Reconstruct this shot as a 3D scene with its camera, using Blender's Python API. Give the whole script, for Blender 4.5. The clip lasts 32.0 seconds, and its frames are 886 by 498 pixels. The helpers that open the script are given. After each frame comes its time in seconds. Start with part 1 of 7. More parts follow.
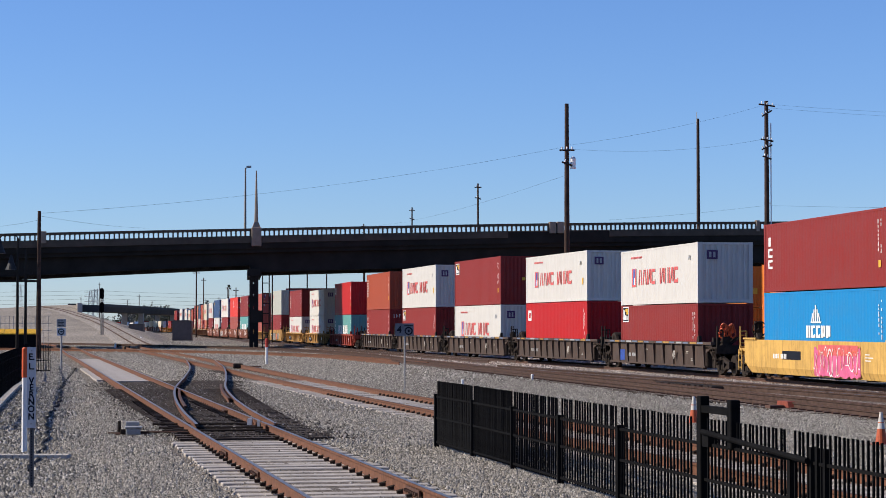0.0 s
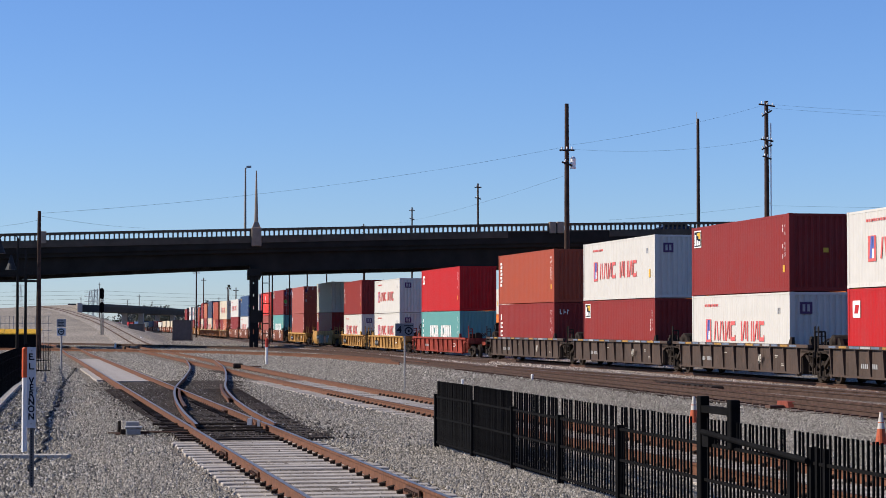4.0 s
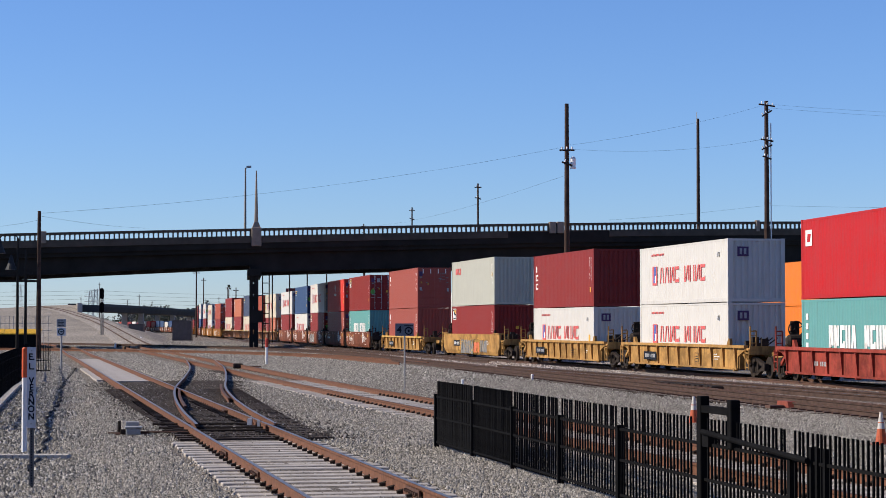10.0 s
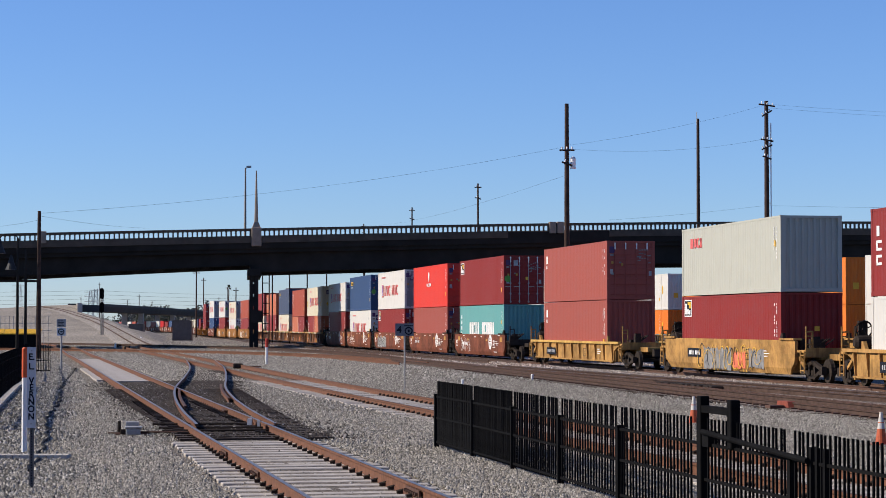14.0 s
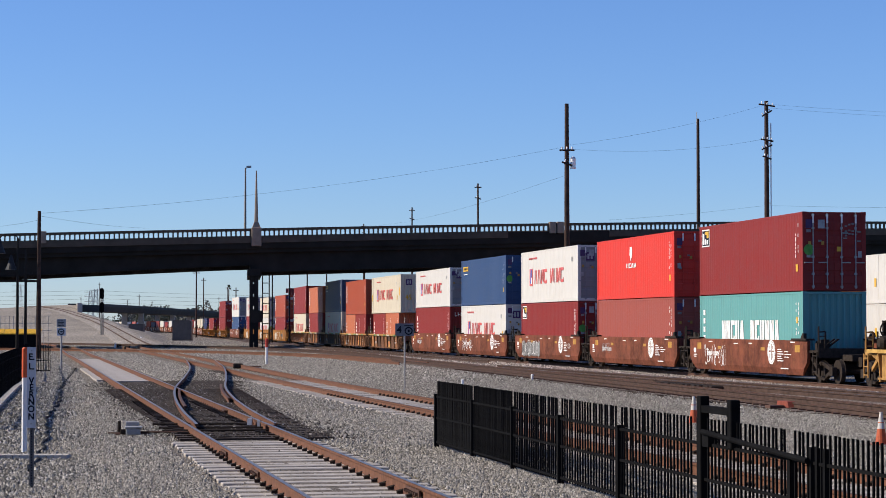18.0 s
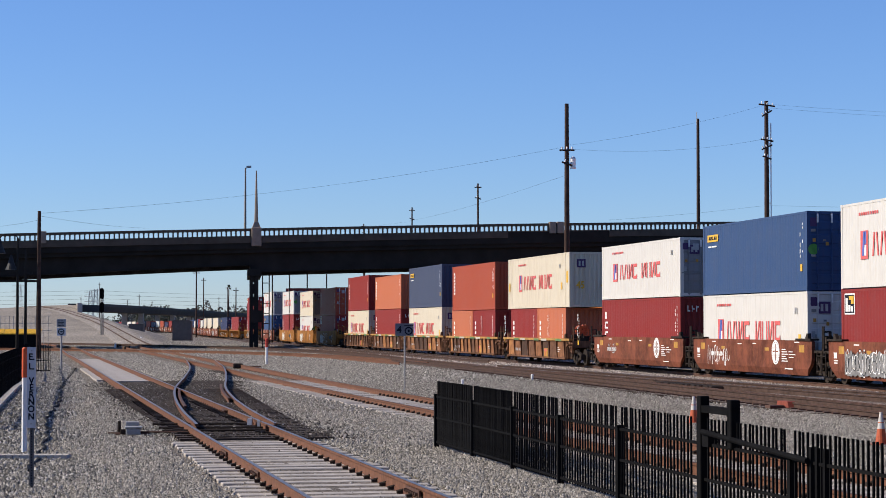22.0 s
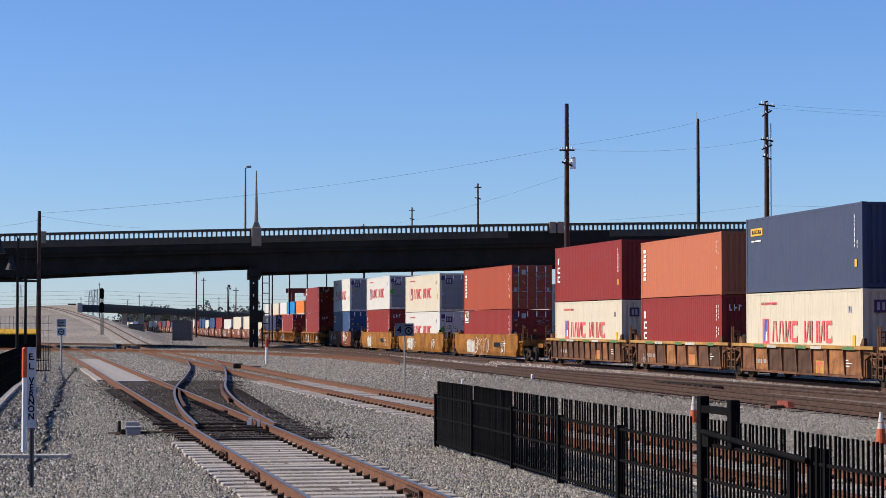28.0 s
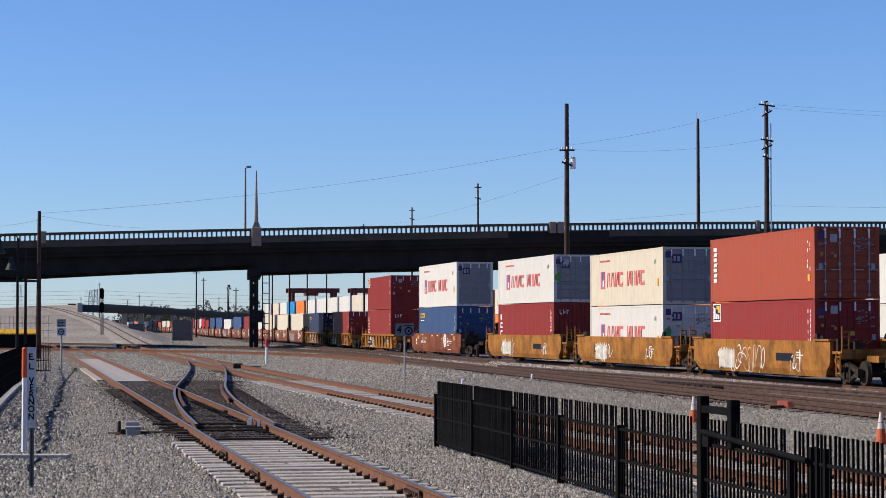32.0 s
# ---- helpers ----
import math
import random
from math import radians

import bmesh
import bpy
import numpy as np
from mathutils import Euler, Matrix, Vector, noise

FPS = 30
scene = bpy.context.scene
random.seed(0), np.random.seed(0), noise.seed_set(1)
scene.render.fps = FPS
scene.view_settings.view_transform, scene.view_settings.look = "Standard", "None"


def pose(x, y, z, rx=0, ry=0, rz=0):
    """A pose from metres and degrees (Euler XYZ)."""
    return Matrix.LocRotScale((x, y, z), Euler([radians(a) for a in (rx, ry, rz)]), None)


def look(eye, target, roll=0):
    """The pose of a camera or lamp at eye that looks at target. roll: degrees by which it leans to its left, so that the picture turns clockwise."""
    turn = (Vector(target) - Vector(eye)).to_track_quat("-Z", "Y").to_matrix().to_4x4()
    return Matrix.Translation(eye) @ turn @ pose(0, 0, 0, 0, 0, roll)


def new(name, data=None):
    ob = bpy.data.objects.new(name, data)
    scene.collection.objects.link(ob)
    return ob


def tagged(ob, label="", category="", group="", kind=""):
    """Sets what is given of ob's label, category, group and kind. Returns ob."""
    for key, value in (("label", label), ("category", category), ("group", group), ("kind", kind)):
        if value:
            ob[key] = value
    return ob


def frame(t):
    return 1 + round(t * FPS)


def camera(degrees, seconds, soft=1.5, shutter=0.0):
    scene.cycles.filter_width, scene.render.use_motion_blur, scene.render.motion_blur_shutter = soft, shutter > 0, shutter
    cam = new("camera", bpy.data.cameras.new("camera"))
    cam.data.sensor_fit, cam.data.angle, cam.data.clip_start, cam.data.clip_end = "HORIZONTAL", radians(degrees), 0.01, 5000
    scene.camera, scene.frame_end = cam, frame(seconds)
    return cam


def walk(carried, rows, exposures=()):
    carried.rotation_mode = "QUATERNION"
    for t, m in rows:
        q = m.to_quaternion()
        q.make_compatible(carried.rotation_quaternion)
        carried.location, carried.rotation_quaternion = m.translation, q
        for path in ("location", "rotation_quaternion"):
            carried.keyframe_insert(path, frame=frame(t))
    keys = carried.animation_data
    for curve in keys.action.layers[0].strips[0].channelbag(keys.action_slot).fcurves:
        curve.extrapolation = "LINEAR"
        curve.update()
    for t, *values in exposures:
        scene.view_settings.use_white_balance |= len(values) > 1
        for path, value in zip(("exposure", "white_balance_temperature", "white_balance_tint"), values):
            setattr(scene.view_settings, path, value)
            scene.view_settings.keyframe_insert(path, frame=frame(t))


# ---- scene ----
DURATION = 32.0
cam = camera(24.44, DURATION, soft=0.6)
EYE = pose(0, 0, 2.06, 92.136, 0, 0)
walk(cam, [(0, EYE), (DURATION, EYE)])

# ---------- light ----------
SUN_AZ, SUN_EL = 179.0, 33.0      # degrees: the sun stands to the left, a little beyond the bridge
sun_dir = Vector((math.cos(radians(SUN_AZ)) * math.cos(radians(SUN_EL)),
                  math.sin(radians(SUN_AZ)) * math.cos(radians(SUN_EL)), math.sin(radians(SUN_EL))))
sun = new("sun", bpy.data.lights.new("sun", "SUN"))
sun.data.energy, sun.data.angle, sun.data.color = 5.0, radians(0.53), (1.0, 0.89, 0.74)
sun.matrix_world = look(sun_dir * 100, (0, 0, 0))
world = bpy.data.worlds.new("sky")
scene.world = world
world.use_nodes = True
wn = world.node_tree
sky = wn.nodes.new("ShaderNodeTexSky")
sky.sky_type, sky.sun_disc = "NISHITA", False
sky.sun_elevation = radians(SUN_EL)
sky.sun_rotation = radians(90 - SUN_AZ)
sky.air_density, sky.dust_density, sky.ozone_density = 1.0, 0.0, 6.0
bg = wn.nodes["Background"]
bg.inputs["Strength"].default_value = 0.092
grade = wn.nodes.new("ShaderNodeMix")
grade.data_type, grade.blend_type = "RGBA", "MULTIPLY"
grade.inputs[0].default_value, grade.inputs[7].default_value = 1.0, (0.86, 0.99, 1.32, 1)
wn.links.new(sky.outputs["Color"], grade.inputs[6])
wn.links.new(grade.outputs[2], bg.inputs["Color"])
scene.view_settings.exposure = 0.2

# ---------- materials ----------
MATS = {}


def tree_of(name):
    m = bpy.data.materials.new(name)
    m.use_nodes = True
    nt = m.node_tree
    return m, nt, nt.nodes["Principled BSDF"]


def noise_tex(nt, scale, detail=4.0, rough=0.6, coord="Object"):
    tc = nt.nodes.new("ShaderNodeTexCoord")
    n = nt.nodes.new("ShaderNodeTexNoise")
    n.inputs["Scale"].default_value, n.inputs["Detail"].default_value, n.inputs["Roughness"].default_value = scale, detail, rough
    nt.links.new(tc.outputs[coord], n.inputs["Vector"])
    return n


def ramp(nt, source, stops):
    r = nt.nodes.new("ShaderNodeValToRGB")
    el = r.color_ramp.elements
    while len(el) < len(stops):
        el.new(0.5)
    for e, (p, c) in zip(el, stops):
        e.position, e.color = p, (*c, 1) if len(c) == 3 else c
    nt.links.new(source, r.inputs["Fac"])
    return r


def mix(nt, fac, a, b, mode="MIX"):
    m = nt.nodes.new("ShaderNodeMix")
    m.data_type, m.blend_type = "RGBA", mode
    if isinstance(fac, float):
        m.inputs[0].default_value = fac
    else:
        nt.links.new(fac, m.inputs[0])
    for k, v in ((6, a), (7, b)):
        if isinstance(v, tuple):
            m.inputs[k].default_value = (*v, 1)
        else:
            nt.links.new(v, m.inputs[k])
    return m.outputs[2]


def bump(nt, bsdf, height, strength, dist):
    b = nt.nodes.new("ShaderNodeBump")
    b.inputs["Strength"].default_value, b.inputs["Distance"].default_value = strength, dist
    nt.links.new(height, b.inputs["Height"])
    nt.links.new(b.outputs["Normal"], bsdf.inputs["Normal"])


def paint(name, col, dirt=(0.12, 0.08, 0.05), amount=0.35, rough=0.5, metal=0.0, scale=1.2, streak=True, grime=0.0):
    """Weathered paint: cloudy fading, small chips and streaks that run down."""
    if name in MATS:
        return MATS[name]
    m, nt, b = tree_of(name)
    n1 = noise_tex(nt, scale, 5.0)
    faded = tuple(min(1.0, c * 0.9 + 0.015) for c in col)
    base = mix(nt, ramp(nt, n1.outputs["Fac"], [(0.35, (0, 0, 0)), (0.7, (1, 1, 1))]).outputs["Color"], col, faded)
    n2 = noise_tex(nt, 9.0, 8.0, 0.7)
    spots = ramp(nt, n2.outputs["Fac"], [(0.62, (0, 0, 0)), (0.78, (amount, amount, amount))])
    base = mix(nt, spots.outputs["Color"], base, dirt)
    if streak:
        tc = nt.nodes.new("ShaderNodeTexCoord")
        mp = nt.nodes.new("ShaderNodeMapping")
        mp.inputs["Scale"].default_value = (5.0, 5.0, 0.35)
        n3 = nt.nodes.new("ShaderNodeTexNoise")
        n3.inputs["Scale"].default_value, n3.inputs["Detail"].default_value = 1.6, 4.0
        nt.links.new(tc.outputs["Object"], mp.inputs["Vector"])
        nt.links.new(mp.outputs["Vector"], n3.inputs["Vector"])
        k = amount * 0.6
        st = ramp(nt, n3.outputs["Fac"], [(0.5, (0, 0, 0)), (0.75, (k, k, k))])
        base = mix(nt, st.outputs["Color"], base, dirt)
    if grime:
        n4 = noise_tex(nt, 0.9, 7.0, 0.72)
        gr = ramp(nt, n4.outputs["Fac"], [(0.42, (0, 0, 0)), (0.62, (grime,) * 3)])
        base = mix(nt, gr.outputs["Color"], base, tuple(c * 0.30 for c in col))
        n5 = noise_tex(nt, 3.1, 8.0, 0.75)
        ru = ramp(nt, n5.outputs["Fac"], [(0.55, (0, 0, 0)), (0.68, (grime * 0.7,) * 3)])
        base = mix(nt, ru.outputs["Color"], base, (0.26, 0.105, 0.045))
    oi = nt.nodes.new("ShaderNodeObjectInfo")
    tint = ramp(nt, oi.outputs["Random"], [(0.0, (0.93, 0.93, 0.93)), (1.0, (1.0, 1.0, 1.0))])
    base = mix(nt, 1.0, base, tint.outputs["Color"], "MULTIPLY")
    nt.links.new(base, b.inputs["Base Color"])
    b.inputs["Metallic"].default_value = metal
    b.inputs["Specular IOR Level"].default_value = 0.1
    r = ramp(nt, n2.outputs["Fac"], [(0.3, (rough - 0.08,) * 3), (0.8, (min(1, rough + 0.2),) * 3)])
    nt.links.new(r.outputs["Color"], b.inputs["Roughness"])
    bump(nt, b, n2.outputs["Fac"], 0.12, 0.01)
    MATS[name] = m
    return m


def plain(name, col, rough=0.6, metal=0.0, var=0.25, scale=6.0):
    if name in MATS:
        return MATS[name]
    m, nt, b = tree_of(name)
    n = noise_tex(nt, scale, 6.0)
    lo = tuple(c * (1 - var) for c in col)
    hi = tuple(min(1, c * (1 + var)) for c in col)
    r = ramp(nt, n.outputs["Fac"], [(0.3, lo), (0.7, hi)])
    nt.links.new(r.outputs["Color"], b.inputs["Base Color"])
    b.inputs["Roughness"].default_value, b.inputs["Metallic"].default_value = rough, metal
    b.inputs["Specular IOR Level"].default_value = 0.03 if max(col) < 0.01 else 0.12 if max(col) < 0.1 else 0.35
    bump(nt, b, n.outputs["Fac"], 0.15, 0.01)
    MATS[name] = m
    return m


def gravel(name, cols, size, tint_scale=0.15):
    """Crushed stone: cells the size of the stones with their own greys, gaps between them in relief."""
    m, nt, b = tree_of(name)
    tc = nt.nodes.new("ShaderNodeTexCoord")
    v = nt.nodes.new("ShaderNodeTexVoronoi")
    v.inputs["Scale"].default_value = 1.0 / size
    v.inputs["Randomness"].default_value = 1.0
    nt.links.new(tc.outputs["Object"], v.inputs["Vector"])
    sep = nt.nodes.new("ShaderNodeSeparateColor")
    nt.links.new(v.outputs["Color"], sep.inputs["Color"])
    c = ramp(nt, sep.outputs["Red"], [(i / (len(cols) - 1), q) for i, q in enumerate(cols)])
    big = noise_tex(nt, tint_scale, 6.0, 0.65)
    shade = ramp(nt, big.outputs["Fac"], [(0.3, (0.72, 0.71, 0.70)), (0.7, (1.08, 1.05, 1.02))])
    base = mix(nt, 1.0, c.outputs["Color"], shade.outputs["Color"], "MULTIPLY")
    mid = noise_tex(nt, 5.0, 8.0, 0.8)
    speck = ramp(nt, mid.outputs["Fac"], [(0.32, (0.55, 0.54, 0.53)), (0.5, (0.98, 0.98, 0.98)), (0.68, (1.5, 1.48, 1.45))])
    base = mix(nt, 1.0, base, speck.outputs["Color"], "MULTIPLY")
    nt.links.new(base, b.inputs["Base Color"])
    b.inputs["Roughness"].default_value = 0.95
    b.inputs["Specular IOR Level"].default_value = 0.1
    h = ramp(nt, v.outputs["Distance"], [(0.0, (1, 1, 1)), (0.75, (0, 0, 0))])
    bump(nt, b, h.outputs["Color"], 0.5, size * 0.5)
    MATS[name] = m
    return m


M_GRAVEL = gravel("grey ballast", [(0.057, 0.051, 0.043), (0.151, 0.136, 0.116), (0.255, 0.231, 0.199), (0.416, 0.38, 0.33)], 0.04)
M_BALLAST = gravel("brown ballast", [(0.07, 0.057, 0.049), (0.18, 0.148, 0.128), (0.28, 0.235, 0.208), (0.42, 0.36, 0.325)], 0.05)
M_OILY = gravel("oily ballast", [(0.015, 0.012, 0.01), (0.035, 0.027, 0.021), (0.06, 0.047, 0.038), (0.13, 0.11, 0.095)], 0.05)
M_RUSTY = gravel("rusty brown ballast", [(0.055, 0.044, 0.038), (0.115, 0.092, 0.079), (0.19, 0.157, 0.138), (0.32, 0.275, 0.245)], 0.05)
M_DIRT = gravel("tan dirt", [(0.19, 0.168, 0.14), (0.29, 0.258, 0.215), (0.35, 0.313, 0.265), (0.44, 0.40, 0.345)], 0.14, 0.035)
M_DUST = gravel("dusty fine stone", [(0.085, 0.073, 0.062), (0.145, 0.128, 0.11), (0.2, 0.178, 0.155), (0.28, 0.255, 0.225)], 0.03, 0.6)
M_RUST = plain("rusty rail steel", (0.15, 0.066, 0.036), 0.75, 0.2, 0.35, 9.0)
M_RUSTD = plain("dark rusty steel", (0.10, 0.052, 0.035), 0.75, 0.2, 0.35, 7.0)
M_RAILD = plain("oil-blackened rail steel", (0.078, 0.05, 0.039), 0.7, 0.2, 0.4, 5.0)
M_SHINY = plain("worn rail head", (0.32, 0.30, 0.28), 0.5, 0.9, 0.12, 4.0)
M_CONC = plain("concrete", (0.43, 0.395, 0.345), 0.85, 0.0, 0.18, 2.5)
M_SLAB = plain("dusty crossing concrete", (0.36, 0.325, 0.29), 0.9, 0.0, 0.22, 1.3)
M_PALE = gravel("pale ballast", [(0.2, 0.18, 0.155), (0.31, 0.28, 0.245), (0.39, 0.355, 0.31), (0.5, 0.46, 0.41)], 0.06)
M_TIE = plain("concrete tie", (0.40, 0.36, 0.318), 0.9, 0.0, 0.2, 5.0)
M_WOOD = plain("creosoted timber", (0.06, 0.045, 0.035), 0.85, 0.0, 0.35, 8.0)
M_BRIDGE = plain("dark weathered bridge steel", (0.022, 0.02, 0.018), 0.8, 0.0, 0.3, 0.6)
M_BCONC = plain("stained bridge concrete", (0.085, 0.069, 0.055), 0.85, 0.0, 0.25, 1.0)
M_PYLON = plain("weathered brown concrete", (0.24, 0.19, 0.15), 0.85, 0.0, 0.2, 2.0)
M_POLE = plain("tarred pole wood", (0.056, 0.034, 0.026), 0.8, 0.0, 0.4, 3.0)
M_BLACK = plain("black fence paint", (0.008, 0.008, 0.0085), 0.9, 0.0, 0.3, 6.0)
M_STEEL = plain("galvanised steel", (0.33, 0.325, 0.315), 0.6, 0.15, 0.15, 8.0)
M_WHITE = plain("white plastic", (0.78, 0.78, 0.76), 0.5, 0.0, 0.06, 8.0)
M_ORANGE = plain("orange plastic", (0.62, 0.10, 0.03), 0.5, 0.0, 0.1, 8.0)
M_SIGN = plain("sign sheet", (0.55, 0.57, 0.60), 0.5, 0.1, 0.06, 5.0)
M_INK = plain("black lettering", (0.012, 0.014, 0.02), 0.5, 0.0, 0.1, 5.0)
M_TRUCK = plain("grimy truck steel", (0.034, 0.026, 0.021), 0.85, 0.0, 0.4, 6.0)
M_RUBBER = plain("black rubber", (0.012, 0.012, 0.012), 0.7, 0.0, 0.2, 6.0)


# ---------- mesh helpers ----------
def box(bm, x0, x1, y0, y1, z0, z1, m=None):
    vs = [bm.verts.new(p) for p in ((x0, y0, z0), (x1, y0, z0), (x1, y1, z0), (x0, y1, z0),
                                    (x0, y0, z1), (x1, y0, z1), (x1, y1, z1), (x0, y1, z1))]
    if m is not None:
        for v in vs:
            v.co = m @ v.co
    for f in ((3, 2, 1, 0), (4, 5, 6, 7), (0, 1, 5, 4), (1, 2, 6, 5), (2, 3, 7, 6), (3, 0, 4, 7)):
        bm.faces.new([vs[i] for i in f])
    return vs


def tube(bm, a, b, r0, r1=None, seg=8, cap=True):
    a, b = Vector(a), Vector(b)
    r1 = r0 if r1 is None else r1
    q = (b - a).to_track_quat("Z", "Y")
    rings = []
    for p, r in ((a, r0), (b, r1)):
        rings.append([bm.verts.new(p + q @ Vector((r * math.cos(2 * math.pi * i / seg), r * math.sin(2 * math.pi * i / seg), 0))) for i in range(seg)])
    for i in range(seg):
        bm.faces.new((rings[0][i], rings[0][(i + 1) % seg], rings[1][(i + 1) % seg], rings[1][i]))
    if cap:
        bm.faces.new(rings[0][::-1])
        bm.faces.new(rings[1])


def sweep(bm, pts, profile, closed=True):
    """A profile (side, up) drawn along a line of points."""
    pts = [Vector(p) for p in pts]
    rings = []
    for i, p in enumerate(pts):
        d = (pts[min(i + 1, len(pts) - 1)] - pts[max(i - 1, 0)])
        d.z = 0
        d.normalize()
        side = Vector((-d.y, d.x, 0))
        rings.append([bm.verts.new(p + side * a + Vector((0, 0, b))) for a, b in profile])
    n = len(profile)
    for r0, r1 in zip(rings, rings[1:]):
        for i in range(n if closed else n - 1):
            bm.faces.new((r0[i], r0[(i + 1) % n], r1[(i + 1) % n], r1[i]))
    if closed and n > 2:
        bm.faces.new(rings[0][::-1])
        bm.faces.new(rings[-1])


def mesh_of(name, bm, *mats):
    bmesh.ops.recalc_face_normals(bm, faces=bm.faces)
    me = bpy.data.meshes.new(name)
    bm.to_mesh(me)
    bm.free()
    for m in mats:
        me.materials.append(m)
    return me


def part(name, bm, material, parent, label="", at=None):
    me = bm if isinstance(bm, bpy.types.Mesh) else mesh_of(name, bm, material)
    ob = new(name, me)
    ob.parent = parent
    if at is not None:
        ob.matrix_basis = at
    if label:
        ob["label"] = label
    if name in TINY:
        ob["kind"] = "stuff"
    return ob


TINY = ("number_mark", "stencil_mark", "small_print", "name_band", "painted_patch", "emblem_inlay", "end_emblem", "number_bar", "text_bar", "side_mark",
        "warning_plate", "spray_paint", "spray_fill", "grab_iron", "reflector", "emblem", "clip", "door_label")


def thing(name, label, category, at=None, group="", kind="", data=None):
    ob = new(name, data)
    if at is not None:
        ob.matrix_basis = at
    return tagged(ob, label, category, group, kind)


def smooth_line(ctrl, step):
    """A Catmull-Rom line through the control points, sampled at about equal steps."""
    c = [Vector(p) for p in ctrl]
    c = [c[0] * 2 - c[1]] + c + [c[-1] * 2 - c[-2]]
    out = []
    for i in range(1, len(c) - 2):
        a, b, d, e = c[i - 1], c[i], c[i + 1], c[i + 2]
        n = max(2, int((d - b).length / step))
        for j in range(n):
            t = j / n
            out.append(0.5 * ((2 * b) + (d - a) * t + (2 * a - 5 * b + 4 * d - e) * t * t + (3 * b - a - 3 * d + e) * t ** 3))
    out.append(c[-2])
    return out


# ---------- tracks ----------
RAIL_TOP = 0.18
RAIL = [(-0.037, 0.0), (-0.034, -0.035), (-0.010, -0.045), (-0.010, -0.145), (-0.07, -0.16), (-0.07, -0.175),
        (0.07, -0.175), (0.07, -0.16), (0.010, -0.145), (0.010, -0.045), (0.034, -0.035), (0.037, 0.0)]


def offset(line, d):
    out = []
    for i, p in enumerate(line):
        t = line[min(i + 1, len(line) - 1)] - line[max(i - 1, 0)]
        t.z = 0
        t.normalize()
        out.append(p + Vector((t.y, -t.x, 0)) * d)
    return out


def rail(parent, line, shiny=False, steel=None):
    bm = bmesh.new()
    sweep(bm, [p + Vector((0, 0, RAIL_TOP)) for p in line], RAIL)
    r = part("rail", bm, steel or M_RUST, parent, "rust-brown steel rail")
    bm = bmesh.new()
    sweep(bm, [p + Vector((0, 0, RAIL_TOP + 0.003)) for p in line], [(-0.03, 0), (0.03, 0)], closed=False)
    part("running_surface", bm, M_SHINY if shiny else M_RUST if steel is M_RAILD else M_RUSTD, r, "worn top of the rail")
    return r


def track(ctrl, label, shiny=False, tie=M_WOOD, ties=(0, 0), bed=None, step=2.0, steel=None, guards=()):
    root = thing("track", label, "railway track", kind="structure")
    line = smooth_line(ctrl, step)
    for d in (-0.755, 0.755) + tuple(guards):
        rail(root, offset(line, d), shiny, steel)
    if bed:
        bm = bmesh.new()
        sweep(bm, line, [(-2.3, -0.05), (-1.5, 0.035), (1.5, 0.035), (2.3, -0.05)], closed=False)
        part("ballast_bed", bm, bed, root, "bed of crushed stone")
    if ties[1] > ties[0]:
        bm = bmesh.new()
        box(bm, -1.29, 1.29, -0.14, 0.14, -0.12, 0.045)
        bmesh.ops.bevel(bm, geom=bm.edges[:], offset=0.012, segments=1, affect="EDGES")
        me = mesh_of("tie", bm, tie)
        total, d = 0.0, 0.0
        for a, b in zip(line, line[1:]):
            seg = (b - a).length
            while d < total + seg:
                p = a.lerp(b, (d - total) / seg)
                if ties[0] <= p.y <= ties[1]:
                    ang = math.degrees(math.atan2(b.y - a.y, b.x - a.x)) - 90
                    o = new("tie", me)
                    o.parent = root
                    o.matrix_basis = pose(p.x + random.uniform(-.03, .03), p.y, p.z - random.uniform(0.004, 0.02) - (0.008 if tie is M_WOOD else 0.0), 0, 0, ang + random.uniform(-.8, .8))
                d += 0.60
            total += seg
    return line


T1 = [(4.9, -5, 0), (-0.67, 22.3, 0), (-4.3, 40, 0), (-10.6, 70.6, 0), (-22.9, 130, 0), (-36.0, 190, 0), (-60, 270, 0)]
T2 = [(11.3, -5, 0), (1.7, 40, 0), (-5.15, 72, 0), (-16.95, 130, 0), (-29.0, 188, 0)]
T3 = [(18.9, -5, 0), (11.1, 40, 0), (6.1, 68, 0), (-1.35, 110, 0), (-8.6, 150, 0), (-20.5, 183, 0), (-41, 219, 0), (-75, 252, 0), (-130, 290, 0)]
track(T1, "turnout track with rusty rails on concrete ties", True, M_TIE, (-4, 36))
track(T2, "rusty siding track on concrete ties", False, M_TIE, (-4, 75))
track(T3, "rusty yard track beside coarse stone", False, M_WOOD, (38, 90), None, 2.0, M_RAILD, (0.52,))
T5 = [(-62, 520, 0), (-46, 420, 0), (-25.6, 266, 0), (-14.9, 202, 0), (-6.3, 156, 0), (-0.6, 129, 0), (3.2, 110, 0)]
track(T5, "dark yard track between the turnout and the train", True, M_WOOD, (0, 0), None, 4.0, M_RAILD)
T6 = [(-70, 200, 0), (-45, 176, 0), (-32, 166, 0), (-18.0, 151, 0), (-8.0, 131, 0), (-1.5, 105, 0)]
track(T6, "rusty track that curves across the yard", False, M_WOOD, (0, 0), None, 3.0, M_RUST)
T4 = [(2.1, 97, 0), (3.6, 90.5, 0), (7.55, 74.3, 0), (11.5, 57.9, 0), (13.9, 48.0, 0)]
track(T4, "blackened yard track that joins the main line", True, M_WOOD, (0, 0), None, 2.0, M_RAILD, (-0.5,))
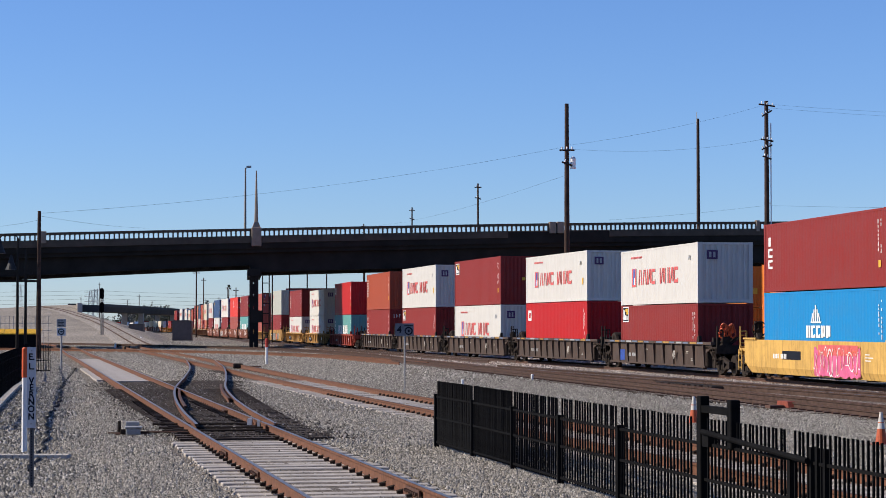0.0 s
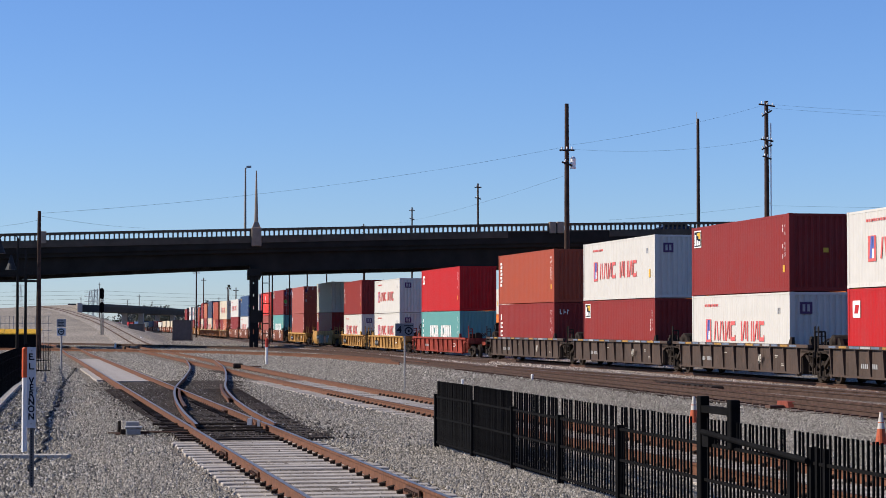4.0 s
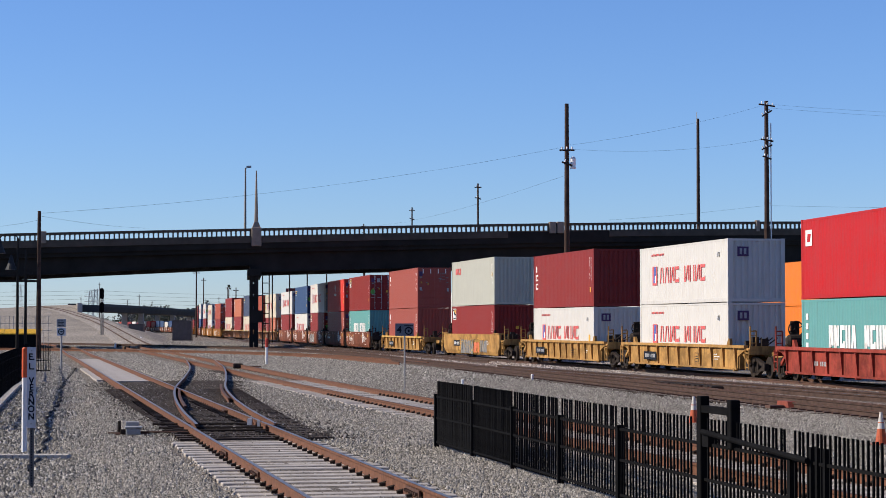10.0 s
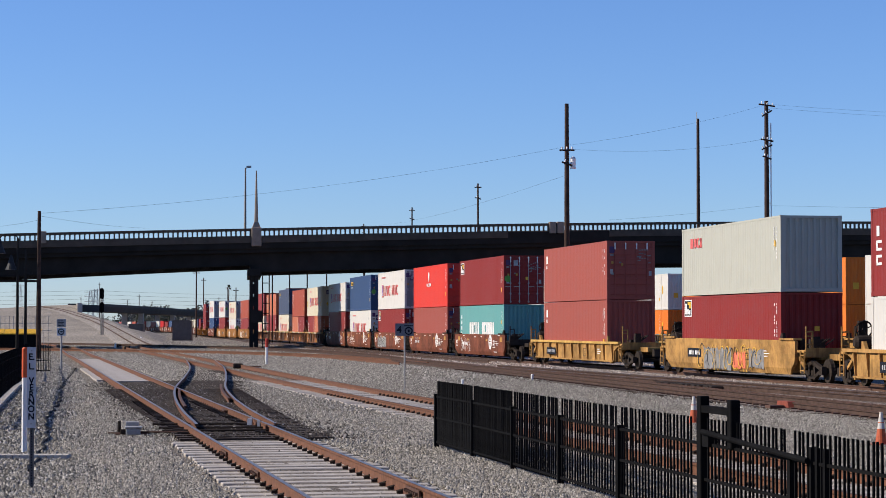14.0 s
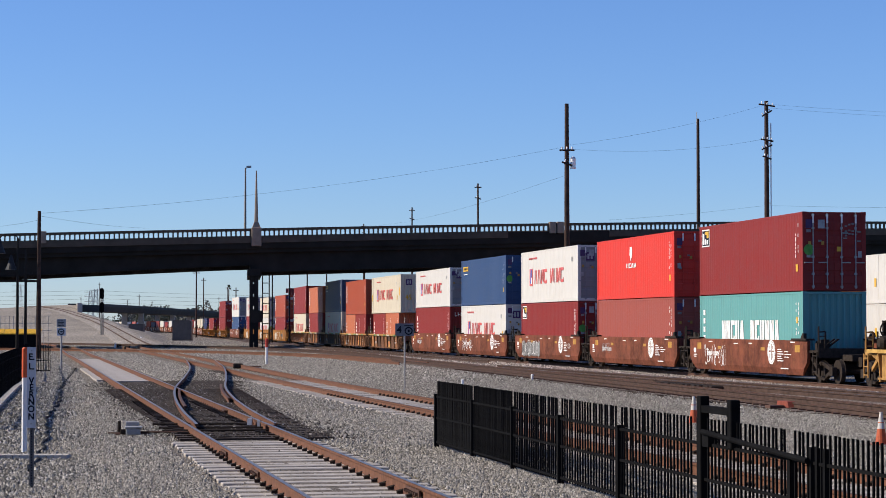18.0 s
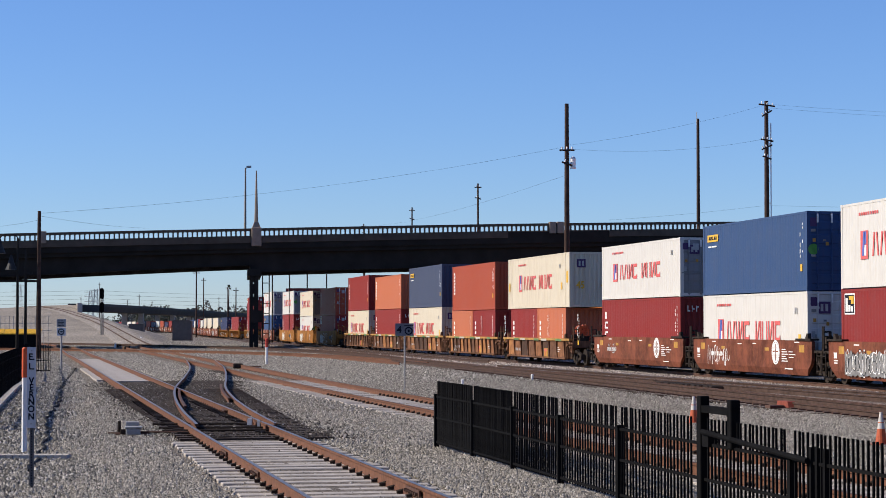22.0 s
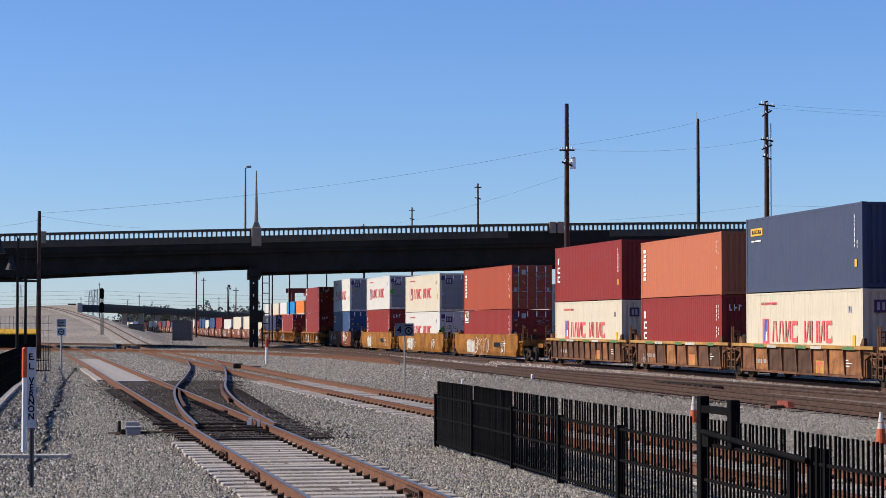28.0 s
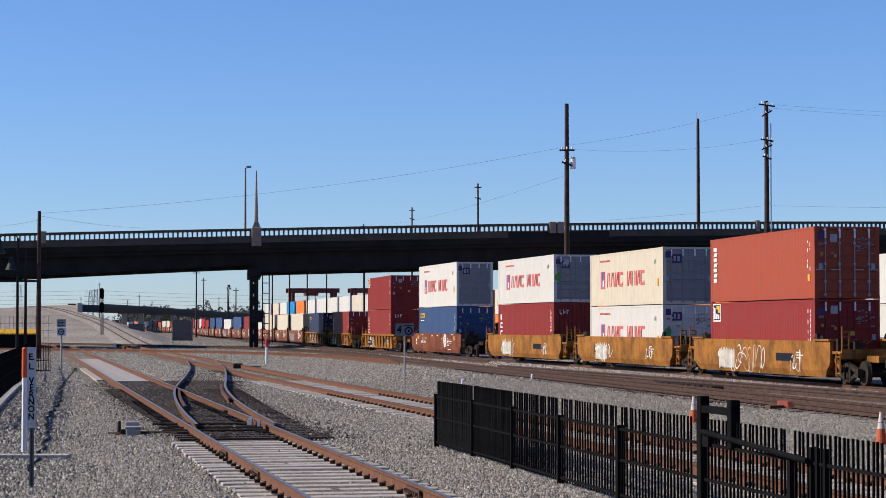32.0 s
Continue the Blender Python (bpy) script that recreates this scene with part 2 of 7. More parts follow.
CROSS = [(-3.95, 39.2, 0), (-5.1, 46, 0), (-6.3, 54, 0), (-7.45, 63, 0), (-8.7, 75, 0), (-10.6, 92, 0), (-13.0, 110, 0)]
track(CROSS, "curved crossover track with polished rails", True)

# the line that the train runs on; s counts metres along it towards the viewer, -100 at ANCHOR
LINE = smooth_line([(29.9, -40, 0), (22.715, 8, 0), (16.222, 54.4, 0), (11.217, 84.1, 0), (7.5, 103.7, 0), (-3.2, 152.6, 0), (-12.0, 201.8, 0),
                    (-26.8, 283, 0), (-41.5, 361, 0), (-61, 487, 0), (-81, 590, 0), (-105, 690, 0), (-135, 800, 0), (-200, 1000, 0), (-310, 1300, 0)], 2.0)
LINE = offset(LINE, 1.22)
ARC = [0.0]
for _a, _b in zip(LINE, LINE[1:]):
    ARC.append(ARC[-1] + (_b - _a).length)
ANCHOR = ARC[min(range(len(LINE)), key=lambda i: (LINE[i] - Vector((8.7, 103.9, 0))).length)]


MAIN_Y, MAIN_X = [p.y for p in LINE], [p.x for p in LINE]


# ---------- ground ----------
LOW = 0.18          # the main line lies this much lower than the yard beside the viewer


def drop(x, y):
    """How far the ground lies below the yard at a place: the main line and all beyond it lie lower."""
    edge = np.interp(y, MAIN_Y, MAIN_X) - 3.3
    return -LOW * np.clip((x - edge) / 1.0, 0.0, 1.0)


def ground():
    bm = bmesh.new()
    ys = [-60, 0, 15] + [20 + 2 * i for i in range(70)] + [160 + 4 * i for i in range(60)] + [420, 500, 800, 1300, 2200, 4500]
    xs = [-3000, -1200, -500, -250, -150, -100, -70] + [-60 + i for i in range(100)] + [44, 48, 52, 60, 70, 100, 150, 250, 500, 1200, 3000]
    grid = [[bm.verts.new((x, y, -0.02 + 0.03 * noise.noise(Vector((x * 0.15, y * 0.15, 0))) + float(drop(x, y)))) for x in xs] for y in ys]
    for j in range(len(ys) - 1):
        for i in range(len(xs) - 1):
            bm.faces.new((grid[j][i], grid[j][i + 1], grid[j + 1][i + 1], grid[j + 1][i]))
    ob = new("ground", mesh_of("ground", bm, M_GRAVEL))
    tagged(ob, "flat rail yard ground of crushed grey stone", "ground", kind="structure")


ground()


def along(s):
    """The place on the train's line at s."""
    d = ANCHOR - 100 - s
    lo, hi = 0, len(ARC) - 2
    while lo < hi:
        mid = (lo + hi + 1) // 2
        if ARC[mid] <= d:
            lo = mid
        else:
            hi = mid - 1
    t = (d - ARC[lo]) / (ARC[lo + 1] - ARC[lo])
    return LINE[lo] + (LINE[lo + 1] - LINE[lo]) * t


track([(p.x, p.y, -LOW) for p in LINE[::10]], "main track under the container train", True, M_WOOD, (0, 0), M_BALLAST, 4.0, M_RUSTD)
PARKED = [(46.4, 0, 0), (23.8, 136.2, 0), (5, 250, 0), (-1.3, 290, 0.35), (-9, 340, 1.15), (-14.7, 379, 1.5), (-35.6, 493, 1.5), (-45.8, 548, 1.5), (-63, 640, 1.5), (-100, 820, 1.5)]
PARKED = [(x, y, z - LOW) for x, y, z in PARKED]
_b = bmesh.new()
sweep(_b, smooth_line([q for q in PARKED if q[1] >= 250], 10.0), [(-6.5, -1.7), (-2.2, -0.06), (2.2, -0.06), (6.5, -1.7)])
tagged(new("yard_bank", mesh_of("yard_bank", _b, M_BALLAST)), "low stone bank under the far end of the yard track", "embankment", kind="structure")
track(PARKED, "yard track under the parked container cars", False, M_WOOD, (0, 0), M_BALLAST, 8.0)

# ---------- bridge ----------
BZ0, BT = 190.0, 0.204
BS = 190.0 / 180.0      # bridge units in metres


def bridge_z(x):
    return 10.90 + 0.0275 * x - (0.00006 if x < 0 else 0.00024) * x * x if x < 40 else 11.616 + 0.0083 * (x - 40)


def bridge():
    root = thing("road_bridge", "dark steel girder road bridge with a balustrade of arched openings", "bridge", kind="structure")
    d = Vector((1, BT, 0)).normalized()
    nrm = Vector((-d.y, d.x, 0))
    W = 16.7

    def P(x, back, z):
        return Vector((x * BS, BZ0 + BT * x * BS, 0)) + nrm * back * BS + Vector((0, 0, 2.06 + (z - 2.06) * BS))
    xs = sorted([-105 + 3 * i for i in range(90)] + [-17.2])

    def strip(name, b0, b1, z0, z1, mat, label="", span=(-200, 200)):
        bm = bmesh.new()
        rings = []
        step = -16.6 + 0.104 * b0
        own = sorted(xs + [step - 0.1, step + 0.1]) if name in ("girder", "flange") else xs
        for x in [span[0]] * (span[0] > -200) + [q for q in own if span[0] < q < span[1]] + [span[1]] * (span[1] < 200):
            z = bridge_z(x)
            if name in ("girder", "flange"):
                z -= 0.00024 * x * x if x < 0 else 0.0
                z += 0.52 + 0.18 * max(0.0, min(1.0, (x + 36.0) / 19.0)) if x < step else 0.1
            rings.append([bm.verts.new(P(x, b, z + q)) for b, q in ((b0, z0), (b1, z0), (b1, z1), (b0, z1))])
        for r0, r1 in zip(rings, rings[1:]):
            for i in range(4):
                bm.faces.new((r0[i], r0[(i + 1) % 4], r1[(i + 1) % 4], r1[i]))
        bm.faces.new(rings[0][::-1])
        bm.faces.new(rings[-1])
        return part(name, bm, mat, root, label)
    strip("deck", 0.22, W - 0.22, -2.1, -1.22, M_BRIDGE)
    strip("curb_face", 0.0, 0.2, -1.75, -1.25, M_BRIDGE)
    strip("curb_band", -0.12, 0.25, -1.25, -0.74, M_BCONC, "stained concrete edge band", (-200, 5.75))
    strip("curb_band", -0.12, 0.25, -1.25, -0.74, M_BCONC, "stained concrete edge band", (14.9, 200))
    # between 5.75 and 14.9 the band is darker and drawn 0.12 farther back
    strip("curb_band", 0.0, 0.25, -1.25, -0.74, M_BRIDGE, "darker stretch of the edge band", (5.75, 14.9))
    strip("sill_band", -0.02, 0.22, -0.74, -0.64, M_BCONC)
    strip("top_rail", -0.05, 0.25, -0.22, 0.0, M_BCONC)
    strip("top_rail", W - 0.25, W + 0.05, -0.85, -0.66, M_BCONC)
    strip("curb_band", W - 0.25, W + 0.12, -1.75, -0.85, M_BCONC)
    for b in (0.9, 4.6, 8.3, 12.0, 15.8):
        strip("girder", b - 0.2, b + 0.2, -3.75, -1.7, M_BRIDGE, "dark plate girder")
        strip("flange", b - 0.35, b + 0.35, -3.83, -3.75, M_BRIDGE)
    # balusters with arched openings between
    bm = bmesh.new()
    box(bm, -0.06, 0.06, 0.0, 0.2, -0.65, -0.2)
    for sgn in (-1, 1):
        vs = [bm.verts.new((sgn * x, y, z)) for y in (0.0, 0.2) for x, z in ((0.06, -0.285), (0.06, -0.2), (0.207, -0.2), (0.10, -0.218))]
        bm.faces.new(vs[:4]), bm.faces.new(vs[4:][::-1])
        for i in range(4):
            bm.faces.new((vs[i], vs[(i + 1) % 4], vs[4 + (i + 1) % 4], vs[4 + i]))
    me = mesh_of("baluster", bm, M_BCONC)
    ang = math.degrees(math.atan2(d.y, d.x))
    big = bmesh.new()
    n = 0
    for back in (0.0,):
        x = -100.0
        while x < 150:
            if back == 0.0 and -38 < x < 36 and n < 300:
                o = new("baluster", me)
                o.parent = root
                o.matrix_basis = Matrix.Translation(P(x, back, bridge_z(x))) @ pose(0, 0, 0, 0, 0, ang) @ Matrix.Scale(BS, 4)
                n += 1
            else:
                m = Matrix.Translation(P(x, back, bridge_z(x))) @ pose(0, 0, 0, 0, 0, ang) @ Matrix.Scale(BS, 4)
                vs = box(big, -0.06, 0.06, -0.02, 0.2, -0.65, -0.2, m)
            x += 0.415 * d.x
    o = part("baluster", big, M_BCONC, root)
    o["kind"] = "stuff"
    return P, root


bridge_at, bridge_root = bridge()


def pier(x):
    d = Vector((1, BT, 0)).normalized()
    ang = math.degrees(math.atan2(d.y, d.x))
    root = thing("bridge_pier", "dark steel bridge bent with round-edged columns", "bridge pier", kind="structure")
    root.matrix_basis = Matrix.Translation(bridge_at(x, 0, 0)) @ pose(0, 0, 0, 0, 0, 5.6) @ Matrix.Scale(BS, 4)
    top = bridge_z(x) - 3.5
    for b in (0.6, 5.8, 11.0, 16.1):
        bm = bmesh.new()
        box(bm, -0.36, -0.08, b - 0.36, b + 0.36, -0.5, top - 0.6)
        box(bm, 0.04, 0.36, b - 0.36, b + 0.36, -0.5, top - 0.6)
        for k in range(6):
            box(bm, -0.1, 0.06, b - 0.3, b + 0.3, 0.6 + 1.1 * k, 1.25 + 1.1 * k)
        box(bm, -0.5, 0.5, b - 0.5, b + 0.5, -0.5, 0.06)
        part("column", bm, M_BRIDGE, root)
    bm = bmesh.new()
    box(bm, -0.6, 0.6, 0.0, 16.8, top - 0.6, top)
    part("cap", bm, M_BRIDGE, root)


pier(-16.3)
pier(44)
pier(-68)

# ---------- poles ----------
def wood_pole(x, y, z0, z1, r, label, lean=(0, 0)):
    root = thing("utility_pole", label, "utility pole", pose(x, y, 0))
    bm = bmesh.new()
    tube(bm, (0, 0, z0 - 0.3), (lean[0], lean[1], z1), r, r * 0.62, 10)
    part("pole_shaft", bm, M_POLE, root)
    return root


# ---------- lettering ----------
def text_mesh(s, size, depth=0.002):
    cu = bpy.data.curves.new("letters", "FONT")
    cu.body, cu.size, cu.extrude, cu.offset, cu.align_x, cu.align_y = s, size, depth, size * 0.028, "CENTER", "CENTER"
    o = bpy.data.objects.new("letters", cu)
    me = bpy.data.meshes.new_from_object(o)
    bpy.data.objects.remove(o)
    return me


def letters(root, s, size, at, mat, sx=1.0):
    me = text_mesh(s, size)
    me.materials.append(mat)
    o = new("letter", me)
    o.parent = root
    o.matrix_basis = at @ pose(0, 0, 0, 90, 0, 0) @ Matrix.Diagonal((sx, 1, 1, 1))


# ---------- train ----------
SPEED = 11.902
TRAIN = []          # (thing, s of its middle at 0 s, length, height)
LEN, WID, BASE = 12.19, 2.438, 0.40
STD, HIGH = 2.591, 2.896
# "dull" is white door paint with the shade of the end mixed in
COLOURS = {"maroon": (0.245, 0.030, 0.026), "brown": (0.355, 0.072, 0.037), "rust": (0.49, 0.15, 0.075), "red": (0.47, 0.018, 0.020),
           "scarlet": (0.66, 0.05, 0.035), "white": (0.62, 0.60, 0.555), "cream": (0.62, 0.555, 0.43), "grey": (0.44, 0.44, 0.375),
           "blue": (0.04, 0.08, 0.18), "sky": (0.012, 0.23, 0.52), "teal": (0.13, 0.34, 0.325), "orange": (0.72, 0.19, 0.03),
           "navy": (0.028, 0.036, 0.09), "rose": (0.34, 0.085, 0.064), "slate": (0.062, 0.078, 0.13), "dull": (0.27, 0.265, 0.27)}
LIGHT = ("white", "cream", "grey")
SHADE_NAMES = {"maroon": "dark maroon", "brown": "brick brown", "rust": "rusty orange-brown", "red": "deep red", "scarlet": "bright red", "white": "white",
               "cream": "rust-streaked cream", "grey": "pale grey", "blue": "dark blue", "sky": "bright blue", "teal": "faded teal", "orange": "orange",
               "navy": "dark navy", "rose": "faded red-brown", "slate": "slate blue", "dull": "dull grey"}


def paint_of(key):
    light = key in LIGHT
    return paint("container " + key, COLOURS[key], (0.26, 0.14, 0.07) if light else (0.12, 0.07, 0.06),
                 (0.5 if key == "cream" else 0.26) if light else 0.25, 0.48)


INK = {"red": plain("red marking", (0.62, 0.12, 0.11), 0.5, 0, 0.2, 5), "white": plain("white marking", (0.80, 0.79, 0.76), 0.5, 0, 0.12, 5),
       "blue": plain("blue marking", (0.10, 0.14, 0.42), 0.5, 0, 0.1, 5), "yellow": plain("yellow marking", (0.68, 0.40, 0.04), 0.5, 0, 0.1, 5),
       "black": M_INK, "purple": plain("purple marking", (0.07, 0.03, 0.10), 0.5, 0, 0.1, 5), "grey": plain("grey marking", (0.36, 0.36, 0.36), 0.5, 0, 0.25, 5),
       "pink": plain("pink spray paint", (0.62, 0.12, 0.24), 0.5, 0, 0.25, 2), "coral": plain("coral spray paint", (0.65, 0.16, 0.08), 0.5, 0, 0.2, 2),
       "dull grey": plain("dull grey spray paint", (0.20, 0.195, 0.19), 0.7, 0, 0.4, 3), "pale": plain("worn pale paint", (0.46, 0.43, 0.37), 0.6, 0, 0.3, 4), "ochre": plain("worn ochre reflector", (0.42, 0.22, 0.04), 0.6, 0, 0.3, 4),
       "slate": plain("dull blue plate paint", (0.13, 0.16, 0.22), 0.6, 0, 0.25, 3), "dull yellow": plain("dull yellow plate paint", (0.38, 0.21, 0.05), 0.6, 0, 0.3, 4),
       "green": plain("green spray paint", (0.10, 0.19, 0.07), 0.6, 0, 0.25, 2)}
CACHE = {}


def tinted(key, make, mat):
    """One mesh for each shape and paint."""
    k = (key, mat.name)
    if k not in CACHE:
        if key not in CACHE:
            CACHE[key] = make()
        me = CACHE[key].copy()
        me.materials.clear()
        me.materials.append(mat)
        CACHE[k] = me
    return CACHE[k]


def corrugated(n, width, z0, z1, depth, land=0.36):
    """An upright corrugated sheet along x, its outer lands at y = 0, its troughs at y = depth."""
    bm = bmesh.new()
    p = width / n
    cols = []
    for i in range(n):
        x = -width / 2 + i * p
        cols += [(x, 0), (x + p * land, 0), (x + p * 0.5, depth), (x + p * (0.5 + land), depth)]
    cols.append((width / 2, 0))
    rows = [[bm.verts.new((x, y, z)) for x, y in cols] for z in (z0, z1)]
    for i in range(len(cols) - 1):
        bm.faces.new((rows[0][i], rows[0][i + 1], rows[1][i + 1], rows[1][i]))
    me = bpy.data.meshes.new("sheet")
    bm.to_mesh(me)
    bm.free()
    return me


def frame_mesh(length, high, post):
    bm = bmesh.new()
    hw, hl = WID / 2, length / 2
    for sx in (-1, 1):
        for sy in (-1, 1):
            xa, xb = sorted((sx * post, sx * (post - 0.16)))
            ya, yb = sorted((sy * hw, sy * (hw - 0.16)))
            box(bm, xa, xb, ya, yb, 0.0, high)
            for z in (0.0, high - 0.118):
                box(bm, xa - 0.006, xb + 0.006, min(ya, sy * (hw + 0.006)), max(yb, sy * (hw + 0.006)), z, z + 0.118)
            if post < hl - 0.3:
                xa, xb = sorted((sx * hl, sx * (hl - 0.1)))
                box(bm, xa, xb, ya, yb, 0.0, high)
    for sy in (-1, 1):
        ya, yb = sorted((sy * (hw - 0.002), sy * (hw - 0.12)))
        box(bm, -hl + 0.1, hl - 0.1, ya, yb, 0.02, 0.17)
        ya, yb = sorted((sy * (hw - 0.006), sy * (hw - 0.08)))
        box(bm, -hl + 0.1, hl - 0.1, ya, yb, high - 0.09, high - 0.01)
    for sx in (-1, 1):
        xa, xb = sorted((sx * (hl - 0.005), sx * (hl - 0.1)))
        box(bm, xa, xb, -hw + 0.1, hw - 0.1, 0.02, 0.16)
        box(bm, xa, xb, -hw + 0.1, hw - 0.1, high - 0.11, high - 0.01)
    return mesh_of("frame", bm)


def roof_mesh(length, high):
    bm = bmesh.new()
    n = max(8, int(length / 0.42))
    p = length / n
    hw = WID / 2 - 0.07
    rows = []
    for i in range(n):
        x = -length / 2 + i * p
        for a, z in ((0.02, -0.035), (0.3, -0.012), (0.7, -0.012), (0.98, -0.035)):
            rows.append([bm.verts.new((x + a * p, y, high + z)) for y in (-hw, hw)])
    for r0, r1 in zip(rows, rows[1:]):
        bm.faces.new((r0[0], r1[0], r1[1], r0[1]))
    return mesh_of("roof", bm)


def door_mesh(high):
    """One pressed door leaf with five raised panels."""
    bm = bmesh.new()
    w, z0, z1 = 1.12, 0.15, high - 0.12
    prof = [(-0.02, z0), (0.03, z0)]
    k = 5
    for i in range(k):
        a = z0 + 0.1 + (z1 - z0 - 0.2) * i / k
        b = a + (z1 - z0 - 0.2) / k * 0.72
        prof += [(0.03, a), (0.052, a + 0.03), (0.052, b - 0.03), (0.03, b)]
    prof += [(0.03, z1), (-0.02, z1)]
    rows = [[bm.verts.new((x, y, z)) for x, z in prof] for y in (0.005, w)]
    n = len(prof)
    bm.faces.new(rows[0]), bm.faces.new(rows[1][::-1])
    for i in range(n):
        bm.faces.new((rows[0][i], rows[0][(i + 1) % n], rows[1][(i + 1) % n], rows[1][i]))
    return mesh_of("door", bm)


def bar_mesh(high):
    bm = bmesh.new()
    z0, z1 = 0.08, high - 0.05
    tube(bm, (0, 0, z0), (0, 0, z1), 0.021, seg=6)
    for z in (z0 + 0.08, z0 + 0.55, 1.25, z1 - 0.55, z1 - 0.08):
        box(bm, -0.045, 0.012, -0.05, 0.05, z - 0.04, z + 0.04)
    box(bm, -0.01, 0.03, -0.02, 0.34, 1.02, 1.06)
    return mesh_of("lock_bar", bm)


def quad_marks(rects, y=-WID / 2 - 0.006, t=0.004):
    """Thin plates on the near wall; each x0, x1, z0, z1 and, if it slants, the shift of its top."""
    bm = bmesh.new()
    for r in rects:
        x0, x1, z0, z1 = r[:4]
        k = r[4] if len(r) > 4 else 0.0
        vs = box(bm, x0, x1, y, y + t, z0, z1)
        for v in vs[4:]:
            v.co.x += k
    return bm


def glyphs(x0, x1, z0, z1, n, seed, stroke=0.34, kinds=()):
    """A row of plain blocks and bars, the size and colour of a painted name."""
    rnd = random.Random(seed)
    out = []
    w = (x1 - x0) / n
    for i in range(n):
        a, b = x0 + i * w + 0.06 * w, x0 + (i + 1) * w - 0.10 * w
        s = (b - a) * stroke
        h = z1 - z0
        kind = kinds[i] if kinds else rnd.randrange(4)
        q = (b - a) * 0.22
        if kind == 0:
            out += [(a, a + s, z0, z1, q), (b - s, b, z0, z1, -q)]
        elif kind == 1:
            out += [(a, a + s, z0, z1), (b - s, b, z0 + h * 0.1, z1), ((a + b - s) / 2 - q, (a + b + s) / 2 - q, z0, z1, q * 2)]
        elif kind == 2:
            out += [(a, a + s, z0, z1), (a + s, b, z1 - h * 0.2, z1), (a + s, b, z0, z0 + h * 0.2), (b - s * 0.7, b, z0 + h * 0.2, z0 + h * 0.3)]
        else:
            out += [(a, a + s, z0, z1), (b - s, b, z0, z1)]
    return out


def marking(root, style, L, H, seed):
    """Painted signs on the wall that faces the viewer; x runs from the rear (-) to the front (+)."""
    def put(name, rects, ink, label=""):
        part(name, quad_marks(rects), INK[ink], root, label)
    rnd = random.Random(seed * 7 + 1)
    k = L / 12.19
    if style == "ym":
        put("emblem", [(-4.15 * k, -3.45 * k, H * 0.33, H * 0.66)], "red", "red square emblem")
        bm = quad_marks([(-4.0 * k, -3.8 * k, H * 0.37, H * 0.65, 0.12), (-3.8 * k, -3.6 * k, H * 0.5, H * 0.65)], y=-WID / 2 - 0.011)
        part("emblem_inlay", bm, INK["blue"], root)
        bm = quad_marks([(-3.78 * k, -3.6 * k, H * 0.37, H * 0.49)], y=-WID / 2 - 0.011)
        part("emblem_inlay", bm, INK["white"], root)
        put("name_band", glyphs(-3.1 * k, -0.2 * k, H * 0.36, H * 0.63, 4, 11, 0.2, (0, 0, 1, 2)) + glyphs(0.4 * k, 3.3 * k, H * 0.36, H * 0.63, 4, 5, 0.2, (1, 3, 1, 2)), "red", "row of bold red painted bars")
        put("small_print", [(-4.3 + i * 0.21, -4.3 + i * 0.21 + 0.13, H * 0.84, H * 0.875) for i in range(9)], "red")
        put("number_mark", [(4.75, 4.85, H * 0.72, H * 0.80, 0.05), (4.95, 5.02, H * 0.72, H * 0.80)], "grey")
        if seed % 2:
            put("label_plate", [(5.15, 5.4, H * 0.33, H * 0.46)], "yellow", "yellow warning label")
    else:
        cols = [(5.37, 5.43), (5.62, 5.67)]
        r = []
        for a, b in cols:
            z = H * 0.86
            while z > H * 0.45:
                d = rnd.uniform(0.06, 0.17)
                if rnd.random() < 0.75:
                    r.append((a, b, z - d, z))
                z -= d + 0.05
        put("number_mark", r, "white")
        if seed % 3 != 1:
            put("label_plate", [(5.4, 5.6, H * 0.25, H * 0.34)] if style not in ("cs", "oocl") else [(5.4, 5.55, H * 0.6, H * 0.68)], "yellow", "yellow warning label")
    if style == "big":
        z = H * 0.70
        put("emblem", [(-5.75, -4.75, z, z + 0.72)], "white", "square white company emblem")
        bm = quad_marks([(-5.69, -4.81, z + 0.05, z + 0.67)], y=-WID / 2 - 0.011)
        part("emblem_inlay", bm, INK["black"], root)
        bm = quad_marks([(-5.3, -4.84, z + 0.5, z + 0.63), (-5.1, -4.84, z + 0.36, z + 0.5)], y=-WID / 2 - 0.014)
        part("emblem_inlay", bm, INK["yellow"], root)
        bm = quad_marks([(-5.63, -5.42, z + 0.1, z + 0.56), (-5.36, -5.16, z + 0.1, z + 0.32), (-5.1, -4.92, z + 0.1, z + 0.28)], y=-WID / 2 - 0.014)
        part("emblem_inlay", bm, INK["white"], root)
    elif style == "tex":
        r = []
        for i, (a, b) in enumerate(((-5.55, -5.3), (-5.6, -5.1), (-5.6, -5.1))):
            z = H * (0.80 - 0.165 * i)
            r += [(a, b, z - 0.09, z), (a, b, z - 0.34, z - 0.25), (a, a + 0.14, z - 0.34, z)] if i else [(a, b, z - 0.34, z)]
        put("name_band", r, "white", "upright column of white painted bars")
    elif style == "caps":
        put("name_band", [(-5.65, -5.25, H * 0.80 - 0.21 * i, H * 0.80 - 0.21 * i + 0.15, 0.1 * (i % 2)) for i in range(7)], "white", "upright column of white painted bars")
    elif style == "cs":
        put("name_band", glyphs(-3.2, -0.4, H * 0.34, H * 0.64, 5, 3, 0.4) + glyphs(0.3, 3.6, H * 0.34, H * 0.64, 6, 8, 0.4), "white", "row of tall white painted bars")
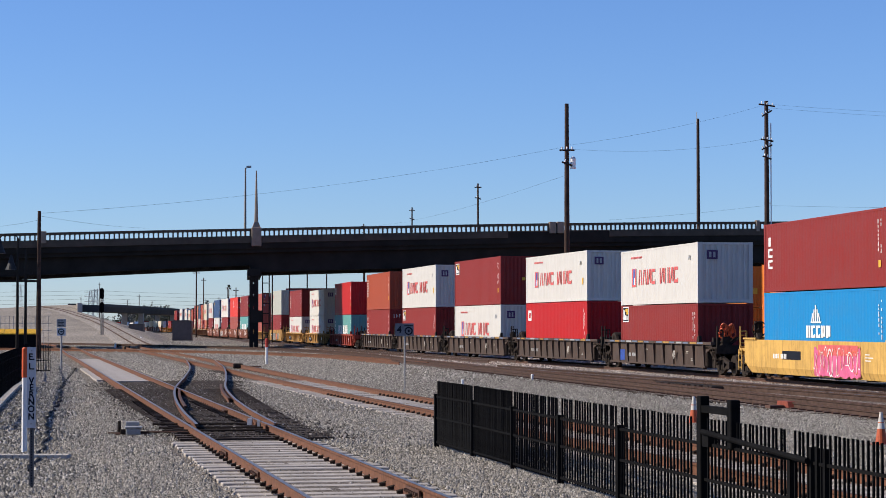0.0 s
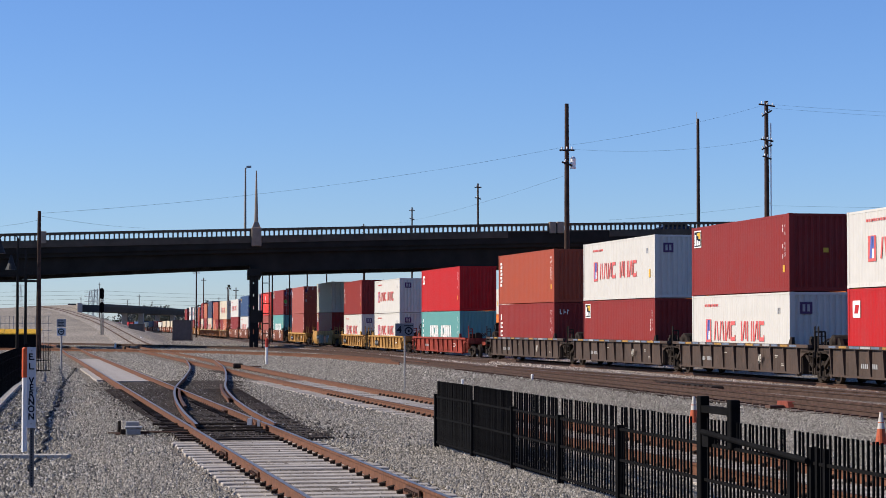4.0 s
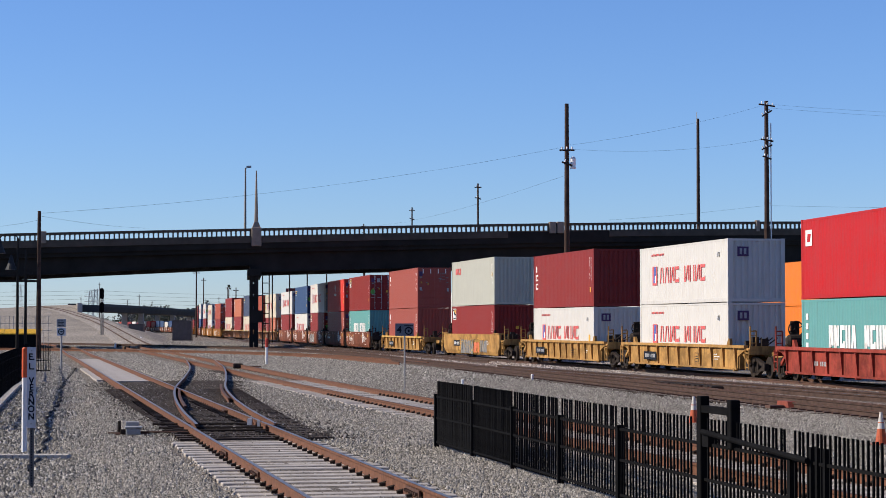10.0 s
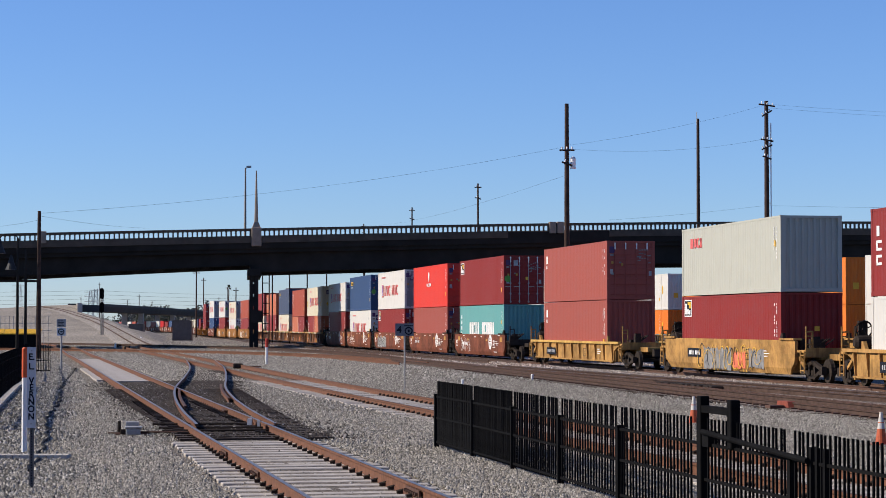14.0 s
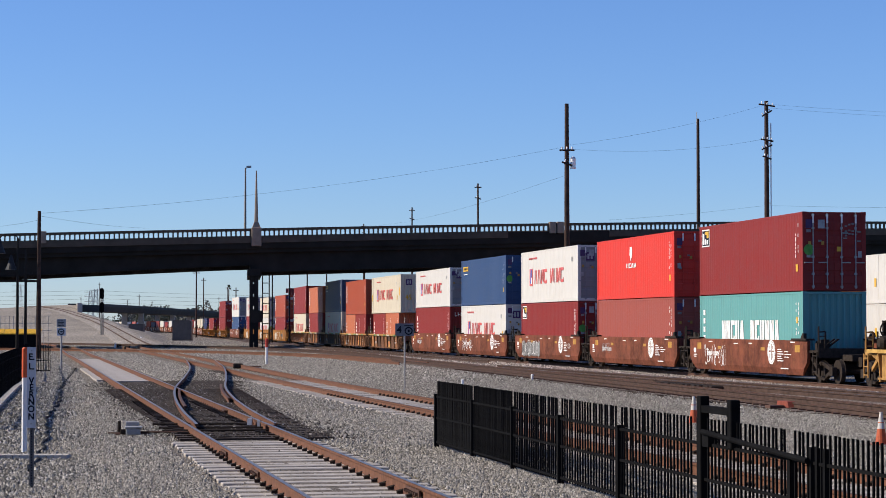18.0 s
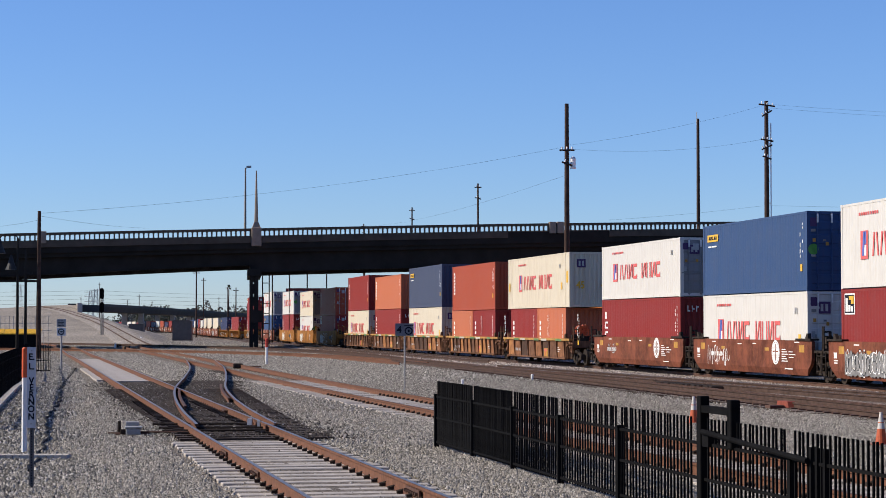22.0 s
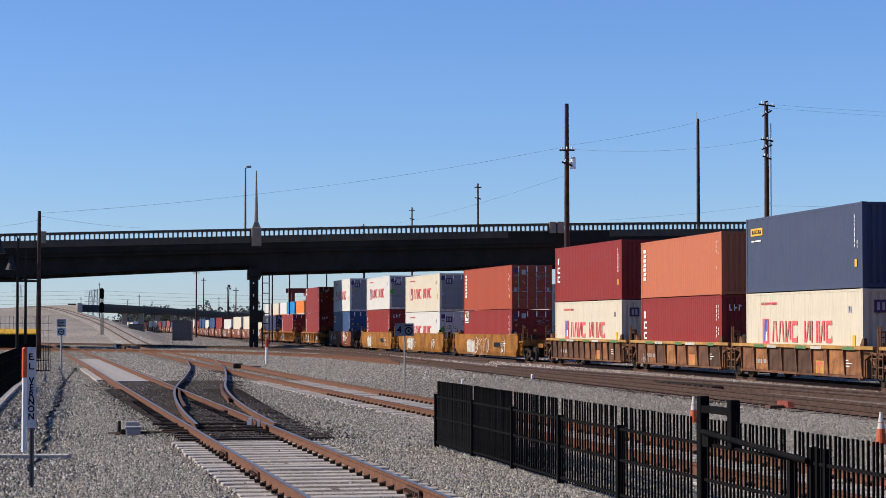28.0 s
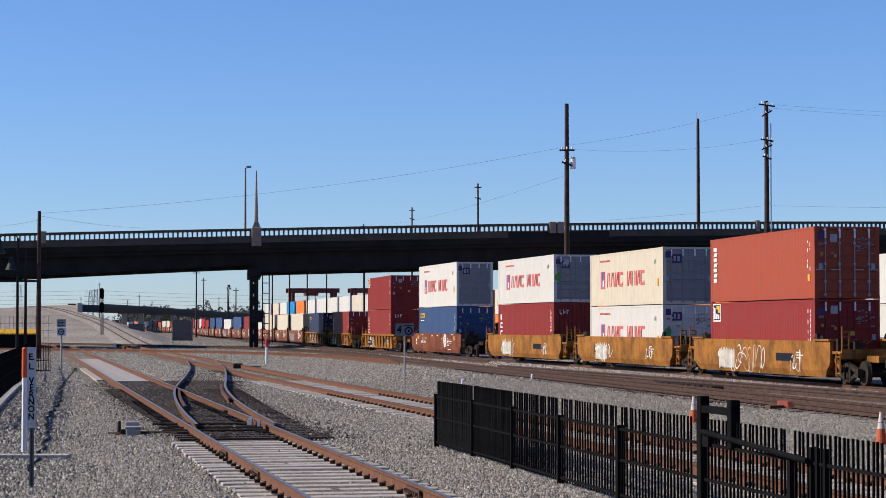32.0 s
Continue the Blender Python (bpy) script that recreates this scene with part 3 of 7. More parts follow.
        put("side_mark", [(-5.6, -5.35, H * 0.72 - 0.35 * i, H * 0.72 - 0.35 * i + 0.22) for i in range(4)], "white")
    elif style == "lean":
        put("emblem", [(-0.62, -0.22, H * 0.70, H * 0.80, 0.04), (-0.52, -0.26, H * 0.66, H * 0.70), (-0.56, -0.22, H * 0.80, H * 0.84), (-0.47, -0.36, H * 0.62, H * 0.66)], "white", "white leaf-shaped emblem")
        put("name_band", glyphs(-1.15, 0.45, H * 0.50, H * 0.575, 4, 2, 0.3, (3, 2, 0, 1)), "white")
    elif style == "oocl":
        put("emblem", [(-4.9, -4.5, H * 0.70, H * 0.84)] + glyphs(-4.4, -3.3, H * 0.70, H * 0.84, 3, 4, 0.45), "red", "red painted emblem")
    elif style == "seaco":
        put("emblem", [(-5.5, -4.1, H * 0.76, H * 0.86)], "yellow", "yellow name plate")
        part("emblem_inlay", quad_marks(glyphs(-5.35, -4.25, H * 0.785, H * 0.835, 5, 6, 0.4), y=-WID / 2 - 0.011), INK["black"], root)
        put("small_print", [(-5.4, -5.05, H * 0.68, H * 0.70), (-4.95, -4.3, H * 0.68, H * 0.70)], "white")
    elif style == "cosco":
        r = [(-0.95 + 0.2 * i, -0.85 + 0.2 * i, H * 0.62, H * (0.72 + 0.05 * (2 - abs(i - 2))), 0.05 * (2 - i)) for i in range(5)]
        put("emblem", r + [(-1.0, 0.05, H * 0.60, H * 0.62)], "white", "white globe-like emblem of bars")
        put("name_band", glyphs(-1.5, 1.0, H * 0.42, H * 0.57, 5, 9, 0.42) + glyphs(-1.3, 0.8, H * 0.3, H * 0.38, 6, 4, 0.4), "white")
    elif style == "cai":
        put("emblem", [(-5.6, -4.9, H * 0.66, H * 0.86)], "white", "white square emblem")
        part("emblem_inlay", quad_marks([(-5.45, -5.1, H * 0.71, H * 0.81, 0.1)], y=-WID / 2 - 0.011), paint_of("red"), root)
    elif style == "flor":
        put("emblem", [(-5.6, -5.3, H * 0.72, H * 0.86), (-5.6, -5.4, H * 0.62, H * 0.68)], "white", "small white emblem")


def container(colour, high=HIGH, length=LEN, style="", doors=False, seed=0, end=None, group="containers on the train"):
    shade = SHADE_NAMES[colour]
    what = {"ym": " with a red emblem and bars", "big": " with a square emblem", "cs": " with a row of white bars", "lean": " with a white emblem",
            "oocl": " with a small red emblem", "seaco": " with a yellow plate", "cosco": " with a white emblem", "cai": " with a white square emblem"}.get(style, "")
    label = shade + (" shipping container" if what else " corrugated steel shipping container") + what + ("" if doors and what and colour == "cream" else " and end doors" if doors and what else " with end doors" if doors else "")
    root = thing("shipping_container", label, "container", group=group)
    mat = paint_of(colour)
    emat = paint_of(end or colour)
    post = min(length / 2, 6.095)
    part("frame", tinted(("frame", length, high), lambda: frame_mesh(length, high, post), mat), mat, root)
    n = int((length - 0.3) / 0.278)
    wall = tinted(("wall", length, high), lambda: corrugated(n, length - 0.26, 0.15, high - 0.07, 0.008, 0.4), mat)
    for sy in (-1, 1):
        part("side_panel", wall, mat, root, at=pose(0, sy * (WID / 2 - 0.012), 0, 0, 0, 0 if sy < 0 else 180))
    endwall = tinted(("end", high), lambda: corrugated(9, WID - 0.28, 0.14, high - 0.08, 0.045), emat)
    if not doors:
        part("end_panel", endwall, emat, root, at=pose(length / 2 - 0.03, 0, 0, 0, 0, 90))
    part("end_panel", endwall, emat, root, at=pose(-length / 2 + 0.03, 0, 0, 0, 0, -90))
    part("roof", tinted(("roof", length, high), lambda: roof_mesh(length - 0.1, high), mat), mat, root)
    if doors:
        bars = M_STEEL if style == "caps" or (style == "big" and seed % 3 == 2) else emat
        for sy in (-1, 1):
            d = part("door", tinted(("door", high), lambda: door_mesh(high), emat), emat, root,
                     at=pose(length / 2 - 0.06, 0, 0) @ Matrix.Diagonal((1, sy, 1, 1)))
            for y in (0.28, 0.82):
                part("lock_bar", tinted(("bar", high), lambda: bar_mesh(high), bars), bars, d, "long upright lock bar", at=pose(0.075, y, 0))
        bm = bmesh.new()
        x = length / 2
        for y in (-0.82, -0.28, 0.28, 0.82):
            box(bm, x + 0.02, x + 0.045, y - 0.03, y + 0.03, high - 0.42, high - 0.1)
        part("lock_tip", bm, INK["white"], root, "pale upper ends of the lock bars")["kind"] = "stuff"
        bm = bmesh.new()
        for y, z, w, h in ((-0.98, 0.74, 0.18, 0.07), (-0.55, 0.62, 0.12, 0.05), (0.42, 0.72, 0.22, 0.05), (0.42, 0.66, 0.16, 0.03), (0.95, 0.62, 0.14, 0.04), (0.95, 0.74, 0.14, 0.04), (-0.95, 0.42, 0.14, 0.08)):
            box(bm, x + 0.002, x + 0.006, y - w / 2, y + w / 2, high * z, high * (z + h / 2))
        part("stencil_mark", bm, INK["dull grey"], root)
        rr = random.Random(seed * 3 + 1)
        for name, ink, spots in (("door_label", "purple", [(-0.95, 0.80, 0.3, 0.11)]), ("door_label", "grey", [(-0.5, 0.79, 0.26, 0.11), (0.98, 0.42, 0.14, 0.08), (-1.0, 0.42, 0.14, 0.08)][seed % 2:]),
                                 ("door_label", "ochre", [(-0.95, 0.6, 0.11, 0.045), (-0.45, 0.58, 0.11, 0.045)]), ("door_label", "dull grey", [(0.45 + 0.13 * (q % 4), 0.82 - 0.06 * (q // 4), 0.09, 0.02) for q in range(12)])):
            bm = bmesh.new()
            for y, z, w, h in spots:
                z += rr.uniform(-0.02, 0.02)
                box(bm, x + 0.004, x + 0.009, y - w / 2, y + w / 2, high * z, high * (z + h))
            part(name, bm, INK[ink], root)
        if seed % 3 == 2:
            bm = bmesh.new()
            tube(bm, (x + 0.004, -0.98, high * 0.52), (x + 0.01, -0.98, high * 0.52), 0.2, seg=16)
            part("door_label", bm, plain("green label", (0.09, 0.30, 0.05), 0.6), root)
    if style == "ym" or (style in ("big", "tex") and seed % 2 == 0):
        bm = bmesh.new()
        x = length / 2 + 0.004
        if style == "ym":
            box(bm, x, x + 0.004, -0.82, -0.34, high * 0.72, high * 0.87)
            part("end_emblem", bm, INK["purple"], root, "dark square emblem")
            bm = bmesh.new()
            box(bm, x + 0.004, x + 0.008, -0.72, -0.62, high * 0.75, high * 0.84)
            box(bm, x + 0.004, x + 0.008, -0.54, -0.44, high * 0.75, high * 0.84)
            part("emblem_inlay", bm, INK["grey"], root)
        elif style == "tex":
            for i in range(3):
                box(bm, x, x + 0.004, -0.9 + 0.2 * i, -0.86 + 0.2 * i, high * 0.78, high * 0.87)
                box(bm, x, x + 0.004, -0.9 + 0.2 * i, -0.78 + 0.2 * i, high * (0.78 + 0.03 * i), high * (0.80 + 0.03 * i))
            part("end_emblem", bm, INK["white"], root)
        else:
            box(bm, x, x + 0.004, 0.1, 0.3, high * 0.5, high * 0.56)
            part("end_emblem", bm, INK["yellow"], root)
    if length > 13:
        bm = quad_marks([(-6.6, -6.3, 1.0, 1.5), (6.25, 6.55, 1.3, 1.9)])
        part("warning_plate", bm, INK["yellow"], root)
        if length < 14:
            for y in (-0.62, 0.72):
                letters(root, "45", 0.52, pose(length / 2 + 0.008, y, 1.15, 0, 0, 90), INK["yellow"], 0.85)
        else:
            bm = bmesh.new()
            for y in (-0.75, 0.55):
                box(bm, length / 2 + 0.002, length / 2 + 0.006, y, y + 0.36, 0.95, 1.35)
            part("warning_plate", bm, INK["yellow"], root)
    marking(root, style, min(length, LEN), high, seed)
    return root


# ---- well cars ----
def truck_meshes():
    if "wheel" in CACHE:
        return
    bm = bmesh.new()
    tube(bm, (0, -0.065, 0), (0, 0.065, 0), 0.42, seg=18)
    tube(bm, (0, -0.085, 0), (0, -0.06, 0), 0.45, seg=18)
    tube(bm, (0, 0.065, 0), (0, 0.11, 0), 0.12, seg=10)
    CACHE["wheel"] = mesh_of("wheel", bm, M_TRUCK)
    bm = bmesh.new()
    for sx in (-1, 1):
        box(bm, sx * 0.89 - 0.16, sx * 0.89 + 0.16, -0.09, 0.09, 0.28, 0.58)
        m = Matrix.Translation((sx * 0.45, 0, 0.60)) @ Euler((0, sx * 0.28, 0)).to_matrix().to_4x4()
        box(bm, -0.5, 0.5, -0.07, 0.07, -0.07, 0.07, m)
        m = Matrix.Translation((sx * 0.5, 0, 0.30)) @ Euler((0, -sx * 0.38, 0)).to_matrix().to_4x4()
        box(bm, -0.42, 0.42, -0.07, 0.07, -0.06, 0.06, m)
        box(bm, sx * 0.27 - 0.06, sx * 0.27 + 0.06, -0.08, 0.08, 0.2, 0.68)
    box(bm, -0.32, 0.32, -0.08, 0.08, 0.12, 0.22)
    for i in (-1, 0, 1):
        tube(bm, (i * 0.12, 0, 0.22), (i * 0.12, 0, 0.44), 0.055, seg=8)
    CACHE["side_frame"] = mesh_of("side_frame", bm, M_TRUCK)
    bm = bmesh.new()
    box(bm, -0.22, 0.22, -0.95, 0.95, 0.42, 0.66)
    for sx in (-1, 1):
        tube(bm, (sx * 0.89, -0.85, 0.42), (sx * 0.89, 0.85, 0.42), 0.075, seg=8)
    CACHE["bolster"] = mesh_of("bolster", bm, M_TRUCK)


def truck(root, x):
    truck_meshes()
    t = part("truck", CACHE["bolster"], M_TRUCK, root, "grimy black two-axle truck", at=pose(x, 0, 0.18))
    for sy in (-1, 1):
        part("side_frame", CACHE["side_frame"], M_TRUCK, t, at=pose(0, sy * 0.99, 0))
        for sx in (-1, 1):
            part("wheel", CACHE["wheel"], M_TRUCK, t, at=pose(sx * 0.89, sy * 0.755, 0.42, 0, 0, 0 if sy > 0 else 180))


def spray_fill(root, x0, x1, z0, z1, ink, seed, y):
    """A ragged sprayed patch built of overlapping letter-like blobs."""
    rnd = random.Random(seed + 70)
    bm = bmesh.new()
    n = 26
    lo = [z0 + rnd.uniform(0, 0.10) for _ in range(n + 1)]
    hi = [z1 - abs(math.sin(i * 0.75)) * 0.12 - rnd.uniform(0, 0.12) for i in range(n + 1)]
    cols = [(bm.verts.new((x0 + (x1 - x0) * i / n, y, lo[i])), bm.verts.new((x0 + (x1 - x0) * i / n, y, hi[i]))) for i in range(n + 1)]
    for a, b in zip(cols, cols[1:]):
        bm.faces.new((a[0], b[0], b[1], a[1]))
    part("spray_fill", bm, INK[ink], root, ink + " graffiti fill")


def graffiti(root, x0, x1, z0, z1, inks, seed, y=-1.43, n=7):
    """Sprayed loops: broad ribbons that curl over the side sill."""
    rnd = random.Random(seed)
    for k, ink in enumerate(inks):
        bm = bmesh.new()
        for i in range(2 * n):
            cx = x0 + (x1 - x0) * (i + 0.5) / n / 2
            w, h = (x1 - x0) / n * rnd.uniform(0.12, 0.42), (z1 - z0) * rnd.uniform(0.2, 0.5)
            cz = (z0 + z1) / 2 + rnd.uniform(-0.08, 0.08)
            a0, turn = rnd.uniform(0, 6.28), rnd.choice((-1, 1)) * rnd.uniform(3.2, 5.6)
            wd = (0.014 if k else 0.018) * rnd.uniform(0.5, 1.5)
            prev = None
            for j in range(13):
                a = a0 + turn * j / 12
                q = 1 + 0.25 * math.sin(2 * a + i)
                pts = [Vector((cx + (w + d) * math.cos(a) * q, y - 0.004 * (k + 1), min(z1, max(z0, cz + (h + d) * math.sin(a) * q)))) for d in (-wd, wd)]
                vs = [bm.verts.new(p) for p in pts]
                if prev:
                    bm.faces.new((prev[0], prev[1], vs[1], vs[0]))
                prev = vs
        part("spray_paint", bm, INK[ink], root, "sprayed graffiti loops")


def bay_paint():
    """Rusty bays, each weathered to its own brown."""
    m, nt, b = tree_of("rusty bay paint")
    oi = nt.nodes.new("ShaderNodeObjectInfo")
    own = ramp(nt, oi.outputs["Random"], [(0.0, (0.07, 0.045, 0.035)), (0.35, (0.15, 0.08, 0.05)), (0.7, (0.27, 0.125, 0.06)), (1.0, (0.40, 0.19, 0.075))])
    n = noise_tex(nt, 2.2, 8.0, 0.75)
    dark = ramp(nt, n.outputs["Fac"], [(0.4, (1.1, 1.05, 1.0)), (0.62, (0.45, 0.40, 0.38))])
    nt.links.new(mix(nt, 1.0, own.outputs["Color"], dark.outputs["Color"], "MULTIPLY"), b.inputs["Base Color"])
    b.inputs["Roughness"].default_value = 0.75
    b.inputs["Specular IOR Level"].default_value = 0.15
    return m


M_BAY = bay_paint()
CAR_PAINT = {"dark": ((0.092, 0.066, 0.054), "soot-brown"), "red": ((0.36, 0.06, 0.04), "faded red"), "yellow": ((0.49, 0.27, 0.085), "yellow"),
             "tan": ((0.64, 0.39, 0.11), "pale yellow"), "ochre": ((0.37, 0.155, 0.032), "ochre yellow"), "oxide": ((0.235, 0.075, 0.042), "oxide brown"),
             "rusty": ((0.21, 0.10, 0.055), "rust-brown")}


def rib_mesh(z0, z1):
    """A pressed stiffener: it stands out under the chord and tapers towards its foot."""
    bm = bmesh.new()
    for v in box(bm, -0.04, 0.04, 0.0, 0.13, z0, z1):
        if v.co.z < z0 + 0.01:
            v.co.x *= 0.6
            if v.co.y < 0.01:
                v.co.y = 0.075
    return mesh_of("rib", bm)


def well_car(kind, colour, front, rear, seed, trucks=(True, True), chord=None, half=6.45, free=(True, True)):
    """A well car: two deep side sills with a floor between, decks over the trucks at its ends."""
    rgb, word = CAR_PAINT[colour]
    mat = paint("car " + colour, rgb, (0.05, 0.03, 0.02), 0.95, 0.7, 0.0, 0.9, grime=0.25 if colour == "tan" else 0.4 if colour == "dark" else 0.75)
    gear = M_TRUCK if colour in ("dark", "oxide") else mat
    label = word + (" well car with ribbed sides" if kind == "ribbed" else " well car with smooth sides")
    root = thing("well_car", label + " under containers", "rail car", group="cars of the train")
    y0 = 1.38
    foot = 0.47 if kind == "ribbed" else 0.42
    top = 1.69 if kind != "ribbed" else 1.45 if colour in ("yellow", "red") else 1.545
    cm = paint("chord " + (chord or colour), CAR_PAINT[chord or colour][0], (0.05, 0.035, 0.025), 0.6, 0.6, 0.0, 2.5, grime=0.5)
    for sy in (-1, 1):
        bm = bmesh.new()
        if kind == "ribbed":
            box(bm, -half, half, min(sy * 1.26, sy * 1.30), max(sy * 1.26, sy * 1.30), foot + 0.06, top - 0.1)
            box(bm, -half, half, min(sy * 1.20, sy * 1.37), max(sy * 1.20, sy * 1.37), foot, foot + 0.07)
            for x in (-half + 0.25, 0.0, half - 0.25):
                box(bm, x - 0.07, x + 0.07, min(sy * 1.22, sy * 1.40), max(sy * 1.22, sy * 1.40), foot - 0.06, foot + 0.02)
            for sx in (-1, 1):
                # the sill narrows to a bracket past the well
                vs = box(bm, *sorted((sx * half, sx * (half + 0.75))), min(sy * 1.22, sy * 1.30), max(sy * 1.22, sy * 1.30), top - 0.45, top - 0.1)
                for v in vs[:4]:
                    if abs(v.co.x) > half + 0.5:
                        v.co.z = top - 0.2
        else:
            # smooth side with a slanted lower edge at each end and a folded bottom
            prof = [(-half - 0.5, 1.05), (-half - 0.42, 0.86), (-half - 0.15, 0.66), (-half + 0.15, foot), (half - 0.15, foot), (half + 0.15, 0.66), (half + 0.42, 0.86),
                    (half + 0.5, 1.05), (half + 0.5, top - 0.05), (half + 0.45, top), (-half - 0.45, top), (-half - 0.5, top - 0.05)]
            a = [bm.verts.new((x, sy * (y0 - (0.08 if z < 0.5 else 0.0)), z)) for x, z in prof]
            b = [bm.verts.new((x, sy * (y0 - 0.12), z)) for x, z in prof]
            bm.faces.new(a), bm.faces.new(b[::-1])
            for i in range(len(prof)):
                bm.faces.new((a[i], a[(i + 1) % len(prof)], b[(i + 1) % len(prof)], b[i]))
        sill = part("side_sill", bm, mat, root)
        if kind == "ribbed":
            bm = bmesh.new()
            reach = half + 0.95
            box(bm, -reach, reach, min(sy * 1.22, sy * (y0 + 0.02)), max(sy * 1.22, sy * (y0 + 0.02)), top - 0.115, top)
            part("top_chord", bm, cm, sill)
            n = 13 if seed % 3 == 2 else 11 if half > 7 else 9
            me = tinted(("rib", top), lambda: rib_mesh(foot + 0.02, top - 0.13), mat)
            if colour == "rusty" and sy < 0 and half < 7:
                w = (2 * half - 0.3) / (n - 1)
                bay = bmesh.new()
                box(bay, -w / 2 + 0.05, w / 2 - 0.05, -0.006, 0.004, foot + 0.09, top - 0.13)
                bme = mesh_of("bay_panel", bay, M_BAY)
                for i in range(n - 1):
                    part("bay_panel", bme, M_BAY, sill, at=pose(-half + 0.15 + w * (i + 0.5), -1.305, 0))
            for i in range(n):
                x = -half + 0.15 + (2 * half - 0.3) * i / (n - 1)
                part("rib", me, mat, sill, at=pose(x, sy * 1.42, 0, 0, 0, 0 if sy < 0 else 180))
        else:
            # a flat plate lies on the sill at each end
            bm = bmesh.new()
            for sx in (-1, 1):
                box(bm, *sorted((sx * (half - 1.0), sx * (half + 0.5))), min(sy * 1.1, sy * 1.44), max(sy * 1.1, sy * 1.44), top + 0.002, top + 0.07)
            part("end_plate", bm, gear, sill)
    bm = bmesh.new()
    box(bm, -half, half, -1.22, 1.22, foot, 0.575)
    for x in (-4.5, -1.5, 1.5, 4.5):
        box(bm, x - 0.15, x + 0.15, -1.22, 1.22, foot - 0.06, foot)
    part("well_floor", bm, M_TRUCK, root)
    for sx, reach in ((1, front), (-1, rear)):
        xa, xb = sorted((sx * (half - 0.1), sx * reach))
        bm = bmesh.new()
        box(bm, xa, xb, -0.45, 0.45, 0.98, 1.2)
        xa2, xb2 = sorted((sx * (half - 0.15), sx * min(half + 1.35, reach)))
        box(bm, xa2, xb2, -1.3, 1.3, 1.25, 1.34)
        box(bm, sx * half - 0.07, sx * half + 0.07, -1.25, 1.25, 0.5, 1.3)
        e = sx * min(half + 1.35, reach - 0.1)
        box(bm, e - 0.04, e + 0.04, -1.3, 1.3, 1.08, 1.42)
        for sy in (-1, 1):
            # slanted strut from the deck down to the well
            m = Matrix.Translation((sx * (half + 0.5), sy * 1.18, 1.05)) @ Euler((0, sx * 0.55, 0)).to_matrix().to_4x4()
            box(bm, -0.55, 0.55, -0.05, 0.05, -0.06, 0.06, m)
        part("end_deck", bm, gear, root)
        # guides at the corners of the well
        for sy in (-1, 1):
            bm = bmesh.new()
            gx = sx * (min(half, 6.6) - 0.1)
            vs = box(bm, gx - 0.2, gx + 0.2, min(sy * 1.24, sy * 1.36), max(sy * 1.24, sy * 1.36), top - 0.02, top + 0.26)
            for v in vs[4:]:
                v.co.x = gx + sx * 0.1 + (v.co.x - gx) * 0.35
            part("corner_guide", bm, gear if kind == "ribbed" else M_TRUCK, root)
        # grab irons and end posts
        bm = bmesh.new()
        for y in (-1.27, -1.02, 0.95, 1.27):
            tube(bm, (e, y, 1.2), (e, y, 2.2 if y < -1.2 else 2.02), 0.032, seg=6)
        for y in (-1.27, 0.95):
            for z in (1.55, 1.85):
                tube(bm, (e, y, z), (e, y + 0.28, z), 0.02, seg=6)
        tube(bm, (e, -1.27, 2.0), (e, -1.02, 2.02), 0.03, seg=6)
        for k in range(3):
            tube(bm, (e, -1.34, 1.15 - 0.28 * k), (e - sx * 0.38, -1.34, 1.15 - 0.28 * k), 0.022, seg=6)
        for d in (0.0, 0.38):
            tube(bm, (e - sx * d, -1.34, 0.5), (e - sx * d, -1.34, 1.3), 0.024, seg=6)
        part("grab_iron", bm, gear, root)
    if trucks[0]:
        truck(root, front - 1.35)
    if trucks[1]:
        truck(root, -rear + (1.35 if free[1] else 0.0))
    if seed < 26 and colour != "tan":
        # air reservoir on the rear deck
        bm = bmesh.new()
        tube(bm, (-half - 0.75, -0.95, 1.66), (-half - 0.75, 0.2, 1.66), 0.24, seg=14)
        tube(bm, (-half - 0.75, -1.05, 1.66), (-half - 0.75, -0.95, 1.66), 0.14, 0.24, seg=14)
        box(bm, -half - 0.9, -half - 0.6, -0.8, -0.65, 1.34, 1.5)
        box(bm, -half - 0.9, -half - 0.6, -0.1, 0.05, 1.34, 1.5)
        part("air_reservoir", bm, M_TRUCK, root, "black horizontal air tank")
        bm = bmesh.new()
        rr = random.Random(seed + 5)
        for k in range(5):
            x, y = half + 0.35 + 0.16 * k, rr.uniform(-1.1, -0.3)
            box(bm, x - 0.09, x + 0.09, y - 0.14, y + 0.14, 1.34, 1.45 + rr.uniform(0.05, 0.4))
            tube(bm, (x, y, 1.36), (x + 0.12, y + 0.5, 1.75), 0.025, seg=5)
        part("brake_valve", bm, M_TRUCK, root, "cluster of brake valves and pipes")
    if colour in ("dark", "rusty") and free[0]:
        bm = bmesh.new()
        rr = random.Random(seed)
        for k in range(9):
            c = Vector((half + 1.0, -0.95 + 0.06 * k, 2.0 + rr.uniform(-0.12, 0.16)))
            prev = None
            for a in range(9):
                q = c + Vector((0.05 * math.sin(a), 0.10 * math.cos(a * math.pi / 4), 0.2 * math.sin(a * math.pi / 4)))
                if prev is not None:
                    tube(bm, prev, q, 0.035, seg=5, cap=False)
                prev = q
        part("hose_coil", bm, M_ORANGE, root, "orange-red coiled hose on the end post")
        bm = bmesh.new()
        tube(bm, (half + 1.0, -0.7, 1.3), (half + 1.0, -0.7, 2.15), 0.04, seg=6)
        part("coil_post", bm, M_TRUCK, root)
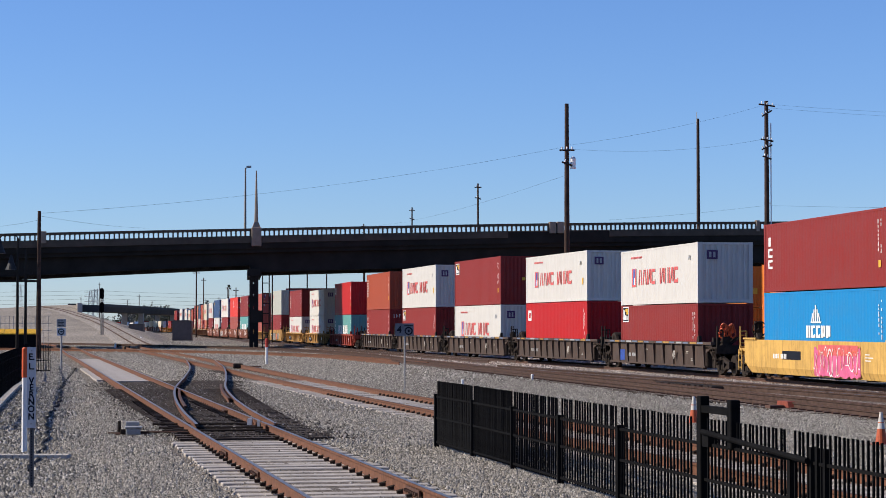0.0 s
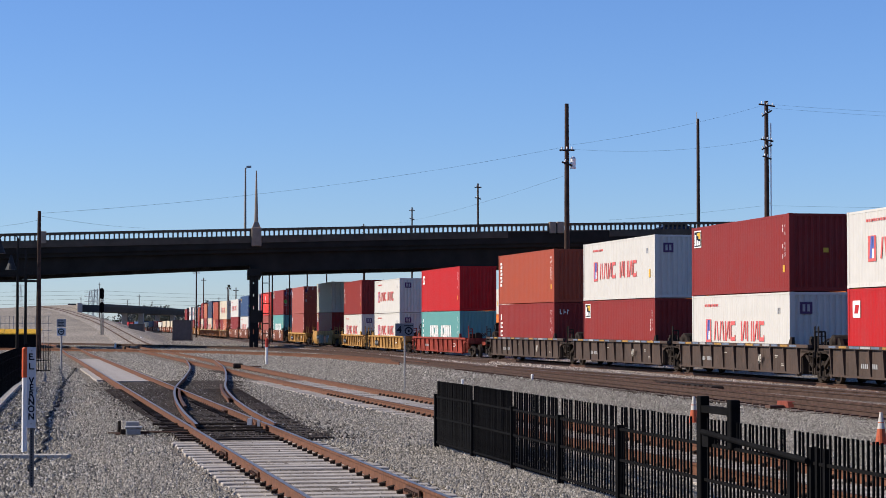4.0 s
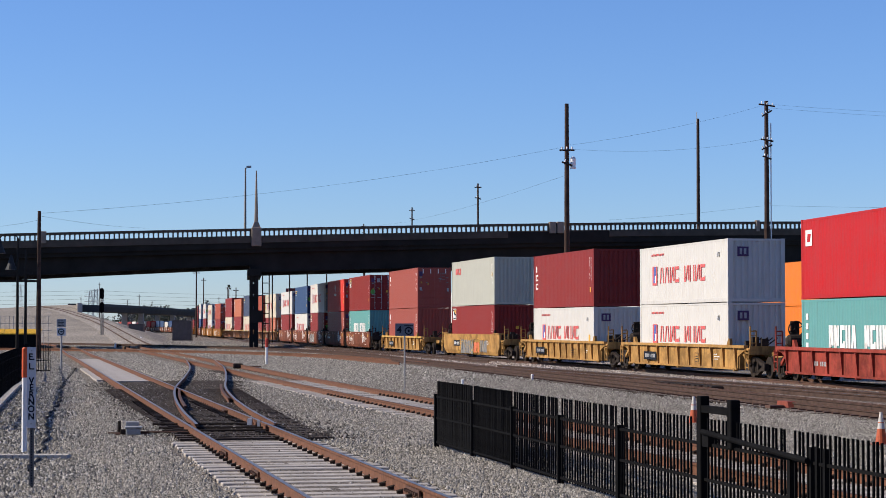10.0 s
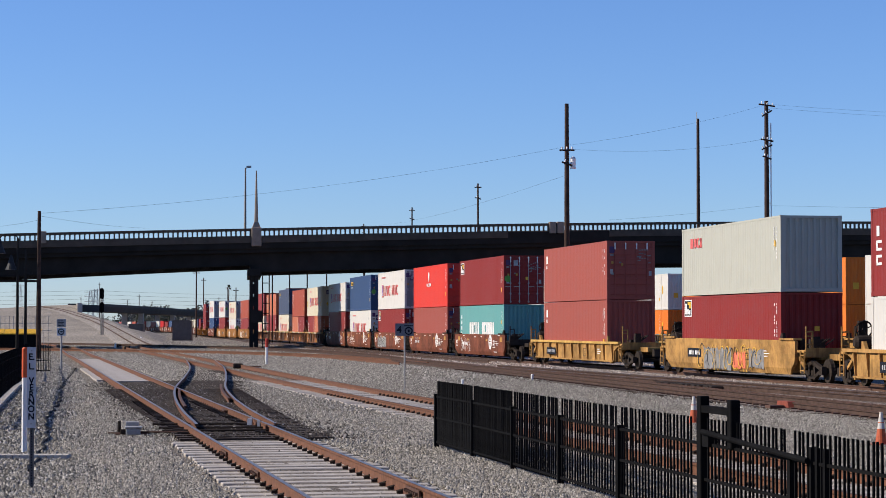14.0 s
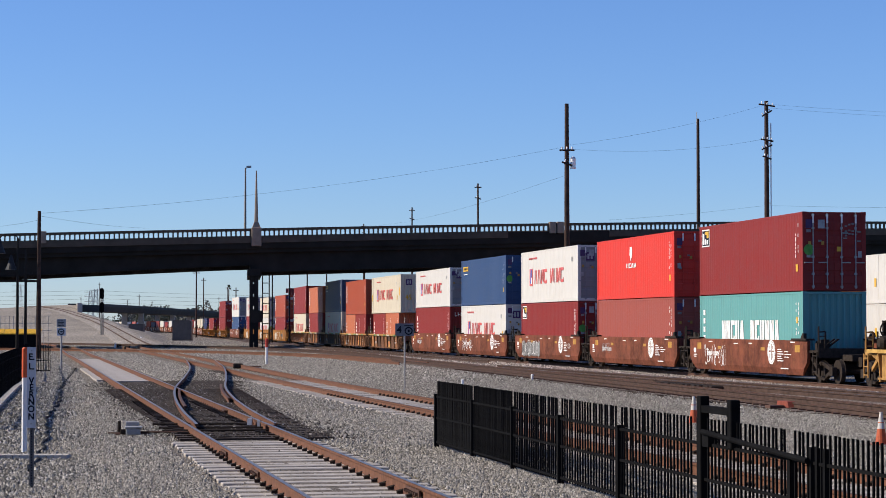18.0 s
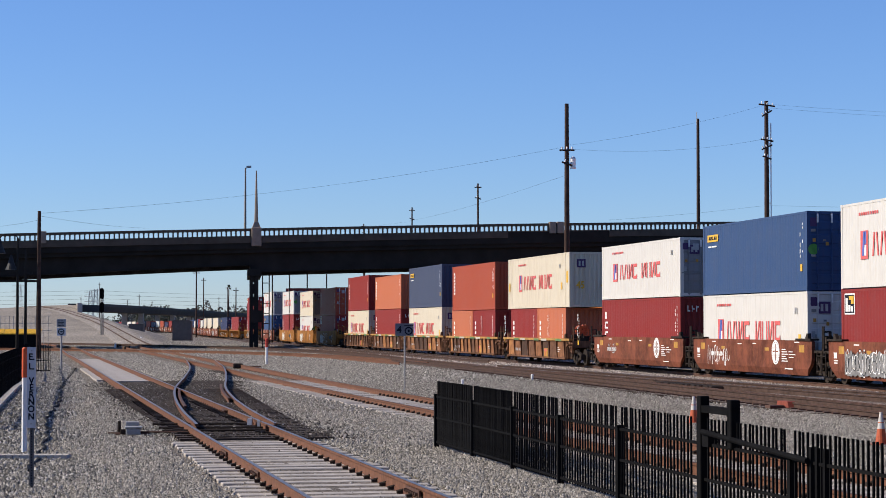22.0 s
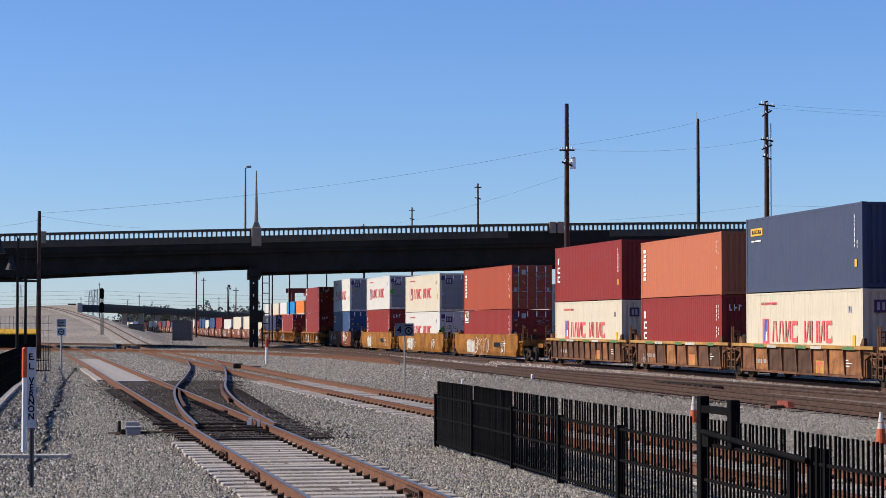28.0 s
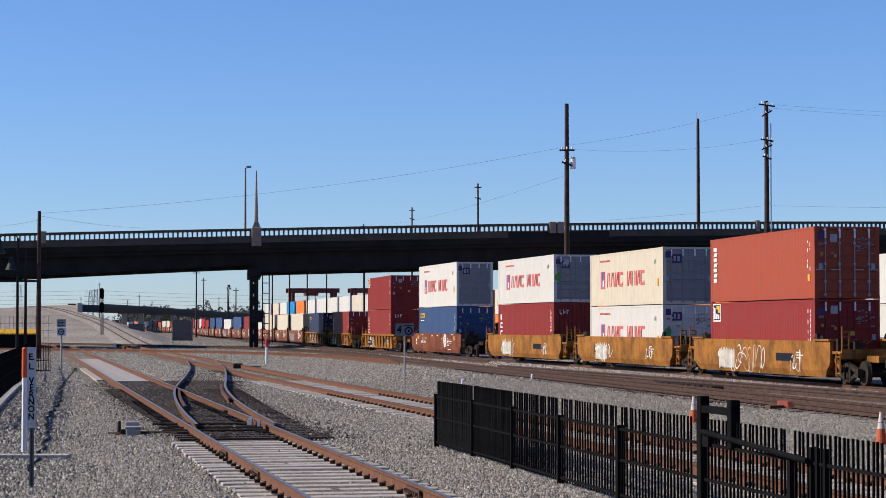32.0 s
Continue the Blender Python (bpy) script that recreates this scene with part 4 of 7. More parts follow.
    for sx, reach, has in ((1, front, free[0]), (-1, rear, free[1])):
        if has:
            bm = bmesh.new()
            xa, xb = sorted((sx * (reach - 0.4), sx * (reach + 0.35)))
            box(bm, xa, xb, -0.14, 0.14, 0.82, 1.06)
            box(bm, sx * (reach + 0.2) - 0.16, sx * (reach + 0.2) + 0.16, -0.24, 0.2, 0.78, 1.12)
            part("coupler", bm, M_TRUCK, root)
            if sx < 0:
                bm = bmesh.new()
                prev = None
                for a in range(17):
                    q = Vector((0.0, 0.29 * math.cos(a * math.pi / 8), 0.29 * math.sin(a * math.pi / 8)))
                    if prev is not None:
                        tube(bm, prev, q, 0.028, seg=5, cap=False)
                    if a % 4 == 1:
                        tube(bm, (0, 0, 0), q, 0.018, seg=4, cap=False)
                    prev = q
                tube(bm, (-0.12, 0, 0), (0.03, 0, 0), 0.05, seg=8)
                box(bm, -0.2, -0.08, -0.16, 0.16, -0.75, 0.3)
                part("brake_wheel", bm, M_TRUCK, root, "round black hand brake wheel", at=pose(-half - 1.0, -0.6, 2.1))
    rnd = random.Random(seed)
    ys = -1.315 if kind == "ribbed" else -1.386
    yn = -1.432 if kind == "ribbed" and colour in ("yellow", "ochre") else ys
    z0, z1 = (0.74, 1.06) if kind == "ribbed" else (0.95, 1.28)
    if colour in ("yellow", "ochre") and kind == "ribbed" or colour == "yellow":
        part("number_plate_panel", quad_marks([(-4.8, -2.95, z0 - 0.04, z1)], y=yn + 0.005), INK["black"], root)
        part("stencil_mark", quad_marks([(2.5, 3.0, z0 - 0.05, z0 - 0.02), (2.5, 3.0, z1, z1 + 0.03), (2.5, 2.53, z0 - 0.05, z1), (2.97, 3.0, z0 - 0.05, z1), (2.6, 2.9, z0 + 0.08, z0 + 0.12), (2.6, 2.9, z0 + 0.18, z0 + 0.22)], y=yn), INK["black"], root)
    bm = quad_marks([(-4.6 + 0.17 * i, -4.6 + 0.17 * i + 0.10, z0 + 0.06, z1 - 0.1) for i in range(9) if i != 4], y=yn)
    part("number_bar", bm, INK["grey" if kind == "ribbed" else "white"], root)
    if colour == "dark":
        if half < 8:
            letters(root, "48", 0.5, pose(3.3, -1.436, z0 + 0.2), INK["pale"], 0.72)
        part("stencil_mark", quad_marks([(4.7, 5.0, z0 + 0.3, z0 + 0.325), (4.7, 5.05, z0 + 0.36, z0 + 0.385), (5.4, 5.7, z0, z0 + 0.025), (5.4, 5.65, z0 + 0.06, z0 + 0.085), (-1.5, -1.1, z0 + 0.4, z0 + 0.425)], y=ys), INK["pale"], root)
        if seed == 1:
            part("painted_patch", quad_marks([(-6.0, -5.05, z0 - 0.15, z0 + 0.35)], y=ys - 0.001), plain("blue mark panel", (0.03, 0.07, 0.3), 0.6), root)
    else:
        part("stencil_mark", quad_marks([(4.6, 5.1, z0 + 0.1, z0 + 0.13), (4.6, 5.3, z0 + 0.2, z0 + 0.23), (4.6, 5.0, z0 + 0.3, z0 + 0.33)], y=ys), INK["white"], root)
    if colour == "oxide":
        bm = bmesh.new()
        for r0, r1, dy in ((0.0, 0.40, 0.002), (0.42, 0.48, 0.002)):
            for a in range(24):
                p, q = a * math.pi / 12, (a + 1) * math.pi / 12
                bm.faces.new([bm.verts.new((3.2 + 0.9 * r * math.cos(t), ys - dy, 1.23 + 0.95 * r * math.sin(t))) for r, t in ((r0, p), (r1, p), (r1, q), (r0, q))][0 if r0 else 1:])
        part("round_emblem", bm, INK["white"], root, "round white company emblem")
        bm = quad_marks([(3.17, 3.23, 0.92, 1.54), (2.92, 3.12, 1.24, 1.29), (3.28, 3.48, 1.24, 1.29), (3.02, 3.06, 1.0, 1.18), (3.34, 3.38, 1.0, 1.18), (3.02, 3.06, 1.34, 1.47), (3.34, 3.38, 1.34, 1.47)], y=ys - 0.008)
        part("emblem_inlay", bm, mat, root)
        bm = quad_marks([(3.85, 4.5 - 0.12 * (k % 3), 0.9 + 0.085 * k, 0.935 + 0.085 * k) for k in range(6)] + [(4.2, 5.0, 0.62, 0.66), (-1.2, -0.7, 1.5, 1.54), (5.2, 5.7, 1.6, 1.64), (-6.4, -6.1, 1.1, 1.3), (-6.4, -6.0, 1.0, 1.04), (-6.4, -6.05, 0.92, 0.96), (0.6, 1.0, 1.52, 1.56), (-4.4, -3.9, 1.56, 1.6)], y=ys)
        part("text_bar", bm, INK["white"], root)
        bm = quad_marks([(-5.9, -5.4, 1.26, 1.52), (5.7, 6.2, 1.26, 1.52), (-3.2, -2.75, 1.28, 1.4), (2.0, 2.45, 1.28, 1.4)], y=ys)
        part("reflector", bm, INK["ochre"], root)
        if seed % 3 == 1:
            spray_fill(root, -5.3, -1.2, 0.5, 1.45, "dull grey", seed, ys - 0.003)
            graffiti(root, -5.2, -1.3, 0.5, 1.45, ["white", "black"], seed, y=ys - 0.006, n=6)
        elif seed % 3 == 2:
            graffiti(root, -5.0, -2.2, 0.6, 1.45, ["white"], seed, y=ys - 0.004, n=6)
        else:
            graffiti(root, -4.6, -3.2, 0.9, 1.4, ["grey"], seed, y=ys - 0.004, n=3)
    elif colour == "rusty":
        bm = quad_marks([(1.9, 2.7, 0.55, 1.0)], y=ys - 0.004)
        part("logo_panel", bm, INK["ochre"], root, "worn yellow company panel")
        bm = quad_marks([(2.0, 2.5, 0.84, 0.95), (2.1, 2.25, 0.6, 0.84)], y=ys - 0.01)
        part("emblem_inlay", bm, INK["red"], root)
        if seed % 2:
            graffiti(root, -5.5, -4.2, 0.5, 0.95, ["grey"], seed, y=ys - 0.008, n=3)
    elif colour == "tan":
        spray_fill(root, -0.2, 4.2, 0.42, 1.58, "pink", seed, ys - 0.002)
        bm = quad_marks([(0.2, 4.0, 1.2, 1.56)], y=ys - 0.006)
        part("spray_fill", bm, INK["red"], root)
        graffiti(root, -0.3, 4.3, 0.45, 1.55, ["white", "coral"], 4, y=ys - 0.01, n=6)
        bm = quad_marks([(-3.6, -1.6, 0.98, 1.3)], y=ys + 0.002)
        part("number_plate_panel", bm, INK["black"], root)
    elif colour == "ochre":
        bm = quad_marks([(2.4, 4.2, 0.93, 1.22)] if seed % 2 else [(-4.75, -3.0, 0.9, 1.25)], y=ys + 0.002)
        part("number_plate_panel", bm, INK["black"], root)
        spray_fill(root, -4.5, -2.5, 0.5, 1.45, "pale", seed, ys - 0.001)
        graffiti(root, -4.6 if seed % 3 else -2.8, -1.6 if seed % 3 else 1.2, 0.42, 1.5, ["white"], seed + 3, y=ys - 0.004, n=4)
        graffiti(root, 4.0, 5.2, 0.45, 1.4, ["white"], seed + 9, y=ys - 0.004, n=2)
    elif colour == "yellow" and kind != "ribbed":
        spray_fill(root, -2.6, 0.9, 0.42, 1.45, "dull grey", seed, ys - 0.002)
        spray_fill(root, 3.0, 4.7, 0.55, 1.42, "dull grey", seed + 1, ys - 0.002)
        spray_fill(root, 1.1, 2.6, 0.5, 1.3, "coral", seed + 2, ys - 0.002)
        graffiti(root, -3.2, 4.4, 0.4, 1.5, ["black", "yellow"], 5, y=ys - 0.006, n=7)
    if colour == "dark":
        step = 2 * half / 15
        r = [(-half + step * i + 0.04, -half + step * (i + 1) - 0.04 - rnd.uniform(0, 0.25), top - 0.09, top - 0.015) for i in range(15)]
        part("painted_patch", quad_marks(r[::2], y=-1.407), INK["slate"], root)
        part("painted_patch", quad_marks([q for i, q in enumerate(r) if i % 4 == 1], y=-1.407), INK["dull yellow"], root)
        part("painted_patch", quad_marks([r[3], r[11]], y=-1.407), INK["grey"], root)
    elif colour == "rusty":
        r = [(-6.2 + 1.55 * i, -5.1 + 1.55 * i + rnd.uniform(-0.3, 0.3), top - 0.14, top - 0.03) for i in range(8)]
        part("painted_patch", quad_marks(r[1::3], y=-1.407), INK["green"], root)
        part("painted_patch", quad_marks(r[2::3], y=-1.407), INK["pale"], root)
    return root


# s of the front end at 0 s; lower and upper box: paint, height, marks, doors
B, W, H8, H9 = "big", "ym", STD, HIGH
STACKS = [
    (-61.8, ("sky", H9, "cosco", 0), ("maroon", H8, "tex", 0)), (-82.56, ("maroon", H8, B, 0), ("white", H8, W, 0)),
    (-100.74, ("red", H9, "cai", 0), ("white", H8, W, 0)), (-118.76, ("white", H9, W, 0), ("maroon", H9, B, 0)),
    (-136.81, ("maroon", H9, B, 0), ("white", H9, W, 0)), (-154.65, ("maroon", H9, "tex", 0), ("brown", H9, "caps", 0)),
    (-177.09, ("teal", H8, "cs", 0), ("red", H9, "cai", 0)), (-197.79, ("white", H8, W, 0), ("white", H8, W, 0)),
    (-217.70, ("white", H8, W, 0), ("maroon", H9, "tex", 0)), (-239.18, ("maroon", H9, B, 0), ("grey", H9, "oocl", 0)),
    (-262.97, ("rose", H9, "flor", 0), ("rose", H9, "flor", 1)), (-284.39, ("teal", H9, "cs", 0), ("maroon", H9, B, 1)),
    (-300.14, ("rose", H9, "", 1), ("scarlet", H9, "lean", 1)), (-315.81, ("maroon", H9, B, 1), ("white", H9, W, 1)),
    (-331.52, ("white", H9, W, 1), ("blue", H9, "seaco", 1)), (-346.91, ("maroon", H9, "tex", 0), ("white", H8, W, 1)),
    (-365.85, "pair_a", ("cream", H9, W, 0)), (-381.82, "pair_b", ("brown", H9, "caps", 0)),
    (-397.19, ("cream", H9, W, 0), ("slate", H9, "seaco", 0)), (-412.49, ("maroon", H9, "tex", 0), ("rust", H8, "caps", 0)),
    (-427.89, ("cream", H9, W, 0), ("maroon", H9, "tex", 0)), (-449.38, ("maroon", H8, B, 1), ("brown", H8, "caps", 1)),
    (-468.81, ("white", H8, W, 1), ("cream", H8, W, 1)), (-487.97, ("maroon", H9, "tex", 0), ("white", H8, W, 1)),
    (-511.25, ("blue", H9, "seaco", 1), ("white", H9, W, 1)), (-534.90, ("maroon", H9, "tex", 0), ("maroon", H8, B, 1)),
    (-559.60, ("maroon", H9, "tex", 1), None), (-579.20, ("navy", H9, "seaco", 1), None),
    (-597.0, ("cream", H9, "", 0), None), (-612.6, ("cream", H9, "", 0), None), (-628.2, ("cream", H9, "", 0), None)]
TAIL = ["white", "maroon", "blue", "white", "blue", "blue", "maroon", "red", "white", "maroon", "white", "maroon", "navy", "brown", "white", "blue", "rose", "slate", "maroon", "cream",
        "white", "brown", "maroon", "blue", "white", "white", "rust", "blue", "white", "maroon", "brown", "navy", "white", "red", "maroon", "blue"]
for _i, _c in enumerate(TAIL):
    STACKS.append((-643.8 - 15.9 * _i, (_c, H9 if _i % 3 else H8, "", 0), None))
_n = 0
for s0, low, up in STACKS:
    _n += 1
    if low in ("pair_a", "pair_b"):
        h0 = STD
        for k, c, st in ((0, "rust" if low == "pair_a" else "maroon", "caps" if low == "pair_a" else "tex"),
                         (1, "maroon" if low == "pair_a" else "rust", "tex" if low == "pair_a" else "flor")):
            ob = container(c, STD, 6.06, "", False, _n)
            bm = quad_marks([(-2.5, -2.2, 1.7 - 0.3 * i, 1.9 - 0.3 * i) for i in range(4)])
            part("name_band", bm, INK["white"], ob, "upright column of white painted bars")
            bm = quad_marks([(2.3, 2.38, 1.0 + 0.22 * i, 1.15 + 0.22 * i) for i in range(6)])
            part("number_mark", bm, INK["white"], ob)
            TRAIN.append((ob, s0 - 3.04 - 6.13 * k, 6.06, BASE))
    else:
        c, h0, st, dr = low
        TRAIN.append((container(c, h0, LEN, st, bool(dr), _n), s0 - LEN / 2, LEN, BASE))
    if up:
        c, h1, st, dr = up
        L = 13.716 if c == "cream" and st == W and h1 == H9 else LEN
        # upper white and cream boxes: shade is put into their door ends' darker colour
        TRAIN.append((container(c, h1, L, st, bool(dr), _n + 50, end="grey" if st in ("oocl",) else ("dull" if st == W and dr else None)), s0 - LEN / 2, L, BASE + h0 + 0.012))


def run_of_cars(first, last, kind, colour, chord=None):
    """An articulated run: neighbouring units share the truck between them."""
    fronts = [s[0] for s in STACKS[first:last + 1]]
    wide = len(fronts) > 1 and fronts[0] - fronts[1] > 17
    end, half = (10.1, 7.5) if wide else (8.9, 6.45)
    for i, s0 in enumerate(fronts):
        mid = s0 - LEN / 2
        pitch_f = (fronts[i - 1] - s0) / 2 if i else end
        pitch_r = (s0 - fronts[i + 1]) / 2 if i < len(fronts) - 1 else end
        car = well_car(kind, colour, pitch_f, pitch_r, first + i, (i == 0, True), chord, half, (i == 0, i == len(fronts) - 1))
        TRAIN.append((car, mid, 15.0, -LOW))


def lone_car(i, kind, colour, chord=None):
    reach = 9.75 if i in (26, 27) else 10.2
    car = well_car(kind, colour, reach, reach, i, (True, True), chord, reach - 2.7)
    TRAIN.append((car, STACKS[i][0] - LEN / 2, 17.0, -LOW))


lone_car(0, "smooth", "tan")
run_of_cars(1, 5, "ribbed", "dark")
lone_car(6, "ribbed", "red")
lone_car(7, "ribbed", "yellow")
lone_car(8, "ribbed", "yellow")
lone_car(9, "smooth", "yellow")
lone_car(10, "ribbed", "yellow", "tan")
run_of_cars(11, 15, "smooth", "oxide")
run_of_cars(16, 20, "ribbed", "rusty", "yellow")
run_of_cars(21, 23, "smooth", "ochre")
lone_car(24, "smooth", "oxide")
lone_car(25, "ribbed", "ochre")
lone_car(26, "ribbed", "ochre")
lone_car(27, "ribbed", "ochre")
for _a in range(28, len(STACKS), 5):
    run_of_cars(_a, min(_a + 4, len(STACKS) - 1), "smooth", "oxide")

# ---- the parked train on the far track ----
PARK_LINE = smooth_line([(45.2, 0, 0), (22.6, 136, 0), (-2.5, 290, 0), (-15.9, 379, 0), (-36.8, 493, 0), (-47, 548, 0), (-64, 640, 0)], 4.0)
PARK_LINE = offset(PARK_LINE, 1.22)


def parked_pose(y, z):
    i = min(range(1, len(PARK_LINE) - 1), key=lambda k: abs(PARK_LINE[k].y - y))
    a, b = PARK_LINE[i - 1], PARK_LINE[i + 1]
    t = (y - a.y) / (b.y - a.y)
    p = a.lerp(b, t)
    rise = float(np.interp(y, (250, 290, 340, 379), (0.0, 0.35, 1.15, 1.5)))
    return pose(p.x, p.y, z + rise, 0, 0, math.degrees(math.atan2(a.y - b.y, a.x - b.x)))


PARK_ROWS = [(113.5, "white", "white"), (132.6, "orange", "orange"), (152, "orange", "orange"), (172, "orange", "white"), (191.8, "white", "orange"),
             (211.5, "white", "white"), (229.4, "orange", "white"), (247.3, "white", "orange"), (265.1, "white", "white"), (283, "white", "white"),
             (302, "orange", "white"), (321.4, "white", "white"), (340.6, "white", "white"), (359.8, "white", "white"), (379, "white", "cream"),
             (398, "white", "white"), (416.5, "white", "white"), (434.5, "white", "white"), (453.5, "white", "white"), (473, "white", "orange"),
             (492, "white", "sky"), (509, "orange", "white"), (528, "orange", "cream"), (548, "white", "white")]
for _i, (_y, _lo, _hi) in enumerate(PARK_ROWS):
    for _k, _c in enumerate((_lo, _hi)):
        ob = container(_c, 2.9, 16.15, "flor" if _c == "orange" else "", False, 90 + _i, group="parked containers")
        ob.matrix_basis = parked_pose(_y, BASE + _k * 2.912)
    car = well_car("ribbed", "rusty" if _i % 3 else "dark", 9.7, 9.7, 4 + 6 * _i, (True, True), "yellow" if _i % 2 else "dark", half=8.3)
    car.matrix_basis = parked_pose(_y, -LOW)
    tagged(car, "dusty well car under two parked containers", "rail car", "parked rail cars")


def train_pose(s, length, z):
    a, b = along(s - length * 0.4), along(s + length * 0.4)
    m = (a + b) / 2
    return pose(m.x, m.y, z, 0, 0, math.degrees(math.atan2(b.y - a.y, b.x - a.x)))


# ---------- ballast and switch details ----------
def strip_bed(name, ctrl, half_width, z, mat, label, step=1.5, ragged=0.25):
    line = smooth_line(ctrl, step)
    bm = bmesh.new()
    rows = []
    for i, p in enumerate(line):
        t = line[min(i + 1, len(line) - 1)] - line[max(i - 1, 0)]
        t.z = 0
        t.normalize()
        s = Vector((t.y, -t.x, 0))
        wl, wr = (half_width + random.uniform(-ragged, ragged) for _ in range(2))
        rows.append([bm.verts.new(p + s * d + Vector((0, 0, q))) for d, q in ((-wl, z - 0.045), (-wl * 0.8, z), (0, z + 0.01), (wr * 0.8, z), (wr, z - 0.045))])
    for a, b in zip(rows, rows[1:]):
        for i in range(4):
            bm.faces.new((a[i], a[i + 1], b[i + 1], b[i]))
    return tagged(new(name, mesh_of(name, bm, mat)), label, "ballast", kind="structure")


strip_bed("dusty_ballast", [(0.41, 17, 0), (-0.67, 22.3, 0), (-3.6, 36.5, 0)], 1.42, 0.016, M_DUST, "dusty fine stone packed between the ties", 0.6, 0.1)
strip_bed("dusty_ballast", [(3.84, 30, 0), (1.7, 40, 0), (-5.15, 72, 0)], 1.3, 0.016, M_DUST, "dusty fine stone packed between the siding's ties", 0.9, 0.1)
strip_bed("oily_ballast", [(-3.3, 37.0, 0), (-4.9, 46, 0), (-7.1, 56, 0), (-9.0, 66, 0), (-10.5, 74, 0)], 1.32, 0.032, M_OILY, "oil-blackened stone under the switch", 0.5, 0.32)
strip_bed("oily_ballast", [(-6.6, 58, 0), (-8.7, 75, 0), (-10.6, 92, 0)], 1.35, 0.028, M_OILY, "oil-blackened stone under the crossover", 0.7, 0.3)


strip_bed("oily_ballast", [(12.0, 35, 0), (11.1, 40, 0), (6.1, 68, 0), (-1.35, 110, 0), (-8.6, 150, 0)], 1.25, 0.03, M_RUSTY, "oil-darkened stone between the yard rails", 4.0, 0.1)


strip_bed("oily_ballast", [(3.4, 91.3, 0), (7.55, 74.3, 0), (11.5, 57.9, 0), (13.9, 48.0, 0)], 1.2, 0.025, M_RUSTY, "oil-darkened stone under the joining track", 4.0, 0.2)


def yard_gear():
    """Black blocks and an orange-red derail at the yard switch."""
    root = thing("switch_blocks", "row of short black blocks between the rails", "railway gear", kind="structure")
    bm = bmesh.new()
    box(bm, -0.22, 0.22, -0.11, 0.11, 0.0, 0.13)
    bmesh.ops.bevel(bm, geom=bm.edges[:], offset=0.03, segments=1, affect="EDGES")
    me = mesh_of("block", bm, M_TRUCK)
    for i in range(15):
        t = i / 14
        o = new("block", me)
        o.parent = root
        o.matrix_basis = pose(7.35 + 1.2 * t + random.uniform(-.05, .05), 68.9 - 5.0 * t, 0.04, random.uniform(-6, 6), 0, 12 + random.uniform(-8, 8))
    root = thing("derail", "orange-red steel derail clamped to the rail", "derail", pose(8.46, 50.4, 0.0, 0, 0, 10))
    bm = bmesh.new()
    vs = box(bm, -0.12, 0.08, -0.45, 0.45, 0.05, 0.2)
    for v in vs[4:]:
        v.co.y *= 0.8
    part("derail_shoe", bm, plain("orange-red paint", (0.22, 0.05, 0.028), 0.7), root)
    bm = bmesh.new()
    box(bm, -0.5, -0.14, -0.2, 0.2, 0.03, 0.1)
    part("derail_base", bm, M_RUSTD, root)
    root = thing("tie_plates", "rusty tie plates along the yard rail", "tie plates", kind="stuff")
    bm = bmesh.new()
    for i in range(95):
        y = 42 + 0.55 * i
        x = 11.1 - 0.179 * (y - 40) - 0.755
        box(bm, x - 0.19, x + 0.19, y - 0.1, y + 0.1, 0.0, 0.065)
    part("tie_plate", bm, M_RUSTD, root)["kind"] = "stuff"


yard_gear()


def switch_ties():
    root = thing("switch_timbers", "long black timbers under the switch", "railway ties", kind="structure")
    bm = bmesh.new()
    box(bm, -0.5, 0.5, -0.12, 0.12, -0.12, 0.058)
    me = mesh_of("timber", bm, M_WOOD)
    for i in range(46):
        y = 36.6 + 0.62 * i
        x1 = -0.67 - 0.2065 * (y - 22.3)
        grow = max(0.0, (y - 40) * 0.045)
        o = new("timber", me)
        o.parent = root
        o.matrix_basis = pose(x1 + 0.3 + grow * 0.5, y, 0.0, 0, 0, 11.5 + random.uniform(-1.5, 1.5)) @ Matrix.Diagonal((2.75 + grow * 1.3, 1, 1, 1))


switch_ties()


